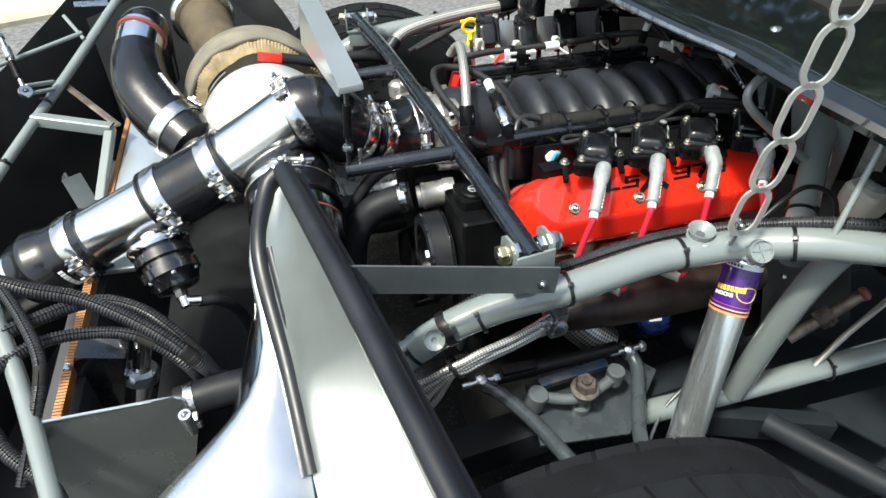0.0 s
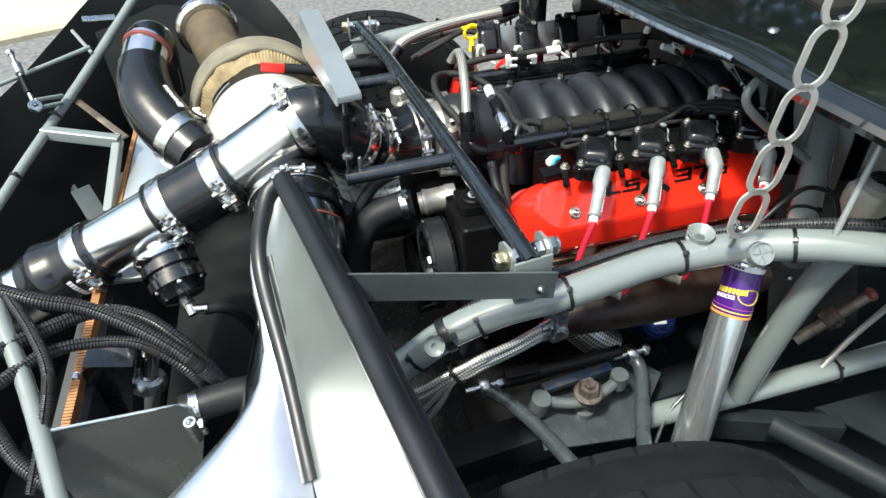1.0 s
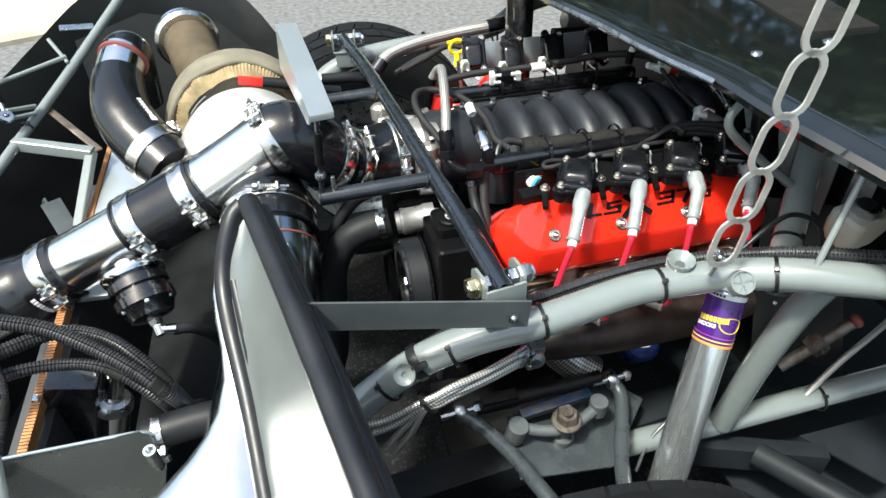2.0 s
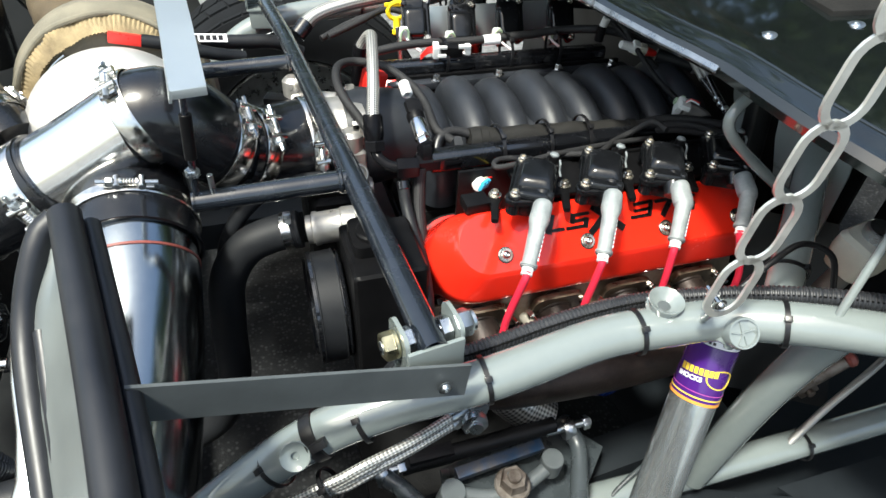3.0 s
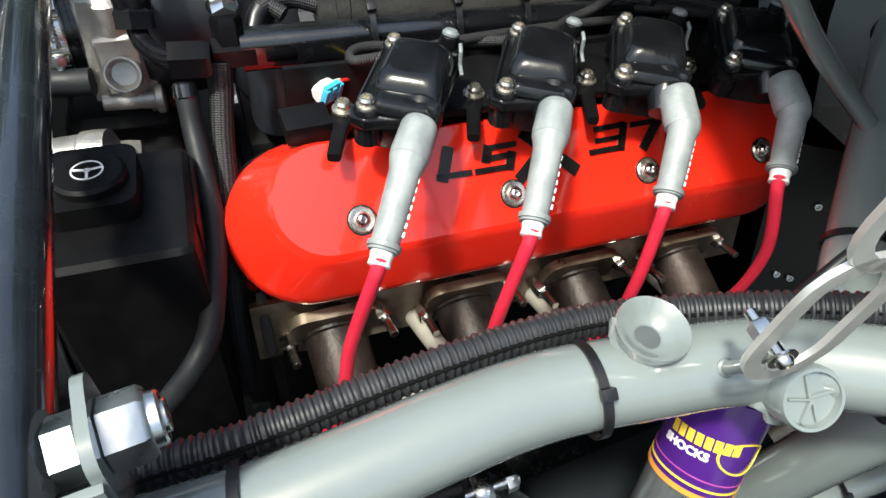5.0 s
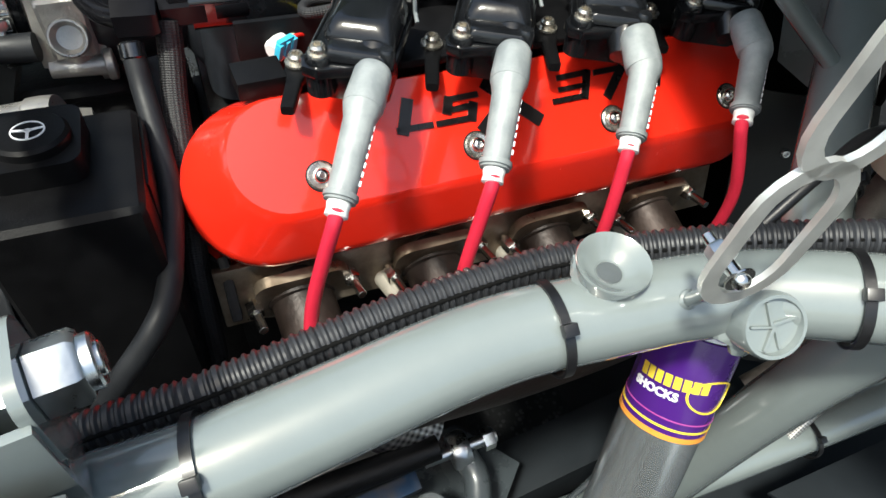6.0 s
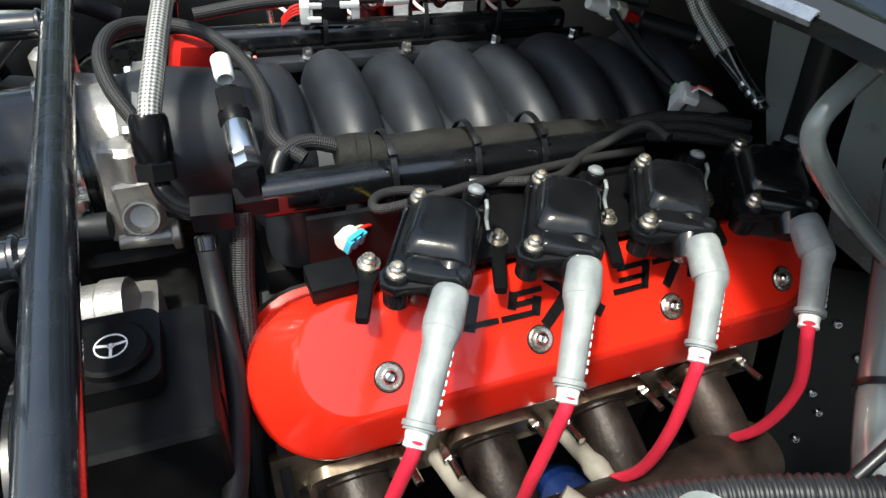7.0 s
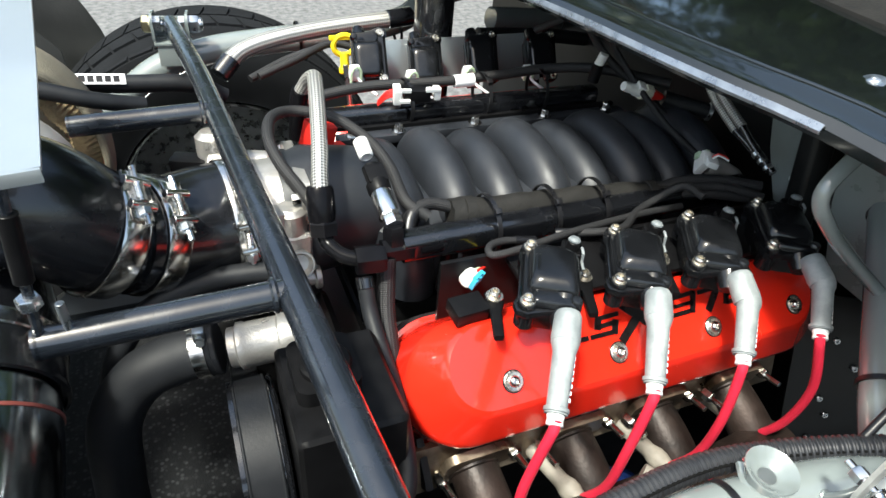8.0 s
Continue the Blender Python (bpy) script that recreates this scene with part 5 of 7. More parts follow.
def charge_pipe():
    """The boost pipe from the front of the car to the throttle."""
    A = [Vector(p) for p in ((-0.40, 0.212, 0.842), (-0.53, 0.21, 0.768), (-0.66, 0.209, 0.712), (-0.78, 0.208, 0.66), (-0.95, 0.204, 0.59))]

    def on(x):
        for a, b in zip(A, A[1:]):
            if b.x - 1e-4 <= x <= a.x + 1e-4:
                return a.lerp(b, (x - a.x) / (b.x - a.x)), b - a
    R = 0.0505
    t = thing("charge_pipe", (-0.65, 0.21, 0.72), "polished aluminium boost pipe", "pipe", "polished pipes")
    part("upper_pipe", sweep([on(-0.405)[0], on(-0.48)[0], on(-0.56)[0]], R, 44, 0.01), SATIN, t)
    part("lower_pipe", sweep([on(-0.60)[0], on(-0.68)[0], on(-0.79)[0]], R, 44, 0.01), SATIN, t)
    part("front_pipe", sweep([on(-0.84)[0], on(-0.90)[0], on(-0.95)[0]], R, 44, 0.01), SATIN, t)
    v = thing("blow_off_valve", (-0.655, 0.15, 0.66), "black blow-off valve on a polished flange", "blow-off valve")
    c, d = on(-0.675)[0], Vector((0.28, -0.72, -0.63)).normalized()
    part("flange_stub", rod(c, c + d * 0.075, 0.026, 28), CHROME, v)
    part("valve_body", lathe([(0, 0.055), (0.037, 0.055), (0.04, 0.059), (0.04, 0.076), (0.0465, 0.078), (0.0465, 0.092), (0.04, 0.095), (0.04, 0.103), (0.0465, 0.105), (0.0465, 0.121), (0.042, 0.124), (0.034, 0.142), (0.014, 0.146), (0, 0.146)], facing(c, d), 32), BLACK_GLOSS, v)
    part("clamp_ring", lathe([(0.040, 0.058), (0.0485, 0.058), (0.0505, 0.062), (0.0505, 0.067), (0.0485, 0.071), (0.040, 0.071)], facing(c, d), 36), CHROME, v)
    for k in range(6):
        part("bolt", hexa(0.004, 0.006, facing(c, d) @ pose(0.041 * math.cos(k * 1.05), 0.041 * math.sin(k * 1.05), 0.121)), ZINC, v)
    e = c + d * 0.146
    part("hose_fitting", join(hexa(0.0115, 0.012, facing(e, d)), rod(e + d * 0.012, e + d * 0.03, 0.0095, 14), rod(e + d * 0.02, e + d * 0.02 + Vector((0.026, 0, -0.004)), 0.0085, 14)), STEEL, v)
    part("signal_hose", sweep([e + d * 0.02 + Vector((0.02, 0, -0.005)), e + d * 0.02 + Vector((0.05, 0.01, -0.02)), e + d * 0.02 + Vector((0.075, 0.03, -0.08)), e + d * 0.02 + Vector((0.08, 0.06, -0.2))], 0.0095, 16), HOSE, v)
    h = thing("silicone_coupler", on(-0.58)[0], "glossy black silicone hose joining two polished pipes", "hose", "silicone hoses")
    part("hose", sweep([on(-0.512)[0], on(-0.58)[0], on(-0.647)[0]], R + 0.005, 44, 0.01), SILICONE, h)
    for x in (-0.514, -0.645):
        q, dd = on(x)
        part("end_lip", lathe([(R + 0.004, -0.003), (R + 0.0068, -0.002), (R + 0.0068, 0.002), (R + 0.004, 0.003)], facing(q, dd), 44), SILICONE, h)
    h2 = thing("silicone_coupler", on(-0.8)[0], "black silicone hump hose with white maker's bars", "hose", "silicone hoses")
    part("hose", sweep([on(x)[0] for x in (-0.757, -0.79, -0.815, -0.83, -0.845, -0.86, -0.878)], [R + 0.005, R + 0.005, R + 0.006, R + 0.010, R + 0.014, R + 0.008, R + 0.004], 44, 0.005), SILICONE, h2)
    cc, dd = on(-0.808)
    mm = facing(cc, dd, (0, -1, 0))
    for k in range(8):
        part("marking_bar", box((0.0012, 0.0042, 0.008), mm @ pose(0, 0, 0, 0, 0, -38 + 6 * k) @ pose(R + 0.0056, 0, 0)), DECAL_W, h2)
    for x, turn in ((-0.535, -92), (-0.626, -98), (-0.781, -100)):
        q, dd = on(x)
        clamp(q, dd, R + 0.0055, 0.026, turn)
    h3 = thing("silicone_elbow", (-0.34, 0.21, 0.81), "glossy black silicone elbow between boost pipe and throttle", "hose", "silicone hoses")
    E = [(-0.405, 0.212, 0.839), (-0.378, 0.21, 0.846), (-0.352, 0.212, 0.831), (-0.325, 0.22, 0.80), (-0.305, 0.228, 0.782)]
    part("hose", sweep(E, R + 0.005, 44, 0.008), SILICONE, h3)
    part("end_lip", lathe([(R + 0.004, -0.003), (R + 0.0066, -0.002), (R + 0.0066, 0.002), (R + 0.004, 0.003)], facing(E[0], Vector(E[1]) - Vector(E[0])), 44), SILICONE, h3)
    clamp(Vector((-0.396, 0.212, 0.842)), Vector((-0.6, 0, -0.28)), R + 0.0057, 0.024, -12)
    inner = thing("clamp_bellows", (-0.30, 0.232, 0.778), "bare pipe bead between two clamps", "pipe joint")
    part("bead", sweep([(-0.328, 0.216, 0.80), (-0.30, 0.231, 0.778), (-0.272, 0.247, 0.763)], R, 40, 0.006), SILICONE, inner)
    h4 = thing("throttle_coupler", (-0.24, 0.262, 0.76), "black silicone hose clamped onto the throttle body", "hose", "silicone hoses")
    part("hose", sweep([(-0.302, 0.229, 0.779), (-0.27, 0.248, 0.762), (-0.232, 0.268, 0.751), (-0.188, 0.28, 0.748)], [R + 0.004, R + 0.006, R + 0.011, R + 0.012], 44, 0.008), SILICONE, h4)
    part("end_lip", lathe([(R + 0.01, -0.003), (R + 0.0135, -0.002), (R + 0.0135, 0.002), (R + 0.01, 0.003)], facing((-0.19, 0.2795, 0.748), (1, 0.2, -0.05)), 44), SILICONE, h4)
    clamp(Vector((-0.317, 0.221, 0.79)), Vector((1, 0.5, -0.8)), R + 0.0057, 0.024, 30)
    clamp(Vector((-0.284, 0.240, 0.769)), Vector((1, 0.6, -0.55)), R + 0.006, 0.024, 42)
    clamp(Vector((-0.2, 0.277, 0.7485)), Vector((1, 0.15, -0.04)), R + 0.0125, 0.019, 75)


def turbo():
    t = thing("turbocharger", (-0.45, 0.4, 0.75), "large turbocharger with a bare cast compressor housing", "turbocharger")
    c, d = Vector((-0.452, 0.36, 0.745)), Vector((0.10, -0.97, 0.12)).normalized()
    m = facing(c, d)
    prof = [(0.0, -0.06), (0.075, -0.06), (0.10, -0.05), (0.118, -0.025), (0.122, 0.0), (0.114, 0.03), (0.095, 0.048), (0.07, 0.055), (0.064, 0.07), (0.06, 0.12), (0.055, 0.12)]
    part("compressor_housing", lathe(prof, m, 56), TURBO, t)
    part("compressor_outlet", sweep([c + Vector((0.03, 0.01, -0.08)), c + Vector((-0.06, 0.01, -0.09)), c + Vector((-0.13, 0.0, -0.03)), c + Vector((-0.165, -0.02, 0.03))], [0.035, 0.04, 0.043, 0.045], 28, 0.01), TURBO, t)
    part("bearing_housing", lathe([(0.06, -0.12), (0.06, -0.05), (0.05, -0.05)], m, 32), CAST, t)
    b = part("heat_blanket", lathe([(0.05, -0.255), (0.10, -0.25), (0.132, -0.22), (0.146, -0.175), (0.147, -0.13), (0.138, -0.098), (0.122, -0.084), (0.07, -0.084)], Matrix.Translation((0, 0, 0.012)) @ m, 56), BLANKET, t, "beige woven heat blanket")
    ribs = lathe([(0.136, -0.10), (0.131, -0.085), (0.119, -0.074), (0.110, -0.07), (0.108, -0.08)], Matrix.Translation((0, 0, 0.012)) @ m, 260)
    axis_p = Matrix.Translation((0, 0, 0.012)) @ m
    inv = axis_p.inverted()
    for v in ribs.verts:
        q = inv @ v.co
        k = 1 + (0.007 if round(math.atan2(q.y, q.x) * 130 / math.pi) % 2 else -0.007) + 0.05 * noise.noise(q * 22) + 0.03 * noise.noise(q * 60)
        v.co = axis_p @ Vector((q.x * k, q.y * k, q.z))
    part("ribbed_collar", ribs, STRAW, b, "straw-coloured ribbed inner layer")
    rope = [Matrix.Translation((0, 0, 0.012)) @ m @ Vector((0.137 * math.cos(a), 0.137 * math.sin(a), -0.09 + 0.006 * math.sin(a * 7))) for a in [k * 2 * math.pi / 70 for k in range(71)]]
    part("blanket_lacing", sweep(rope, 0.005, 10, raw=True), BLANKET, b)
    part("retaining_wire", sweep([m @ Vector((0.114 * math.cos(a), 0.114 * math.sin(a), -0.075)) for a in [0.5 + k * 0.08 for k in range(60)]], 0.0022, 8, raw=True), STEEL, t)
    part("red_tag", box((0.016, 0.046, 0.012), facing(m @ Vector((0.116, -0.03, -0.066)), d, (0, 0, 1)) @ pose(0, 0, 0, 0, 0, -14), 0.003), REDWIRE, t)
    part("tag_lead", sweep([m @ Vector(v) for v in ((0.112, -0.05, -0.064), (0.102, -0.09, -0.062), (0.085, -0.14, -0.06), (0.07, -0.19, -0.07))], 0.0095, 16), RUBBER, t)
    w = thing("downpipe", (-0.53, 0.66, 0.82), "exhaust downpipe wound in brown heat wrap", "pipe")
    pts = [(-0.50, 0.545, 0.78), (-0.525, 0.59, 0.81), (-0.54, 0.63, 0.835), (-0.55, 0.67, 0.85), (-0.558, 0.70, 0.856)]
    part("wrapped_pipe", sweep(pts, 0.05, 36, 0.004, ridge=0.018, pitch=0.028), WRAP, w)
    part("v_band", lathe([(0.05, -0.012), (0.06, -0.012), (0.066, -0.004), (0.066, 0.004), (0.06, 0.012), (0.05, 0.012), (0.05, -0.012)], facing((-0.56, 0.706, 0.858), (-0.25, 0.95, 0.15)), 40), STEEL, w)
    part("tail_stub", lathe([(0.052, 0), (0.055, 0.03), (0.05, 0.03), (0.046, 0)], facing((-0.561, 0.711, 0.859), (-0.25, 0.95, 0.15)), 40), CHROME, w)
    h = thing("silicone_elbow", (-0.67, 0.42, 0.82), "glossy black silicone elbow with white maker's bars", "hose", "silicone hoses")
    e = [(-0.583, 0.322, 0.756), (-0.602, 0.343, 0.770), (-0.620, 0.362, 0.784), (-0.641, 0.39, 0.803), (-0.659, 0.425, 0.825), (-0.667, 0.47, 0.846), (-0.668, 0.51, 0.862)]
    part("hose", sweep(e, [0.049, 0.05, 0.0505, 0.0505, 0.0495, 0.047, 0.0435], 44, 0.008), SILICONE, h)
    for k in range(8):
        p, g = Vector((-0.654, 0.415, 0.82)).lerp(Vector((-0.633, 0.38, 0.796)), k / 7), Vector((0.42, -0.70, -0.50)).normalized()
        w = Vector((0.72, -0.25, 0.62))
        w = (w - g * w.dot(g)).normalized()
        part("marking_bar", box((0.0042 if k < 7 else 0.009, 0.0075 if k < 7 else 0.011, 0.0012), facing(p + w * (0.0500 if k < 5 else 0.0506), w, g)), DECAL_W, h)
    clamp(Vector((-0.613, 0.354, 0.778)), Vector((-0.66, 0.62, 0.46)), 0.0512, 0.024, 62)
    n = thing("intercooler_neck", (-0.66, 0.55, 0.88), "polished pipe neck with a red sealing ring", "pipe", "polished pipes")
    part("neck", sweep([(-0.669, 0.50, 0.858), (-0.664, 0.535, 0.873), (-0.658, 0.565, 0.885)], 0.041, 40, 0.008), CHROME, n)
    part("seal_ring", lathe([(0.041, -0.004), (0.0445, -0.003), (0.0445, 0.003), (0.041, 0.004)], facing((-0.660, 0.553, 0.880), (0.25, 0.9, 0.4)), 40), LENS, n)
    part("cap_hose", sweep([(-0.66, 0.558, 0.882), (-0.656, 0.575, 0.884), (-0.655, 0.592, 0.875), (-0.657, 0.602, 0.85), (-0.665, 0.61, 0.77)], [0.043, 0.043, 0.041, 0.04, 0.04], 36, 0.006), SILICONE, n)
    o = thing("oil_feed_hose", (-0.3, 0.52, 0.79), "black hose with a white printed maker's plate", "hose", "rubber hoses")
    a, b2 = Vector((-0.40, 0.60, 0.785)), Vector((-0.215, 0.615, 0.765))
    part("hose", sweep([(-0.44, 0.56, 0.79), a, a.lerp(b2, 0.5), b2, (-0.17, 0.62, 0.74)], 0.0125, 18), RUBBER, o)
    u = (b2 - a).normalized()
    k = facing(a.lerp(b2, 0.30), u, (0, -0.6, 0.8))
    part("printed_plate", box((0.0012, 0.016, 0.094), k @ pose(0.0126, 0, 0), 0.0003), DECAL_W, o)
    for i in range(8):
        part("printed_bar", box((0.0006, 0.0095, 0.0075), k @ pose(0.0135, 0, -0.036 + 0.0103 * i)), INK, o)


def intake_duct():
    """The wide polished inlet with rubber-edged mouth."""
    d = thing("air_inlet_duct", (-0.42, -0.1, 0.7), "polished aluminium air inlet duct with black rubber edging", "air duct")
    part("inlet_pipe", sweep([(-0.432, 0.20, 0.735), (-0.428, 0.13, 0.72), (-0.43, 0.05, 0.685), (-0.445, -0.04, 0.63), (-0.47, -0.14, 0.575), (-0.50, -0.28, 0.53), (-0.52, -0.42, 0.50)], [0.066, 0.068, 0.069, 0.073, 0.082, 0.098, 0.12], 56, 0.01), PIPE, d)
    part("seal_ring", lathe([(0.0685, -0.0018), (0.0702, -0.0014), (0.0702, 0.0014), (0.0685, 0.0018)], facing((-0.4285, 0.095, 0.7065), (0.0, -0.9, -0.4)), 56), LENS, d)
    top = [Vector(p) for p in ((-0.428, -0.05, 0.893), (-0.386, -0.242, 0.877), (-0.356, -0.397, 0.866), (-0.325, -0.56, 0.855))]
    low = [Vector(p) for p in ((-0.435, -0.047, 0.889), (-0.452, -0.06, 0.874), (-0.472, -0.108, 0.815), (-0.459, -0.229, 0.745), (-0.45, -0.335, 0.685))]
    rows = []
    for k in range(13):
        t = k / 12
        a = curve(top + [Vector((-0.297, -0.71, 0.844))], 0.02)
        b = curve(low + [Vector((-0.443, -0.41, 0.640)), Vector((-0.436, -0.49, 0.590))], 0.02)
        p, q = a[int(t * (len(a) - 1))], b[int(t * (len(b) - 1))]
        rows.append([p.lerp(q, s) + Vector((0.5, 0, -0.86)) * 0.010 * math.sin(math.pi * s) for s in (0, 0.25, 0.5, 0.75, 1)])
    part("mouth_plate", sheet(rows, 0.003), BRUSHED, d, "brushed aluminium plate")
    part("upper_edging", sweep(top, 0.0128, 16, 0.01), TRIM, d)
    part("upper_edging", sweep([p + Vector((0.014, 0.004, -0.016)) for p in top], 0.0085, 14, 0.01), TRIM, d)
    part("lower_edging", sweep(low, 0.0112, 16, 0.006), TRIM, d)
    part("lower_edging", sweep([p + Vector((0.014, 0, 0.008)) for p in low[2:]], 0.0072, 14, 0.008), TRIM, d)
    run = [Vector(p) for p in ((-0.455, -0.03, 0.86), (-0.472, -0.106, 0.812), (-0.459, -0.229, 0.742), (-0.452, -0.335, 0.682), (-0.45, -0.48, 0.60))]
    skin = []
    for s in range(9):
        t = s / 8
        row = []
        for k, p in enumerate(run):
            w = (0.014, 0.016, 0.042, 0.22, 0.46)[k]
            a = t * math.pi * 0.62
            row.append(p + Vector((-w * math.sin(a), 0.0, w * 0.95 * (math.cos(a) - 1) + 0.45 * w * math.sin(a))))
        skin.append(curve(row, 0.03))
    n = min(len(r) for r in skin)
    part("side_skin", sheet([r[:n] for r in skin], 0.003), DUCT, d, "polished flared side")
    # rubber reducer on the duct's inner end, with its band clamp
    r = thing("duct_coupler", (-0.43, 0.14, 0.72), "black silicone coupler with a wide band clamp on the duct", "hose", "silicone hoses")
    part("hose", sweep([(-0.436, 0.235, 0.74), (-0.431, 0.175, 0.732), (-0.4285, 0.115, 0.714)], [0.066, 0.0735, 0.0735], 52, 0.01), SILICONE, r)
    part("end_lip", lathe([(0.072, -0.003), (0.0752, -0.002), (0.0752, 0.002), (0.072, 0.003)], facing((-0.4285, 0.117, 0.7147), (0.0, -0.95, -0.28)), 52), SILICONE, r)
    clamp(Vector((-0.43, 0.155, 0.727)), Vector((0.0, -0.95, -0.25)), 0.074, 0.016, -10)


def cooling():
    r = thing("radiator", (-0.78, 0.2, 0.5), "aluminium radiator core with a copper-coloured edge strip", "radiator")
    u = Vector((0.055, 0.54, 0.13)).normalized()
    c = Vector((-0.785, 0.19, 0.52))
    m = facing(c, u, (0, 0, 1))
    part("core", box((0.28, 0.05, 0.62), m @ pose(-0.06, 0.0, 0), 0.002), FINS, r)
    part("top_tank", box((0.012, 0.075, 0.38), m @ pose(0.102, 0.056, 0.20), 0.003), STRIP, r)
    part("tank_rim", box((0.02, 0.006, 0.38), m @ pose(0.106, 0.096, 0.20), 0.001), STRIP, r)
    part("edge_strip", box((0.02, 0.009, 0.72), m @ pose(0.098, 0.012, 0.05), 0.001), COPPER, r)
    fins = bmesh.new()
    for k in range(60):
        b = box((0.003, 0.013, 0.0035), m @ pose(0.109, 0.012, -0.30 + k * 0.005))
        me = bpy.data.meshes.new("t")
        b.to_mesh(me)
        b.free()
        fins.from_mesh(me)
        bpy.data.meshes.remove(me)
    part("fin_edges", fins, COPPER, r)
    # coolant catch tank, plate, lower hose
    t = thing("catch_tank", (-0.69, -0.01, 0.55), "small black and polished cylindrical tank behind the plate", "tank")
    u = Vector((0.35, 0, 0.93)).normalized()
    o = Vector((-0.722, 0.03, 0.50))
    part("box", box((0.07, 0.06, 0.17), pose(-0.775, 0.035, 0.51, 0, 18, 0), 0.006), BLACK_GLOSS, t)
    part("side_rail", box((0.008, 0.012, 0.17), pose(-0.818, 0.0, 0.512, 0, 18, 0), 0.002), CHROME, t)
    part("polished_sleeve", lathe([(0, -0.12), (0.026, -0.12), (0.026, 0.022), (0.02, 0.03), (0, 0.03)], facing(o, u), 32), CHROME, t)
    part("collar", lathe([(0.026, 0.012), (0.0295, 0.013), (0.0295, 0.022), (0.024, 0.03), (0.014, 0.032)], facing(o, u), 32), ZINC, t)
    part("upper_pipe", lathe([(0, 0.03), (0.0135, 0.03), (0.0135, 0.12), (0.011, 0.124), (0, 0.124)], facing(o, u), 24), CHROME, t)
    p = thing("deflector_plate", (-0.69, -0.15, 0.55), "dull aluminium sheet plate with rounded corners", "plate")
    a, b = Vector((-0.775, -0.15, 0.648)), Vector((-0.618, -0.118, 0.607))
    w = (b - a)
    part("sheet", prism([(0, 0), (0.006, 0.004), (w.length - 0.012, 0.004), (w.length, -0.006), (w.length + 0.02, -0.05), (w.length + 0.0, -0.3), (0.0, -0.3)], 0.003, Matrix.Translation(a) @ Matrix((w.normalized(), (Vector((0.05, 0.12, 0.99)) - w.normalized() * w.normalized().dot(Vector((0.05, 0.12, 0.99)))).normalized(), w.normalized().cross((Vector((0.05, 0.12, 0.99)) - w.normalized() * w.normalized().dot(Vector((0.05, 0.12, 0.99)))).normalized()))).transposed().to_4x4()), DULLAL, p)
    part("folded_lip", sweep([a + Vector((0.002, -0.002, 0.004)), a.lerp(b, 0.5) + Vector((0, -0.002, 0.0045)), b + Vector((-0.01, -0.002, 0.004)), b + Vector((0.003, -0.002, -0.006))], 0.0022, 10), STRIP, p)
    part("pivot_boss", lathe([(0, 0), (0.007, 0), (0.008, 0.05), (0.005, 0.05), (0.004, 0.04), (0, 0.04)], facing((-0.612, -0.15, 0.57), (0.05, -0.2, 1)), 18), ZINC, p)
    h = thing("lower_hose", (-0.58, -0.1, 0.57), "black rubber hose with a worm-drive clamp", "hose", "rubber hoses")
    part("hose", sweep([(-0.635, -0.098, 0.572), (-0.58, -0.092, 0.575), (-0.52, -0.085, 0.57), (-0.46, -0.06, 0.54)], 0.0235, 24, 0.008), RUBBER, h)
    part("clamp_band", lathe([(0.0238, -0.006), (0.0252, -0.006), (0.0252, 0.006), (0.0238, 0.006), (0.0238, -0.006)], facing((-0.615, -0.096, 0.5733), (1, 0.08, 0.05)), 32), STEEL, h)
    part("clamp_screw", join(box((0.012, 0.016, 0.009), pose(-0.613, -0.122, 0.568, 30), 0.002), hexa(0.0045, 0.008, facing((-0.608, -0.128, 0.56), (0.2, -0.3, -0.8)))), ZINC, h)
    looms = [([(-0.85, 0.05, 0.735), (-0.80, 0.03, 0.72), (-0.745, 0.02, 0.70), (-0.69, -0.005, 0.675), (-0.638, -0.035, 0.645), (-0.605, -0.055, 0.612), (-0.59, -0.03, 0.54), (-0.60, 0.05, 0.45)], 0.0102), ([(-0.86, -0.05, 0.70), (-0.80, -0.01, 0.695), (-0.735, 0.03, 0.68), (-0.68, 0.02, 0.665), (-0.635, -0.012, 0.642), (-0.60, -0.04, 0.60), (-0.59, -0.02, 0.52), (-0.60, 0.06, 0.42)], 0.0098),
             ([(-0.84, -0.1, 0.69), (-0.79, -0.04, 0.68), (-0.73, -0.02, 0.665), (-0.67, -0.03, 0.65), (-0.62, -0.05, 0.60), (-0.61, -0.02, 0.50)], 0.0085), ([(-0.835, 0.04, 0.73), (-0.80, -0.02, 0.71), (-0.772, -0.085, 0.69), (-0.775, -0.14, 0.66), (-0.80, -0.2, 0.6)], 0.0075), ([(-0.86, -0.1, 0.64), (-0.82, -0.16, 0.62), (-0.76, -0.22, 0.6), (-0.73, -0.3, 0.6)], 0.0095)]
    for pts, rr in looms:
        l = thing("wiring_loom", pts[0], "black corrugated split-loom tubing", "wiring loom", "wiring looms")
        part("loom", sweep(pts, rr, 14, ridge=0.07, pitch=0.0045), LOOM, l)
        run = curve(pts, 0.01)
        part("slit", sweep([p + Vector((0.2, -0.55, 0.8)).normalized() * rr for p in run], 0.0011, 6, raw=True), SLIT, l)
        k = int(len(run) * 0.56)
        part("tape_band", lathe([(rr * 1.03, -0.013), (rr * 1.09, -0.0125), (rr * 1.09, 0.0125), (rr * 1.03, 0.013)], facing(run[k], run[k + 1] - run[k]), 16), TAPE, l)


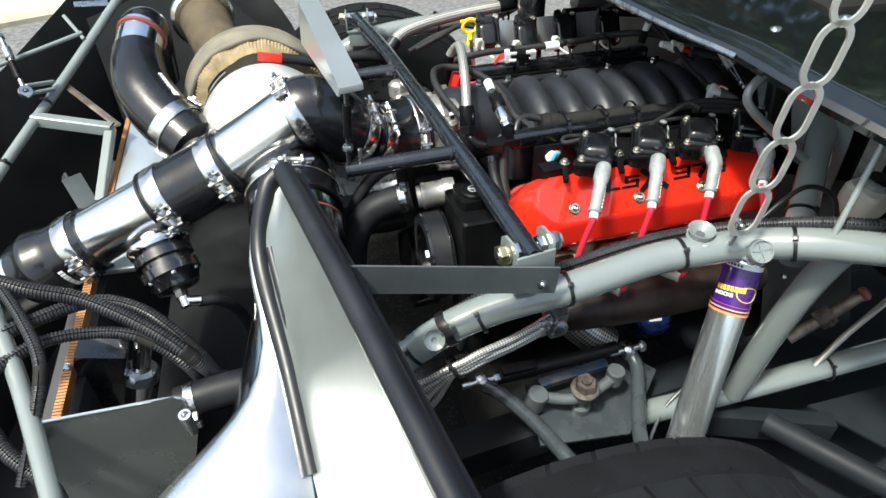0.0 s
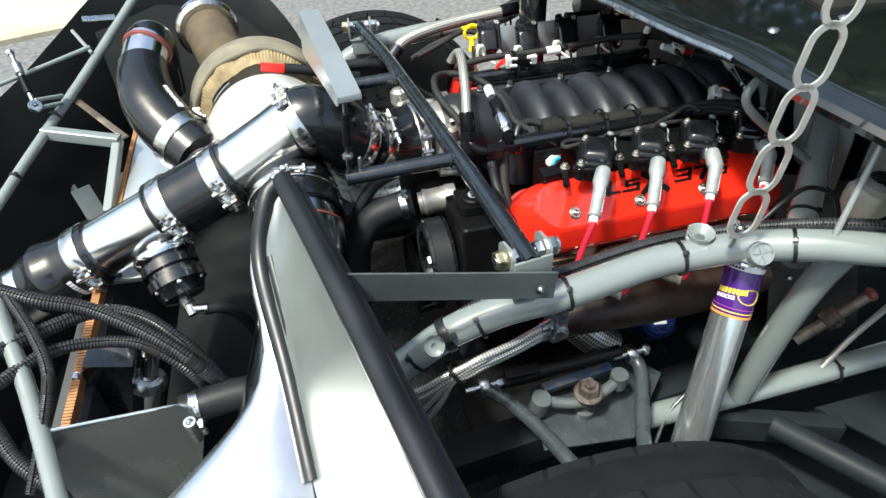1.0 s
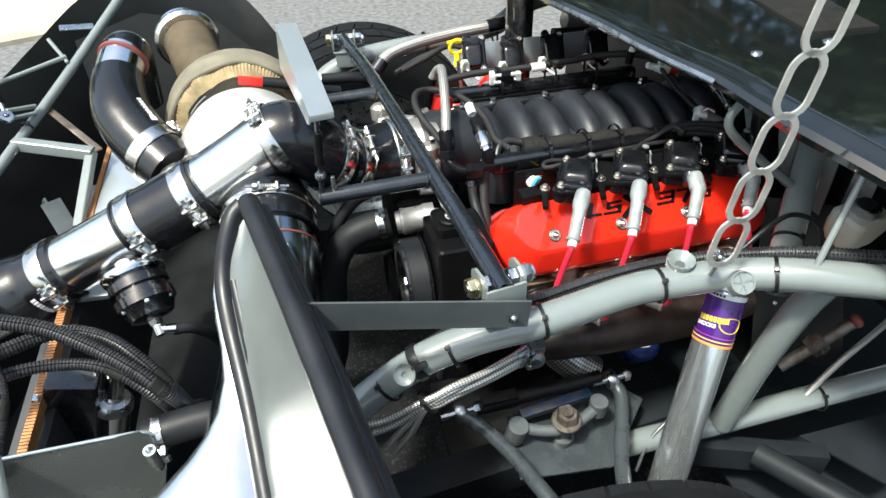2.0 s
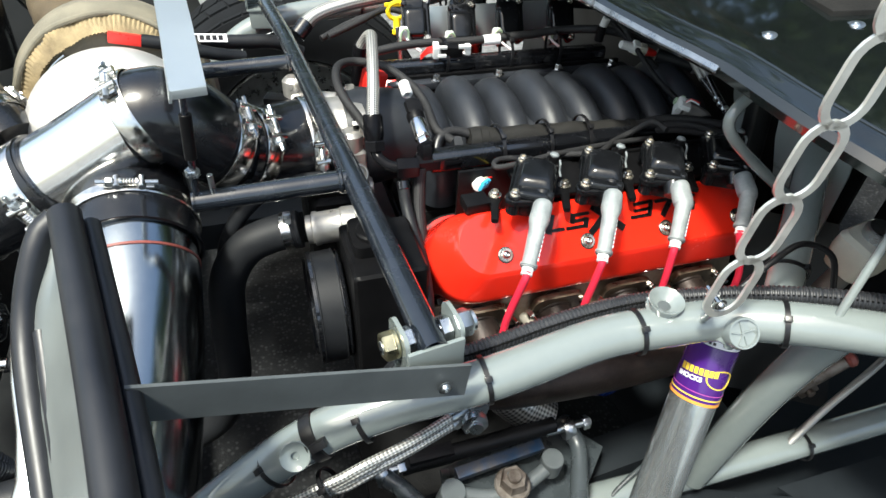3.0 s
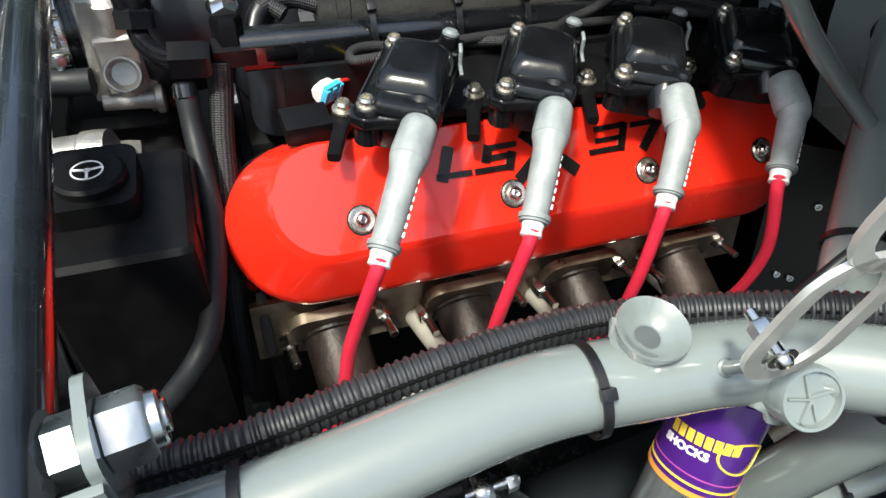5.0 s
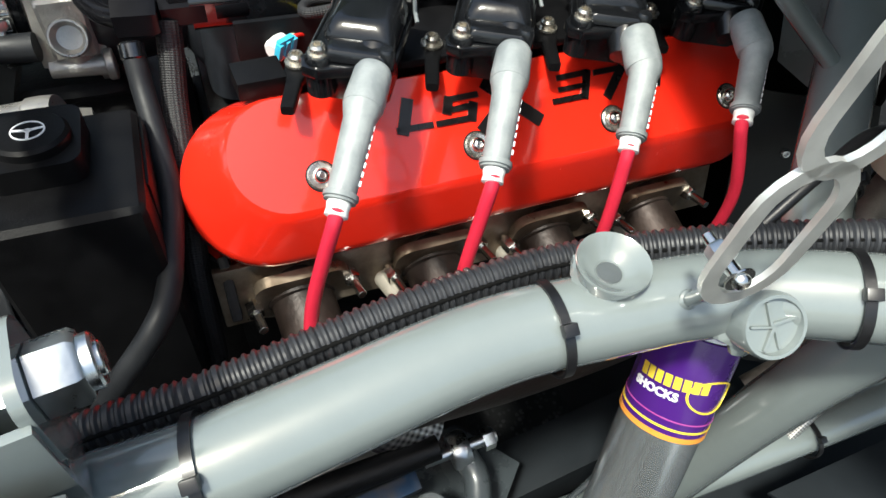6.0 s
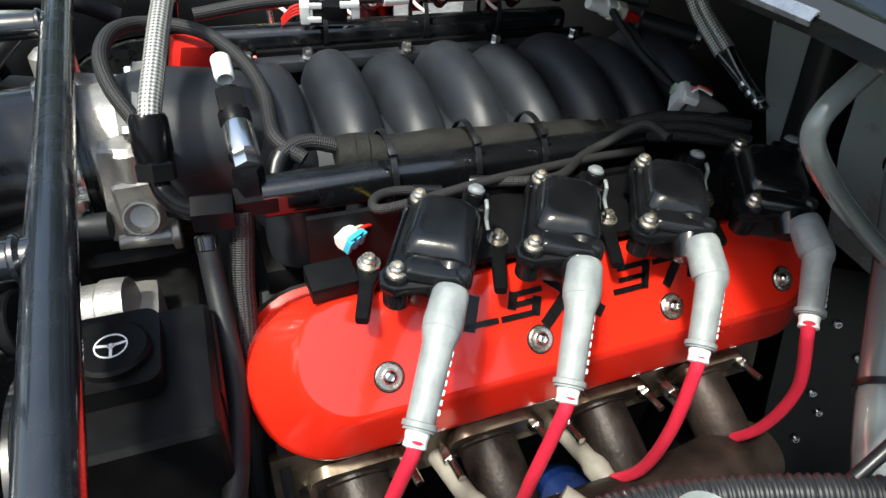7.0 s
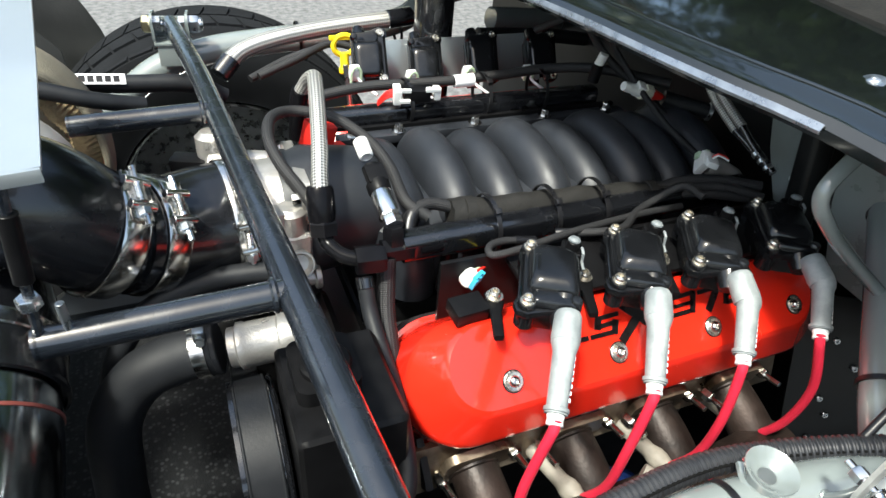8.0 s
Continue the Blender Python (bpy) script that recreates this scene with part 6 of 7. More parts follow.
def front_frame():
    f = thing("front_hoop", (-0.85, 0.3, 0.75), "slim grey painted tube hoop at the nose of the car", "tube frame")
    part("upper_tube", sweep([(-1.02, 0.1, 0.625), (-0.985, 0.25, 0.672), (-0.926, 0.398, 0.724), (-0.889, 0.48, 0.755), (-0.852, 0.58, 0.7835), (-0.803, 0.68, 0.825), (-0.737, 0.80, 0.884), (-0.66, 0.92, 0.955)], 0.0098, 20, 0.01), GREY, f)
    part("lower_tube", sweep([(-0.865, 0.08, 0.735), (-0.845, 0.016, 0.716), (-0.80, -0.099, 0.668), (-0.75, -0.239, 0.632), (-0.72, -0.33, 0.61)], 0.0115, 20, 0.01), GREY, f)
    part("stay", rod((-1.10, 0.532, 0.808), (-0.802, 0.70, 0.852), 0.0046, 12), GREY, f)
    part("stay", rod((-0.836, 0.742, 0.877), (-0.80, 0.69, 0.842), 0.0042, 12), GREY, f)
    part("stay_plate", box((0.066, 0.022, 0.003), pose(-0.788, 0.788, 0.884, 12, 6, 14), 0.001), ZINC, f)
    for p, q, w in (((-0.885, 0.505, 0.762), (-0.748, 0.47, 0.737), 0.011), ((-0.752, 0.475, 0.738), (-0.772, 0.33, 0.665), 0.0085)):
        p, q = Vector(p), Vector(q)
        part("square_bar", loft([(h, rounded(w, w, 0.003)) for h in (0, (q - p).length)], facing(p, q - p)), GREY, f)
    part("angle_bar", box((0.004, 0.045, 0.2), pose(-0.815, 0.37, 0.60, -35, 0, 32), 0.001), GREY_DULL, f)
    part("angle_bar", box((0.035, 0.004, 0.2), pose(-0.797, 0.352, 0.605, -35, 0, 32), 0.001), GREY_DULL, f)
    for k in (0.405, 0.545):
        tie((-0.926 + (k - 0.398) * 0.40, k, 0.724 + (k - 0.398) * 0.345), (0.42, 0.9, 0.34), 0.0104)
    # pin and fork that hold the nose on
    q = thing("quick_release_pin", (-0.885, 0.525, 0.806), "plated quick-release pin and fork on the nose hoop", "pin", "quick-release pins")
    a, b = Vector((-0.925, 0.63, 0.883)), Vector((-0.885, 0.525, 0.808))
    pin = part("pin", rod(a, b, 0.0042, 12), ZINC, q)
    part("barrel", join(rod(a.lerp(b, 0.22), a.lerp(b, 0.42), 0.0085, 14, bevel=0.002), hexa(0.0075, 0.008, facing(a, b - a))), ZINC, pin)
    part("grip", rod(a.lerp(b, 0.46), a.lerp(b, 0.78), 0.0066, 14, bevel=0.002), BLACK_PLASTIC, pin)
    part("eye", lathe([(0.005, -0.005), (0.0115, -0.005), (0.0125, 0.0), (0.0115, 0.005), (0.005, 0.005), (0.005, -0.005)], facing(b, (0.5, -0.5, 0.7)), 20), ZINC, q)
    for z in (0.0, -0.012):
        part("fork_leg", rod(b + Vector((0.002, 0.008 + z * 0.9, 0.008 + z)), Vector((-0.85, 0.577 + z, 0.802 + z * 0.8)), 0.0042, 12), GREY, q)
    s = thing("support_strap", (-0.79, 0.54, 0.76), "thin bronze-coloured steel stay", "stay")
    p, e = Vector((-0.842, 0.606, 0.782)), Vector((-0.738, 0.476, 0.741))
    part("strap", loft([(h, rounded(0.0022, 0.007, 0.0015)) for h in (0, (e - p).length)], facing(p, e - p)), BRONZE, s)


def nose():
    """The black moulded nose that rings the front of the bay."""
    n = thing("nose_shell", (-1.0, 0.6, 0.6), "matt black fibreglass nose shell of the car", "car body")
    rim = [(-1.02, -0.75, 0.60), (-1.16, -0.4, 0.64), (-1.20, 0.1, 0.68), (-1.14, 0.52, 0.735), (-1.032, 0.744, 0.755), (-0.94, 0.95, 0.81), (-0.856, 1.149, 0.86), (-0.72, 1.30, 0.89), (-0.56, 1.34, 0.86), (-0.45, 1.30, 0.77), (-0.37, 1.22, 0.66), (-0.34, 1.16, 0.56)]
    a = curve(rim, 0.05)
    mid = [Vector((p.x * 0.93 + 0.0, p.y * 0.93 + 0.02, p.z - 0.16)) for p in a]
    low = [Vector((p.x * 0.9, p.y * 0.9 + 0.03, 0.22)) for p in a]
    lip = [Vector((p.x * 1.02, p.y * 1.02, p.z - 0.03)) for p in a]
    part("shell", sheet([lip, a, mid, low], 0.004), FIBRE, n)
    part("floor_pan", box((0.62, 1.5, 0.004), pose(-0.85, 0.3, 0.21, 0, 4, 0)), FIBRE, n)
    part("inner_panel", sheet([[(-0.86, 0.98, 0.80), (-0.70, 1.02, 0.84), (-0.52, 1.02, 0.80), (-0.42, 0.98, 0.70)], [(-0.84, 0.90, 0.5), (-0.68, 0.92, 0.5), (-0.5, 0.92, 0.5), (-0.40, 0.90, 0.45)]], 0.004), FIBRE, n)


def wheel(flip):
    f = mirror if flip else (lambda p: p)
    s = 1 if flip else -1
    c = f((-0.165, -0.515, 0.362))
    w = thing("tyre_and_rim", c, "worn black treaded tyre on a steel rim", "wheel", "front wheels")
    R, half = 0.362, 0.125
    prof = [(0.222, -half * 0.92), (0.28, -half * 1.03), (0.322, -half * 1.0), (0.347, -half * 0.9), (0.357, -half * 0.74)]
    body = prof + [(R, 0)] + [(r, -h) for r, h in prof[::-1]]
    m = facing(c, (0, s, 0))
    t = part("casing", lathe(body, m, 96), TYRE, w)
    N = 44
    for row, (h0, h1, rr) in enumerate(((-0.11, -0.064, 0.359), (-0.056, -0.006, 0.3645), (0.006, 0.056, 0.3645), (0.064, 0.11, 0.359))):
        sk = 0.035 if row in (0, 2) else -0.035
        blk = bmesh.new()
        vs = []
        for rad in (rr - 0.006, rr):
            for aa, hh, ss in ((0, h0, 0), (2 * math.pi / N * 0.9, h0, 0), (2 * math.pi / N * 0.9, h1, 1), (0, h1, 1)):
                q = rad - (0.006 if abs(hh) > 0.1 else 0)
                vs.append(blk.verts.new((q * math.cos(aa + sk * ss), q * math.sin(aa + sk * ss), hh)))
        for fc in ((4, 5, 6, 7), (0, 1, 5, 4), (1, 2, 6, 5), (2, 3, 7, 6), (3, 0, 4, 7)):
            blk.faces.new([vs[i] for i in fc])
        me = bpy.data.meshes.new("tread_block")
        blk.to_mesh(me)
        blk.free()
        me.materials.append(TYRE)
        for k in range(N):
            o = new("tread_block", me)
            o.parent = t
            o.matrix_local = m.to_3x3().to_4x4() @ pose(0, 0, 0, 0, 0, 360 / N * (k + (row % 2) * 0.5))
    part("rim", lathe([(0, -0.03), (0.05, -0.03), (0.06, -0.01), (0.197, -0.04), (0.212, -half * 0.9), (0.217, -half), (0.217, half), (0.19, half * 0.9), (0.17, 0.02), (0, 0.02)], m, 48), ZINC, w)


def suspension():
    s = thing("shock_absorber", (0.15, -0.215, 0.58), "zinc-bodied shock absorber with a purple maker's decal", "shock absorber", "shock absorbers")
    a, b = Vector((0.196, -0.166, 0.714)), Vector((0.085, -0.284, 0.40))
    u = (b - a).normalized()
    R = 0.0265
    part("body_tube", rod(a + u * 0.03, b, R, 40, bevel=0.002), SHOCKZ, s)
    part("end_cap", lathe([(0, 0), (R - 0.004, 0), (R, 0.004), (R, 0.012), (0, 0.012)], facing(a + u * 0.001, u), 40), CHROME, s)
    m = facing(a + u * 0.021, u, (0.25, -1, 0.2))
    dec = part("decal", lathe([(R + 0.0004, 0), (R + 0.0009, 0.0005), (R + 0.0009, 0.0655), (R + 0.0004, 0.066)], m, 48), PURPLE, s, "purple decal band")
    for h, w, mt in ((0.0655, 0.0035, DECAL_O), (0.0605, 0.0014, DECAL_Y), (0.055, 0.0008, DECAL_P)):
        part("decal_line", lathe([(R + 0.0011, h), (R + 0.0014, h), (R + 0.0014, h + w), (R + 0.0011, h + w)], m, 48), mt, dec)

    def wrapped(bm, at, up):
        # bends flat marks round the tube: x runs round it, y runs up its length
        for v in bm.verts:
            ang = at - v.co.x / R
            rr = R + 0.0011 + v.co.z
            v.co = Vector((rr * math.cos(ang), rr * math.sin(ang), up - v.co.y))
        bm.transform(m)
        return bm

    def flat_text(body, size):
        t = bpy.data.curves.new("word", "FONT")
        t.body, t.size, t.extrude, t.offset = body, size, 0.0003, 0.00028
        o = new("word", t)
        bpy.context.view_layer.update()
        me = bpy.data.meshes.new_from_object(o.evaluated_get(bpy.context.evaluated_depsgraph_get()))
        bpy.data.objects.remove(o)
        bm = bmesh.new()
        bm.from_mesh(me)
        bmesh.ops.subdivide_edges(bm, edges=[e for e in bm.edges if e.calc_length() > 0.003], cuts=1)
        bm.transform(Matrix.Rotation(radians(5), 4, "Z"))
        return bm
    part("word", wrapped(flat_text("SHOCKS", 0.0074), 2.09, 0.0446), DECAL_W, dec)
    for k in range(8):
        bar = box((0.0041, 0.0078, 0.0006), Matrix.Rotation(radians(5), 4, "Z") @ pose(0.0035 + 0.0053 * k, 0, 0) @ Matrix.Shear("XY", 4, (0.3, 0)), 0)
        bmesh.ops.subdivide_edges(bar, edges=bar.edges[:], cuts=1)
        part("yellow_bar", wrapped(bar, 2.09, 0.0328), DECAL_Y, dec, "slanted yellow block")
    ring = lathe([(0.0155, 0), (0.017, 0), (0.017, 0.0006), (0.0155, 0.0006), (0.0155, 0)], Matrix(), 40)
    ring.transform(Matrix.Diagonal((1, 0.68, 1, 1)))
    part("swoosh", wrapped(ring, 0.28, 0.035), DECAL_Y, dec)
    part("paper_band", lathe([(R + 0.0003, -0.008), (R + 0.0006, -0.0078), (R + 0.0006, -0.0008), (R + 0.0003, -0.0005)], m, 48), DECAL_W, s, "white paper band")
    for k in range(5):
        bar = box((0.0030, 0.0034, 0.0003), pose(0.0045 * k, 0, 0), 0)
        part("printed_bar", wrapped(bar, 1.75, -0.0042), INK, s)
    # control arm, its pivot pieces and links
    t = thing("steering_link", (0.0, -0.14, 0.47), "grey tie rods with plated rod ends beside the frame", "steering linkage")
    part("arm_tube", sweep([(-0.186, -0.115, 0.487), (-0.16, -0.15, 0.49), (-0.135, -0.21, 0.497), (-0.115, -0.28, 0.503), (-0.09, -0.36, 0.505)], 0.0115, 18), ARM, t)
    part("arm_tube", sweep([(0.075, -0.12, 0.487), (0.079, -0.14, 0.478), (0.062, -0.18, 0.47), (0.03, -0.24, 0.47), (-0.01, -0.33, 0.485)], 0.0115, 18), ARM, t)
    for p in ((-0.186, -0.112, 0.487), (0.072, -0.115, 0.49)):
        j = part("rod_end", lathe([(0.006, -0.008), (0.0145, -0.008), (0.0165, -0.004), (0.0165, 0.004), (0.0145, 0.008), (0.006, 0.008), (0.006, -0.008)], facing(p, (1, 0, 0.1)), 24), ZINC, t)
        part("pivot_bolt", join(rod(shift(p, -0.032, 0, 0), shift(p, 0.034, 0, 0.004), 0.0055, 12), hexa(0.0095, 0.01, facing(shift(p, 0.022, 0, 0.002), (1, 0, 0.1)))), ZINC, j)
    part("cross_shaft", join(rod((-0.16, -0.11, 0.487), (0.055, -0.108, 0.495), 0.0115, 16), box((0.06, 0.02, 0.025), pose(-0.12, -0.108, 0.49), 0.003)), BLOCK, t)
    part("blue_bar", box((0.125, 0.016, 0.014), pose(-0.03, -0.128, 0.476, 10, -2, 4), 0.003), BLUE, t, "scuffed blue anodised bar")
    bl = thing("ball_joint", (-0.036, -0.179, 0.5), "rusty castle nut on the ball joint stud", "ball joint")
    part("stud", join(rod((-0.03, -0.165, 0.43), (-0.034, -0.175, 0.515), 0.0095, 16), rod((-0.03, -0.165, 0.42), (-0.031, -0.168, 0.45), 0.017, 20)), GREY_DULL, bl)
    part("nut", join(hexa(0.0175, 0.018, facing((-0.033, -0.174, 0.497), (-0.03, -0.1, 1))), rod((-0.033, -0.174, 0.492), (-0.033, -0.1745, 0.498), 0.023, 24), rod((-0.034, -0.176, 0.513), (-0.034, -0.177, 0.521), 0.0085, 14)), RUST, bl)
    part("yoke", join(rod((-0.11, -0.155, 0.455), (-0.105, -0.16, 0.49), 0.0165, 20), rod((0.03, -0.155, 0.47), (0.03, -0.157, 0.50), 0.0145, 20), sweep([(-0.10, -0.158, 0.478), (-0.06, -0.17, 0.472), (-0.02, -0.172, 0.474), (0.03, -0.157, 0.485)], 0.009, 14)), GREY_DULL, bl)
    for pts in (
            [(-0.118, -0.165, 0.657), (-0.17, -0.185, 0.66), (-0.218, -0.197, 0.659), (-0.241, -0.2, 0.652), (-0.266, -0.2, 0.643), (-0.305, -0.197, 0.623), (-0.336, -0.193, 0.615)],
            [(-0.116, -0.165, 0.644), (-0.169, -0.185, 0.647), (-0.218, -0.197, 0.646), (-0.241, -0.2, 0.64), (-0.262, -0.2, 0.636), (-0.298, -0.197, 0.609), (-0.328, -0.193, 0.596)],
            [(-0.108, -0.153, 0.638), (-0.162, -0.173, 0.641), (-0.215, -0.197, 0.654), (-0.239, -0.2, 0.647), (-0.26, -0.2, 0.633), (-0.29, -0.197, 0.594), (-0.311, -0.193, 0.561)],
            [(-0.107, -0.153, 0.624), (-0.161, -0.173, 0.628), (-0.215, -0.197, 0.641), (-0.238, -0.2, 0.634), (-0.258, -0.2, 0.63), (-0.278, -0.197, 0.584), (-0.306, -0.193, 0.541)],
    ):
        h = thing("braided_brake_hose", pts[0], "steel-braided hose tied to the frame tube", "hose", "braided hoses")
        part("hose", sweep(pts, 0.0050, 16), COARSEBRAID, h)
        u = (Vector(pts[0]) - Vector(pts[1])).normalized()
        part("crimped_end", rod(Vector(pts[0]) - u * 0.004, Vector(pts[0]) + u * 0.018, 0.0066, 16), ZINC, h)
    b = thing("hose_manifold_block", (-0.095, -0.155, 0.64), "grey brake fitting block under the frame tube", "fitting block")
    part("block", box((0.022, 0.030, 0.042), pose(-0.092, -0.153, 0.643, 0, 10, 12), 0.004), GREY_DULL, b)
    part("banjo", lathe([(0, 0), (0.0125, 0), (0.0135, 0.003), (0.0135, 0.010), (0.008, 0.012), (0.008, 0.016), (0, 0.016)], facing((-0.094, -0.168, 0.650), (-0.2, -1, 0.1)), 24), ZINC, b)
    part("stay", box((0.012, 0.03, 0.06), pose(-0.083, -0.15, 0.685, 10, 0, 0), 0.003), GREY_DULL, b)
    tie((-0.253, -0.2, 0.645), (1, 0, 0.75), 0.0165)
    w = thing("brake_line", (0.133, -0.177, 0.401), "thin grey brake line", "brake line", "brake lines")
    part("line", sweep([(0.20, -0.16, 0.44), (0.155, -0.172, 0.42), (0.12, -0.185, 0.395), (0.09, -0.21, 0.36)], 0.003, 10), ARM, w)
    w = thing("braided_brake_hose", (0.5, -0.19, 0.47), "thin braided brake line tied to the lower rail", "hose", "braided hoses")
    part("hose", sweep([(0.40, -0.195, 0.43), (0.46, -0.18, 0.48), (0.55, -0.16, 0.53), (0.68, -0.12, 0.58), (0.95, -0.06, 0.68)], 0.0055, 12), STEELBRAID, w)
    f = thing("oil_filter", (0.22, 0.02, 0.43), "blue canister oil filter below the manifold", "oil filter")
    part("canister", lathe([(0, 0), (0.03, 0), (0.036, 0.006), (0.036, 0.06), (0.034, 0.07), (0, 0.07)], facing((0.205, 0.0, 0.425), (0.1, 0.6, -0.8)), 32), FILTER, f)
    part("label_patch", box((0.02, 0.025, 0.001), facing((0.205, 0.0, 0.425), (-0.1, -0.6, 0.8)) @ pose(0, 0, 0.001)), DECAL_W, f)


def chain():
    c = thing("lift_chain", (0.118, -0.22, 0.9), "flat bright steel chain strap hanging taut above the tube", "chain")
    a, top = Vector((0.1175, -0.2165, 0.803)), Vector((0.160, -0.234, 1.26))
    u = (top - a).normalized()
    pitch, half = 0.0665, 0.0175
    ax = Vector((0.9, -0.1, 0)).normalized()
    ax = (ax - u * ax.dot(u)).normalized()
    for k in range(7):
        p = a + u * pitch * k
        pts = []
        L, r = pitch * 1.02, half
        n = 10
        for i in range(n + 1):
            th = math.pi * i / n
            pts.append((r * math.cos(th), L - r * 1.15 + r * 1.15 * math.sin(th)))
        for i in range(n + 1):
            th = math.pi + math.pi * i / n
            pts.append((r * math.cos(th), r * 1.15 + r * 1.15 * math.sin(th)))
        bm = bmesh.new()
        ring = []
        t = 0.0036
        nrm = ax.cross(u).normalized()
        for i, (x, y) in enumerate(pts):
            x1, y1 = pts[(i + 1) % len(pts)]
            x0, y0 = pts[i - 1]
            d = Vector((x1 - x0, y1 - y0)).normalized()
            o = Vector((d.y, -d.x))
            ring.append([bm.verts.new(p + ax * (x + o.x * s) + u * (y + o.y * s) + nrm * w) for s, w in ((-t, -0.0014), (t, -0.0014), (t, 0.0014), (-t, 0.0014))])
        for i in range(len(ring)):
            r0, r1 = ring[i], ring[(i + 1) % len(ring)]
            for j in range(4):
                bm.faces.new((r0[j], r0[(j + 1) % 4], r1[(j + 1) % 4], r1[j]))
        part("link", bm, CHAINZ, c)
    nrm = ax.cross(u).normalized()
    k = a + u * 0.014 - ax * 0.004
    bolt = part("mount_bolt", rod(k - nrm * 0.021, k + nrm * 0.004, 0.0027, 14), STEEL, c)
    part("bolt_head", dome(0.0040, 0.0042, facing(k + nrm * 0.002, nrm)), STEEL, bolt)
    part("nut", hexa(0.0054, 0.0075, facing(k - nrm * 0.0075, -nrm)), ZINC, bolt)
    foot = Vector((0.1305, -0.1945, 0.768))
    part("mount_tab", join(sweep([foot, foot.lerp(k, 0.35) + Vector((0, -0.002, 0.003)), k - nrm * 0.003], 0.0036, 12), rod(foot + Vector((0, 0.006, -0.005)), foot + Vector((0, -0.002, 0.002)), 0.0055, 14, bevel=0.002)), GREY, c)


def loom_on_tube():
    l = thing("wiring_loom", (0, -0.15, 0.77), "black corrugated split-loom tubing tied along the grey tube", "wiring loom", "wiring looms")
    pts = [(-0.24, -0.146, 0.69), (-0.19, -0.147, 0.716), (-0.14, -0.148, 0.731), (-0.09, -0.148, 0.736), (0.0, -0.140, 0.744), (0.075, -0.138, 0.749), (0.13, -0.15, 0.757), (0.19, -0.178, 0.774), (0.25, -0.214, 0.79), (0.33, -0.262, 0.80), (0.45, -0.315, 0.80)]
    part("loom", sweep(pts, 0.0092, 18, ridge=0.07, pitch=0.0046), LOOM, l)
    part("seam", sweep([(x, y - 0.0072, z + 0.0058) for x, y, z in pts], 0.0012, 8, 0.01), SLIT, l)
    l2 = thing("cable_loop", (0.3, -0.2, 0.78), "thin black cable looping up from the tube", "cable")
    part("cable", sweep([(0.19, -0.172, 0.778), (0.225, -0.165, 0.80), (0.27, -0.155, 0.808), (0.31, -0.165, 0.79), (0.32, -0.18, 0.75)], 0.0035, 12), TIE, l2)
    r = thing("hood_rod", (0.24, -0.245, 0.8), "slim grey rod standing on the tube", "rod")
    part("rod", rod((0.238, -0.245, 0.793), (0.285, -0.218, 0.935), 0.0042, 14), GREY, r)


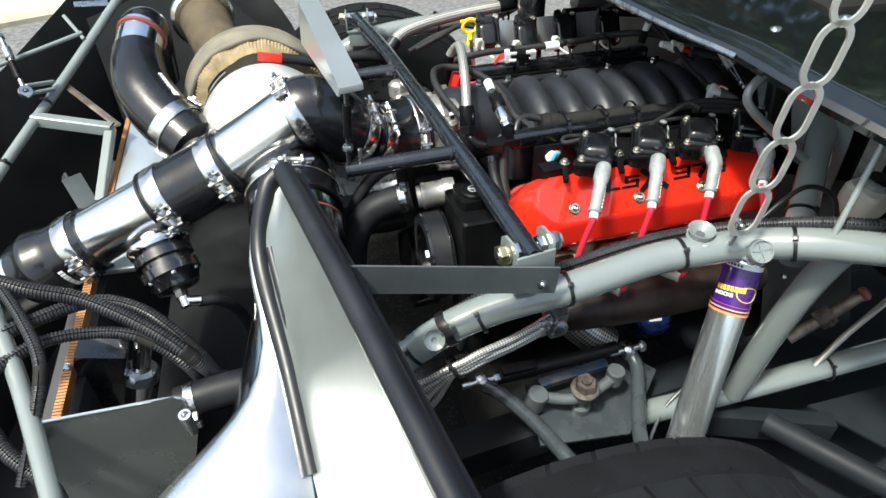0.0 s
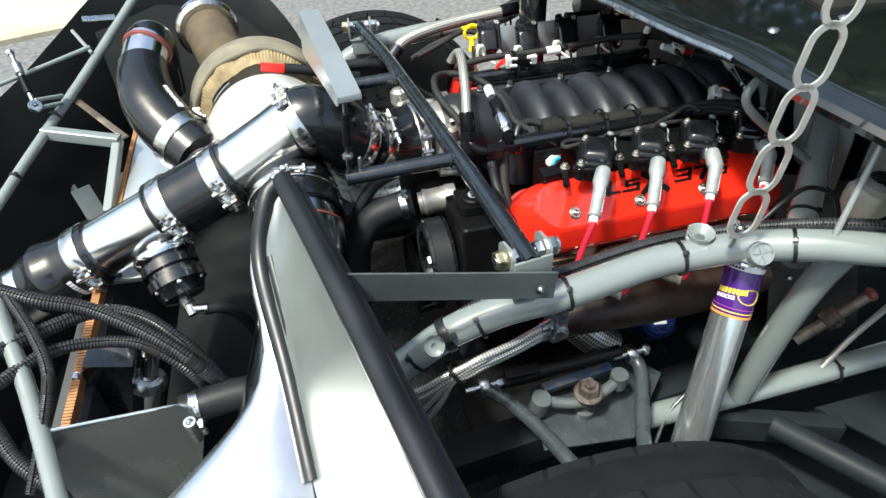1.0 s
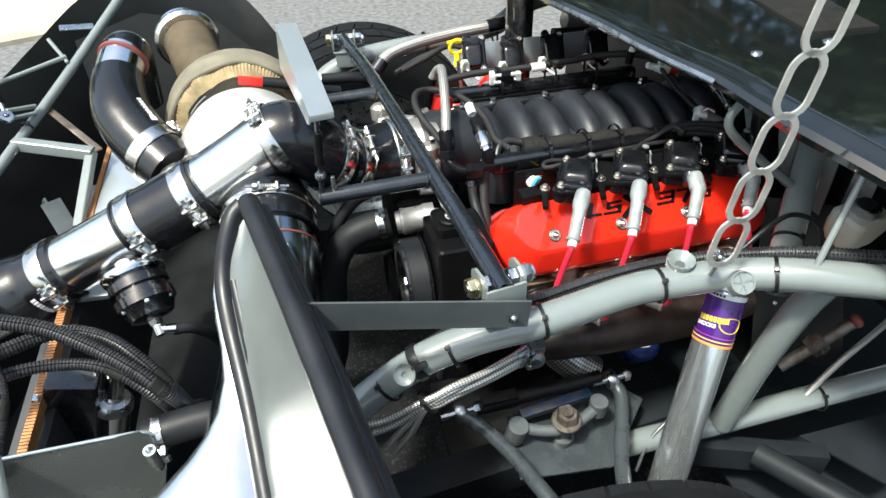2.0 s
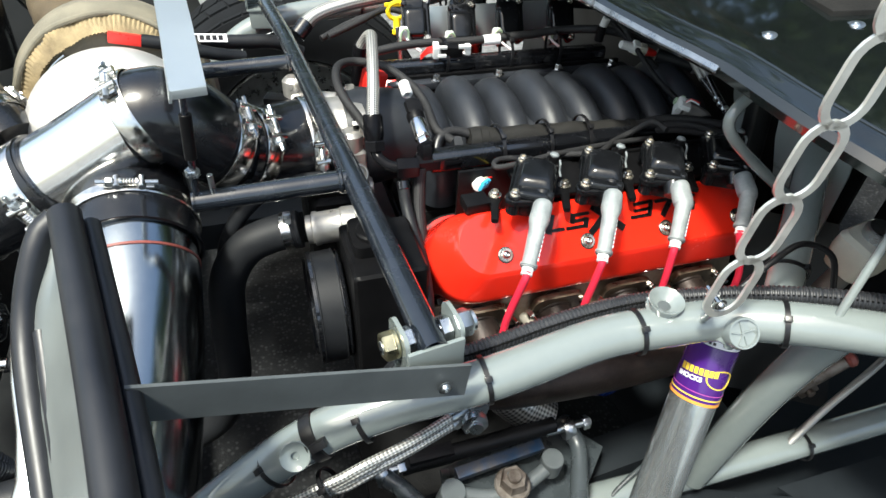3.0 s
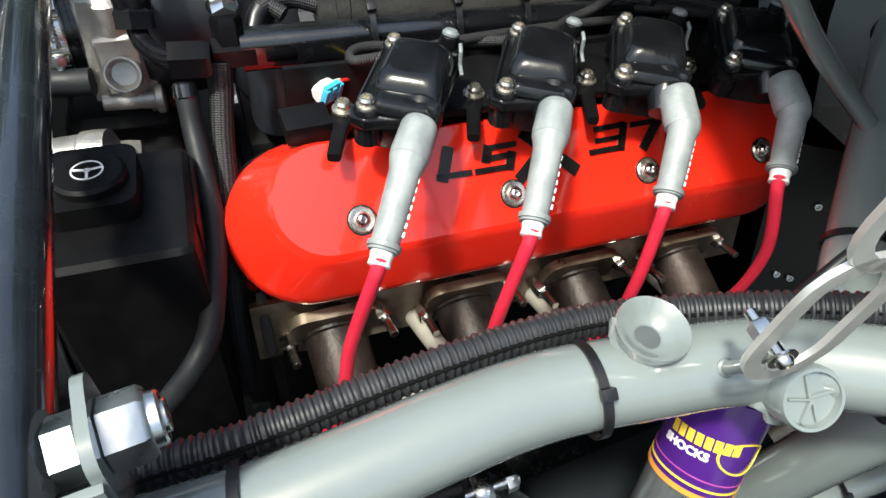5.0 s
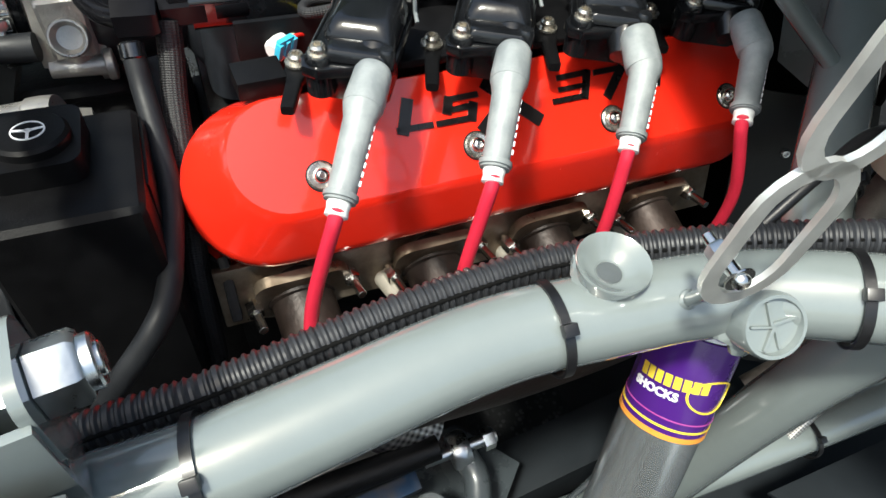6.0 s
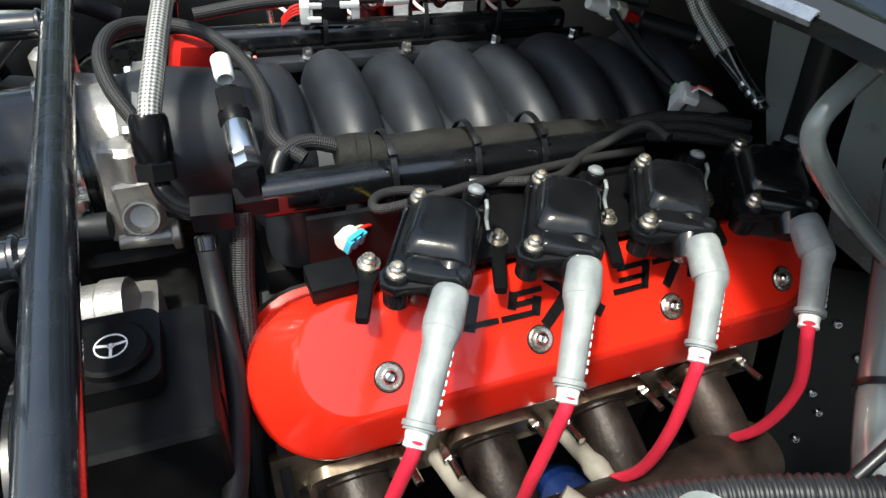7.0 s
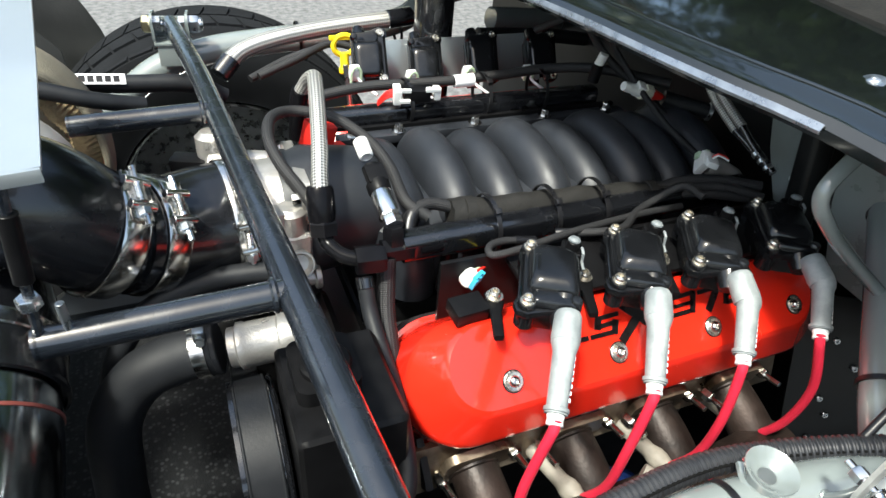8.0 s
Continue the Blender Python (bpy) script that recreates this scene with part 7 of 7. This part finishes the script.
def cowl():
    """Windscreen cowl, firewall and what hangs on them."""
    c = thing("windscreen_cowl", (0.5, 0.2, 0.95), "glossy black car cowl reflecting trees and sky", "car body")
    edge = [(0.06, 1.25, 0.905), (0.085, 0.80, 0.938), (0.120, 0.48, 0.957), (0.150, 0.24, 0.9645), (0.160, 0.13, 0.966), (0.174, 0.035, 0.966), (0.190, -0.04, 0.965), (0.198, -0.15, 0.960), (0.222, -0.26, 0.951), (0.29, -0.46, 0.92), (0.39, -0.66, 0.87)]
    e = curve(edge, 0.03)
    rows = []
    for dx, dz in ((0.0, -0.013), (-0.002, -0.004), (0.004, 0.003), (0.016, 0.005), (0.022, 0.009), (0.034, 0.0105), (0.07, 0.0135), (0.14, 0.018), (0.3, 0.026), (0.6, 0.036), (1.1, 0.04)):
        rows.append([p + Vector((dx, 0, dz)) for p in e])
    part("panel", sheet(rows, 0.003), PANEL, c)
    for q in ((0.262, -0.012, 0.9795), (0.37, -0.018, 0.986)):
        part("fastener", dome(0.006, 0.003, facing(q, (-0.3, 0, 1))), ZINC, c)
    part("vent_slot", box((0.10, 0.2, 0.012), pose(0.43, 0.10, 0.988, 0, -2, -10), 0.003), TAPE, c)
    lip = [p for p in e if p.y > -0.062]
    part("edge_strip", sheet([[p + Vector((-0.0055, 0, -0.0080)) for p in lip], [p + Vector((-0.0060, 0, -0.0055)) for p in lip], [p + Vector((-0.0035, 0, -0.0005)) for p in lip]], 0.0015), LIP, c, "pale worn metal edge strip")
    part("crease", sweep([p + Vector((0.030, 0, 0.0105)) for p in e], 0.0016, 8, raw=True), PANEL, c)
    tagged(part("firewall", box((0.006, 1.10, 0.8), pose(0.50, 0.52, 0.55)), FIREWALL), "satin black sheet firewall behind the engine", "firewall", kind="structure")
    tagged(part("firewall_side", box((0.006, 0.45, 0.42), pose(0.56, -0.26, 0.76)), FIREWALL), "satin black sheet panel beside the firewall", "firewall", kind="structure")
    g = thing("firewall_gusset", (0.40, 0.1, 0.82), "grey painted sheet gusset under the cowl", "gusset", "gussets")
    part("plate", sheet([[(0.413, 0.185, 0.905), (0.414, 0.15, 0.908), (0.416, 0.118, 0.91)], [(0.415, 0.155, 0.82), (0.416, 0.13, 0.815), (0.418, 0.103, 0.81)], [(0.418, 0.125, 0.765), (0.419, 0.105, 0.76), (0.420, 0.088, 0.755)]], 0.003), GREY_MID, g)
    for q in ((0.4125, 0.165, 0.87), (0.4155, 0.112, 0.80)):
        part("rivet", dome(0.0035, 0.0025, facing(q, (-1, -0.2, 0.1))), ZINC, g)
    k = thing("cowl_strut", (0.41, 0.09, 0.80), "satin black upright strut under the cowl corner", "strut")
    part("strut", loft([(h, rounded(0.012, 0.016, 0.006)) for h in (0, 0.22)], facing((0.402, 0.070, 0.72), (0.02, 0.20, 0.98))), FIREWALL, k)
    g2 = thing("firewall_gusset", (0.40, -0.12, 0.82), "grey painted sheet gusset beside the upright", "gusset", "gussets")
    part("plate", sheet([[(0.41, 0.075, 0.90), (0.42, 0.0, 0.90), (0.43, -0.045, 0.89)], [(0.42, 0.06, 0.80), (0.43, 0.0, 0.80), (0.44, -0.05, 0.80)], [(0.43, 0.035, 0.72), (0.44, -0.01, 0.71), (0.45, -0.045, 0.70)]], 0.003), GREY_MID, g2)
    for q in ((0.4195, 0.05, 0.85), (0.43, 0.02, 0.76), (0.4245, -0.03, 0.86)):
        part("rivet", dome(0.004, 0.003, facing(q, (-1, -0.2, 0.1))), ZINC, g2)
    part("hole", lathe([(0, 0), (0.011, 0), (0.011, 0.002), (0, 0.002)], facing((0.4225, 0.013, 0.81), (-1, 0, 0)), 20), INK, g2)
    t = thing("transmission_tunnel", (0.45, 0.0, 0.5), "satin black bolted sheet panel beside the engine", "sheet panel")
    part("panel", sheet([[(0.40, 0.03, 0.70), (0.50, -0.03, 0.70)], [(0.395, -0.02, 0.55), (0.52, -0.09, 0.55)], [(0.39, -0.07, 0.42), (0.54, -0.14, 0.40)]], 0.003), FIREWALL, t)
    for q in ((0.438, -0.011, 0.647), (0.459, -0.035, 0.617), (0.43, -0.033, 0.572), (0.438, -0.045, 0.552), (0.478, -0.078, 0.527), (0.424, -0.049, 0.517), (0.418, -0.026, 0.574)):
        part("bolt", allen(0.0042, 0.004, facing(Vector(q) + Vector((-0.49, -0.82, 0.29)) * 0.0015, (-0.49, -0.82, 0.29))), ZINC, t)
    m = thing("master_cylinder", (0.6, 0.02, 0.62), "milky plastic brake fluid reservoir with a silver cap", "reservoir")
    part("tank", loft([(h, rounded(lx, ly, 0.014, 0, 0, 5)) for h, lx, ly in ((0, 0.036, 0.026), (0.03, 0.042, 0.03), (0.05, 0.042, 0.03), (0.056, 0.036, 0.026))], pose(0.44, -0.112, 0.705, 10, 0, 10) @ Matrix.Scale(0.95, 4)), POLY, m)
    part("cap", lathe([(0, 0), (0.02, 0), (0.02, 0.014), (0.018, 0.016), (0, 0.016)], pose(0.44, -0.121, 0.757, 10) @ Matrix.Scale(0.95, 4), 28), ZINC, m)
    part("cylinder", rod((0.47, -0.095, 0.695), (0.37, -0.135, 0.675), 0.015, 24), CAST, m)
    s = thing("steering_joint", (0.42, -0.12, 0.58), "rust-brown steering shaft joint with a red plug", "steering joint")
    part("shaft", sweep([(0.393, -0.135, 0.445), (0.448, -0.14, 0.49), (0.497, -0.145, 0.534)], 0.0105, 16), RUST, s)
    part("plug", rod((0.497, -0.145, 0.534), (0.51, -0.146, 0.541), 0.0125, 16, bevel=0.004), LENS, s)
    part("yoke", join(box((0.03, 0.026, 0.03), facing((0.448, -0.14, 0.49), Vector((0.497, -0.145, 0.534)) - Vector((0.393, -0.135, 0.445))), 0.005), rod(shift((0.448, -0.14, 0.49), 0, -0.02, 0), shift((0.448, -0.14, 0.49), 0, 0.02, 0), 0.006, 12)), RUST, s)


def rear_dress():
    c = thing("sensor_connector", (0.366, 0.19, 0.778), "white and green plug at the rear of the manifold", "connector", "connectors")
    a, b = Vector((0.345, 0.192, 0.790)), Vector((0.396, 0.160, 0.778))
    u = (b - a).normalized()
    m = facing(a, u, (0, -0.3, 1))
    part("shell", join(box((0.024, 0.022, 0.010), m @ pose(0, 0, 0.006, 0, 0, 12), 0.003), box((0.008, 0.026, 0.014), m @ pose(0.009, 0.002, 0.013, 0, 0, -10), 0.002), box((0.006, 0.008, 0.02), m @ pose(-0.010, -0.006, 0.014), 0.0015), box((0.007, 0.007, 0.018), m @ pose(0.004, -0.012, 0.012), 0.0015)), WHITE, c)
    part("insert", join(box((0.010, 0.008, 0.012), m @ pose(0.001, -0.010, 0.004, 0, 0, 25), 0.001), box((0.004, 0.012, 0.006), m @ pose(0.008, -0.008, 0.008, 0, 0, 25), 0.001)), GREENCLIP, c)
    part("body", lathe([(0, 0.014), (0.0115, 0.014), (0.0125, 0.018), (0.0125, 0.026), (0.0075, 0.050), (0.004, 0.056), (0, 0.056)], m, 20), CAST, c)
    for k, mt in enumerate((REDWIRE, WHITE)):
        part("wire", sweep([m @ Vector((0.010, 0.003 * k, 0.012)), m @ Vector((0.020, 0.003 * k, 0.016)), m @ Vector((0.018, 0.004 * k, 0.030))], 0.0012, 8), mt, c)
    d = thing("sensor_connector", (0.349, 0.327, 0.82), "white plug with a red lock on the harness", "connector", "connectors")
    a, b = Vector((0.318, 0.328, 0.8345)), Vector((0.405, 0.324, 0.8085))
    m = facing(a, b - a, (0, -0.5, 1))
    part("shell", join(lathe([(0, 0), (0.006, 0), (0.0068, 0.004), (0.0068, 0.018), (0.0088, 0.021), (0.0088, 0.030), (0, 0.030)], m, 18), box((0.006, 0.013, 0.012), m @ pose(0.008, 0, 0.026), 0.0015)), WHITE, d)
    part("collar", join(lathe([(0, 0.030), (0.0105, 0.031), (0.0105, 0.036), (0.0082, 0.038), (0.0098, 0.041), (0.0098, 0.047), (0, 0.048)], m, 20), box((0.005, 0.010, 0.012), m @ pose(0.0105, 0.003, 0.038), 0.001)), POLY, d, "translucent ribbed collar")
    part("lock", lathe([(0, 0.047), (0.0082, 0.048), (0.0074, 0.056), (0.0048, 0.070), (0, 0.072)], m, 18), REDWIRE, d)
    e = thing("sensor_connector", (0.31, 0.38, 0.84), "small black and white plug behind the manifold", "connector", "connectors")
    part("shell", rod((0.31, 0.38, 0.845), (0.312, 0.375, 0.862), 0.0065, 14), WHITE, e)
    part("body", rod((0.308, 0.382, 0.82), (0.31, 0.38, 0.846), 0.008, 14), BLACK_PLASTIC, e)
    h = thing("braided_hose", (0.36, 0.25, 0.85), "short steel-braided hose below the cowl", "hose", "braided hoses")
    for dy, dz in ((0.0, 0.0), (-0.007, 0.008)):
        run = [Vector(p) + Vector((0, dy, dz)) for p in ((0.352, 0.233, 0.888), (0.358, 0.2155, 0.866), (0.36, 0.192, 0.852), (0.36, 0.168, 0.8415))]
        part("hose", sweep(run, 0.0052, 16), STEELBRAID, h)
        part("end", sweep([run[-1], (0.362, 0.140, 0.832 + dz * 0.5), (0.364, 0.104, 0.8195)], 0.0046, 12), BLACK_GLOSS, h)
    for k in range(3):
        part("end_ring", lathe([(0.0046, -0.003), (0.0058, -0.002), (0.0058, 0.002), (0.0046, 0.003)], facing((0.3625, 0.131 - 0.010 * k, 0.829 - 0.0034 * k), (0, -0.9, -0.35)), 14), ZINC, h)
    for pts, r in (([(0.28, 0.44, 0.95), (0.30, 0.40, 0.885), (0.325, 0.37, 0.85), (0.36, 0.34, 0.82), (0.40, 0.28, 0.78)], 0.005), ([(0.31, 0.42, 0.95), (0.325, 0.39, 0.88), (0.35, 0.30, 0.815), (0.37, 0.24, 0.785), (0.40, 0.17, 0.76)], 0.0042), ([(0.25, 0.46, 0.87), (0.29, 0.43, 0.90), (0.33, 0.40, 0.935)], 0.0055)):
        k = thing("wire_sleeve", pts[0], "black wiring sleeve hanging below the cowl", "wiring sleeve", "wiring sleeves")
        part("sleeve", sweep(pts, r, 12), BLACKBRAID, k)
        part("shrink_end", sweep(curve(pts, 0.006)[-4:], r * 1.18, 12, raw=True), TIE, k)
    k = thing("plug_boot_sleeve", (0.40, 0.31, 0.81), "black rubber sleeve behind the white plug", "wiring sleeve", "wiring sleeves")
    part("sleeve", sweep([(0.385, 0.32, 0.815), (0.41, 0.305, 0.81), (0.44, 0.285, 0.805)], 0.0105, 16), RUBBER, k)
    part("collar", lathe([(0.0105, -0.003), (0.0125, -0.002), (0.0125, 0.002), (0.0105, 0.003)], facing((0.44, 0.285, 0.805), (0.8, -0.5, -0.1)), 18), ZINC, k)
    # harness along the far rail, and its plugs
    w = thing("wire_sleeve", (0.1, 0.46, 0.80), "black wiring harness along the far fuel rail", "wiring sleeve", "wiring sleeves")
    part("sleeve", sweep([(-0.08, 0.45, 0.80), (0.0, 0.455, 0.808), (0.10, 0.452, 0.808), (0.2, 0.45, 0.812), (0.27, 0.44, 0.82), (0.33, 0.40, 0.83), (0.40, 0.33, 0.83)], 0.007, 14), BLACKBRAID, w)
    for x in (0.05, 0.165, 0.255):
        tie((x, 0.438, 0.79), (1, 0, 0), 0.03)
    k = thing("harness_plug", (0.056, 0.412, 0.811), "black inline plug with white locks and thin red wires", "connector", "connectors")
    a, b = Vector((0.031, 0.420, 0.809)), Vector((0.083, 0.410, 0.811))
    turn = math.degrees(math.atan2(b.y - a.y, b.x - a.x))
    part("shell", box((0.036, 0.017, 0.018), pose(*a.lerp(b, 0.5), 12, 0, turn), 0.003), BLACK_PLASTIC, k)
    part("lock", join(box((0.010, 0.02, 0.021), pose(*a, 12, 0, turn), 0.002), box((0.016, 0.004, 0.005), pose(*(a + Vector((0.008, -0.01, 0.008))), 12, 0, turn), 0.001), box((0.014, 0.004, 0.005), pose(*(a + Vector((0.008, -0.011, -0.006))), 12, 0, turn), 0.001)), WHITE, k)
    part("lock", join(box((0.009, 0.018, 0.012), pose(*b, 12, 0, turn), 0.002), box((0.02, 0.005, 0.006), pose(*(b + Vector((-0.008, -0.008, 0.008))), 12, 0, turn), 0.0015)), WHITE, k)
    for n in range(4):
        part("wire", sweep([a + Vector((-0.004, 0.002, 0.006 - 0.003 * n)), a + Vector((-0.014, 0.003, 0.003 - 0.003 * n)), a + Vector((-0.024, 0.006, -0.010 - 0.002 * n))], 0.0013, 8), REDWIRE, k)
    band = thing("white_tape", (0.137, 0.43, 0.79), "white tape band round the far wiring harness", "tape")
    part("band", lathe([(0.0082, -0.015), (0.0090, -0.0145), (0.0090, 0.0145), (0.0082, 0.015)], facing((0.139, 0.448, 0.8085), (1, -0.02, 0.02)), 24), DECAL_W, band)
    # far side: oil dipstick, heater hose and looms
    p = thing("dipstick", (0.01, 0.62, 0.78), "yellow oil dipstick handle", "dipstick")
    part("handle", join(rod((0.0145, 0.620, 0.762), (0.0145, 0.622, 0.772), 0.0095, 14, bevel=0.002), rod((0.0145, 0.621, 0.770), (0.0145, 0.625, 0.794), 0.0072, 12),
                        sweep([(0.0145 + 0.0165 * math.cos(a), 0.626, 0.805 + 0.0155 * math.sin(a)) for a in [2 * math.pi * k / 24 for k in range(25)]], 0.0044, 8, raw=True), box((0.046, 0.006, 0.007), pose(0.0145, 0.626, 0.817), 0.002)), YELLOW, p)
    part("tube", rod((0.012, 0.61, 0.78), (0.02, 0.57, 0.62), 0.004, 10), ZINC, p)
    v = thing("solenoid_valve", (-0.092, 0.35, 0.787), "red solenoid valve behind the fuel hose loop", "valve")
    part("coil_body", box((0.032, 0.026, 0.044), pose(-0.090, 0.352, 0.792, 8, 12, 20), 0.004), REDWIRE, v)
    part("base", lathe([(0, 0), (0.014, 0), (0.014, 0.012), (0.010, 0.016), (0, 0.016)], pose(-0.088, 0.352, 0.758), 20), ZINC, v)
    part("side_lug", box((0.016, 0.014, 0.014), pose(-0.066, 0.352, 0.776, 0, 0, 20), 0.002), REDWIRE, v)
    h = thing("braided_hose", (-0.05, 0.70, 0.79), "thick pale braided hose along the far tube", "hose", "braided hoses")
    part("hose", sweep([(-0.165, 0.665, 0.765), (-0.13, 0.685, 0.785), (-0.07, 0.70, 0.797), (0.02, 0.715, 0.805), (0.12, 0.72, 0.812)], 0.0135, 18), STEELBRAID, h)
    part("end", rod((-0.172, 0.66, 0.757), (-0.15, 0.675, 0.775), 0.0155, 18), BLACK_GLOSS, h)
    part("end", rod((0.115, 0.72, 0.812), (0.16, 0.722, 0.816), 0.0155, 18), BLACK_GLOSS, h)
    k = thing("far_bulkhead_fitting", (0.17, 0.70, 0.85), "black upright canister near the far coils", "canister")
    part("can", lathe([(0, 0), (0.031, 0), (0.031, 0.20), (0.027, 0.212), (0, 0.212)], pose(0.16, 0.622, 0.70), 28), BLACK_GLOSS, k)
    for pts in ([(-0.12, 0.60, 0.775), (-0.06, 0.62, 0.79), (0.0, 0.65, 0.80), (0.05, 0.64, 0.79)], [(-0.13, 0.63, 0.76), (-0.07, 0.66, 0.775), (-0.02, 0.66, 0.79)]):
        q = thing("wire_sleeve", pts[0], "black braided nylon wiring sleeve", "wiring sleeve", "wiring sleeves")
        part("sleeve", sweep(pts, 0.0058, 12), BLACKBRAID, q)
    q = thing("heater_hose", (0.265, 0.67, 0.795), "black rubber hose behind the far coils", "hose", "rubber hoses")
    part("hose", sweep([(0.265, 0.67, 0.795), (0.399, 0.675, 0.786), (0.533, 0.68, 0.768)], 0.0125, 16), RUBBER, q)
    z = thing("coil_bracket", (0.15, 0.56, 0.77), "bare bright aluminium coil bracket on the far bank", "bracket", "coil brackets")
    part("rail", box((0.31, 0.006, 0.07), pose(0.192, 0.575, 0.79, -10), 0.001), STRIP, z)


ground()
trees()
nose()
cowl()
chassis()
wheel(False)
wheel(True)
brace()
cylinder_block()
valve_cover(False)
valve_cover(True)
headers(False)
headers(True)
manifold()
throttle()
fuel_rails()
coils()
plug_leads()
front_dress()
charge_pipe()
turbo()
intake_duct()
cooling()
front_frame()
suspension()
chain()
loom_on_tube()
rear_dress()
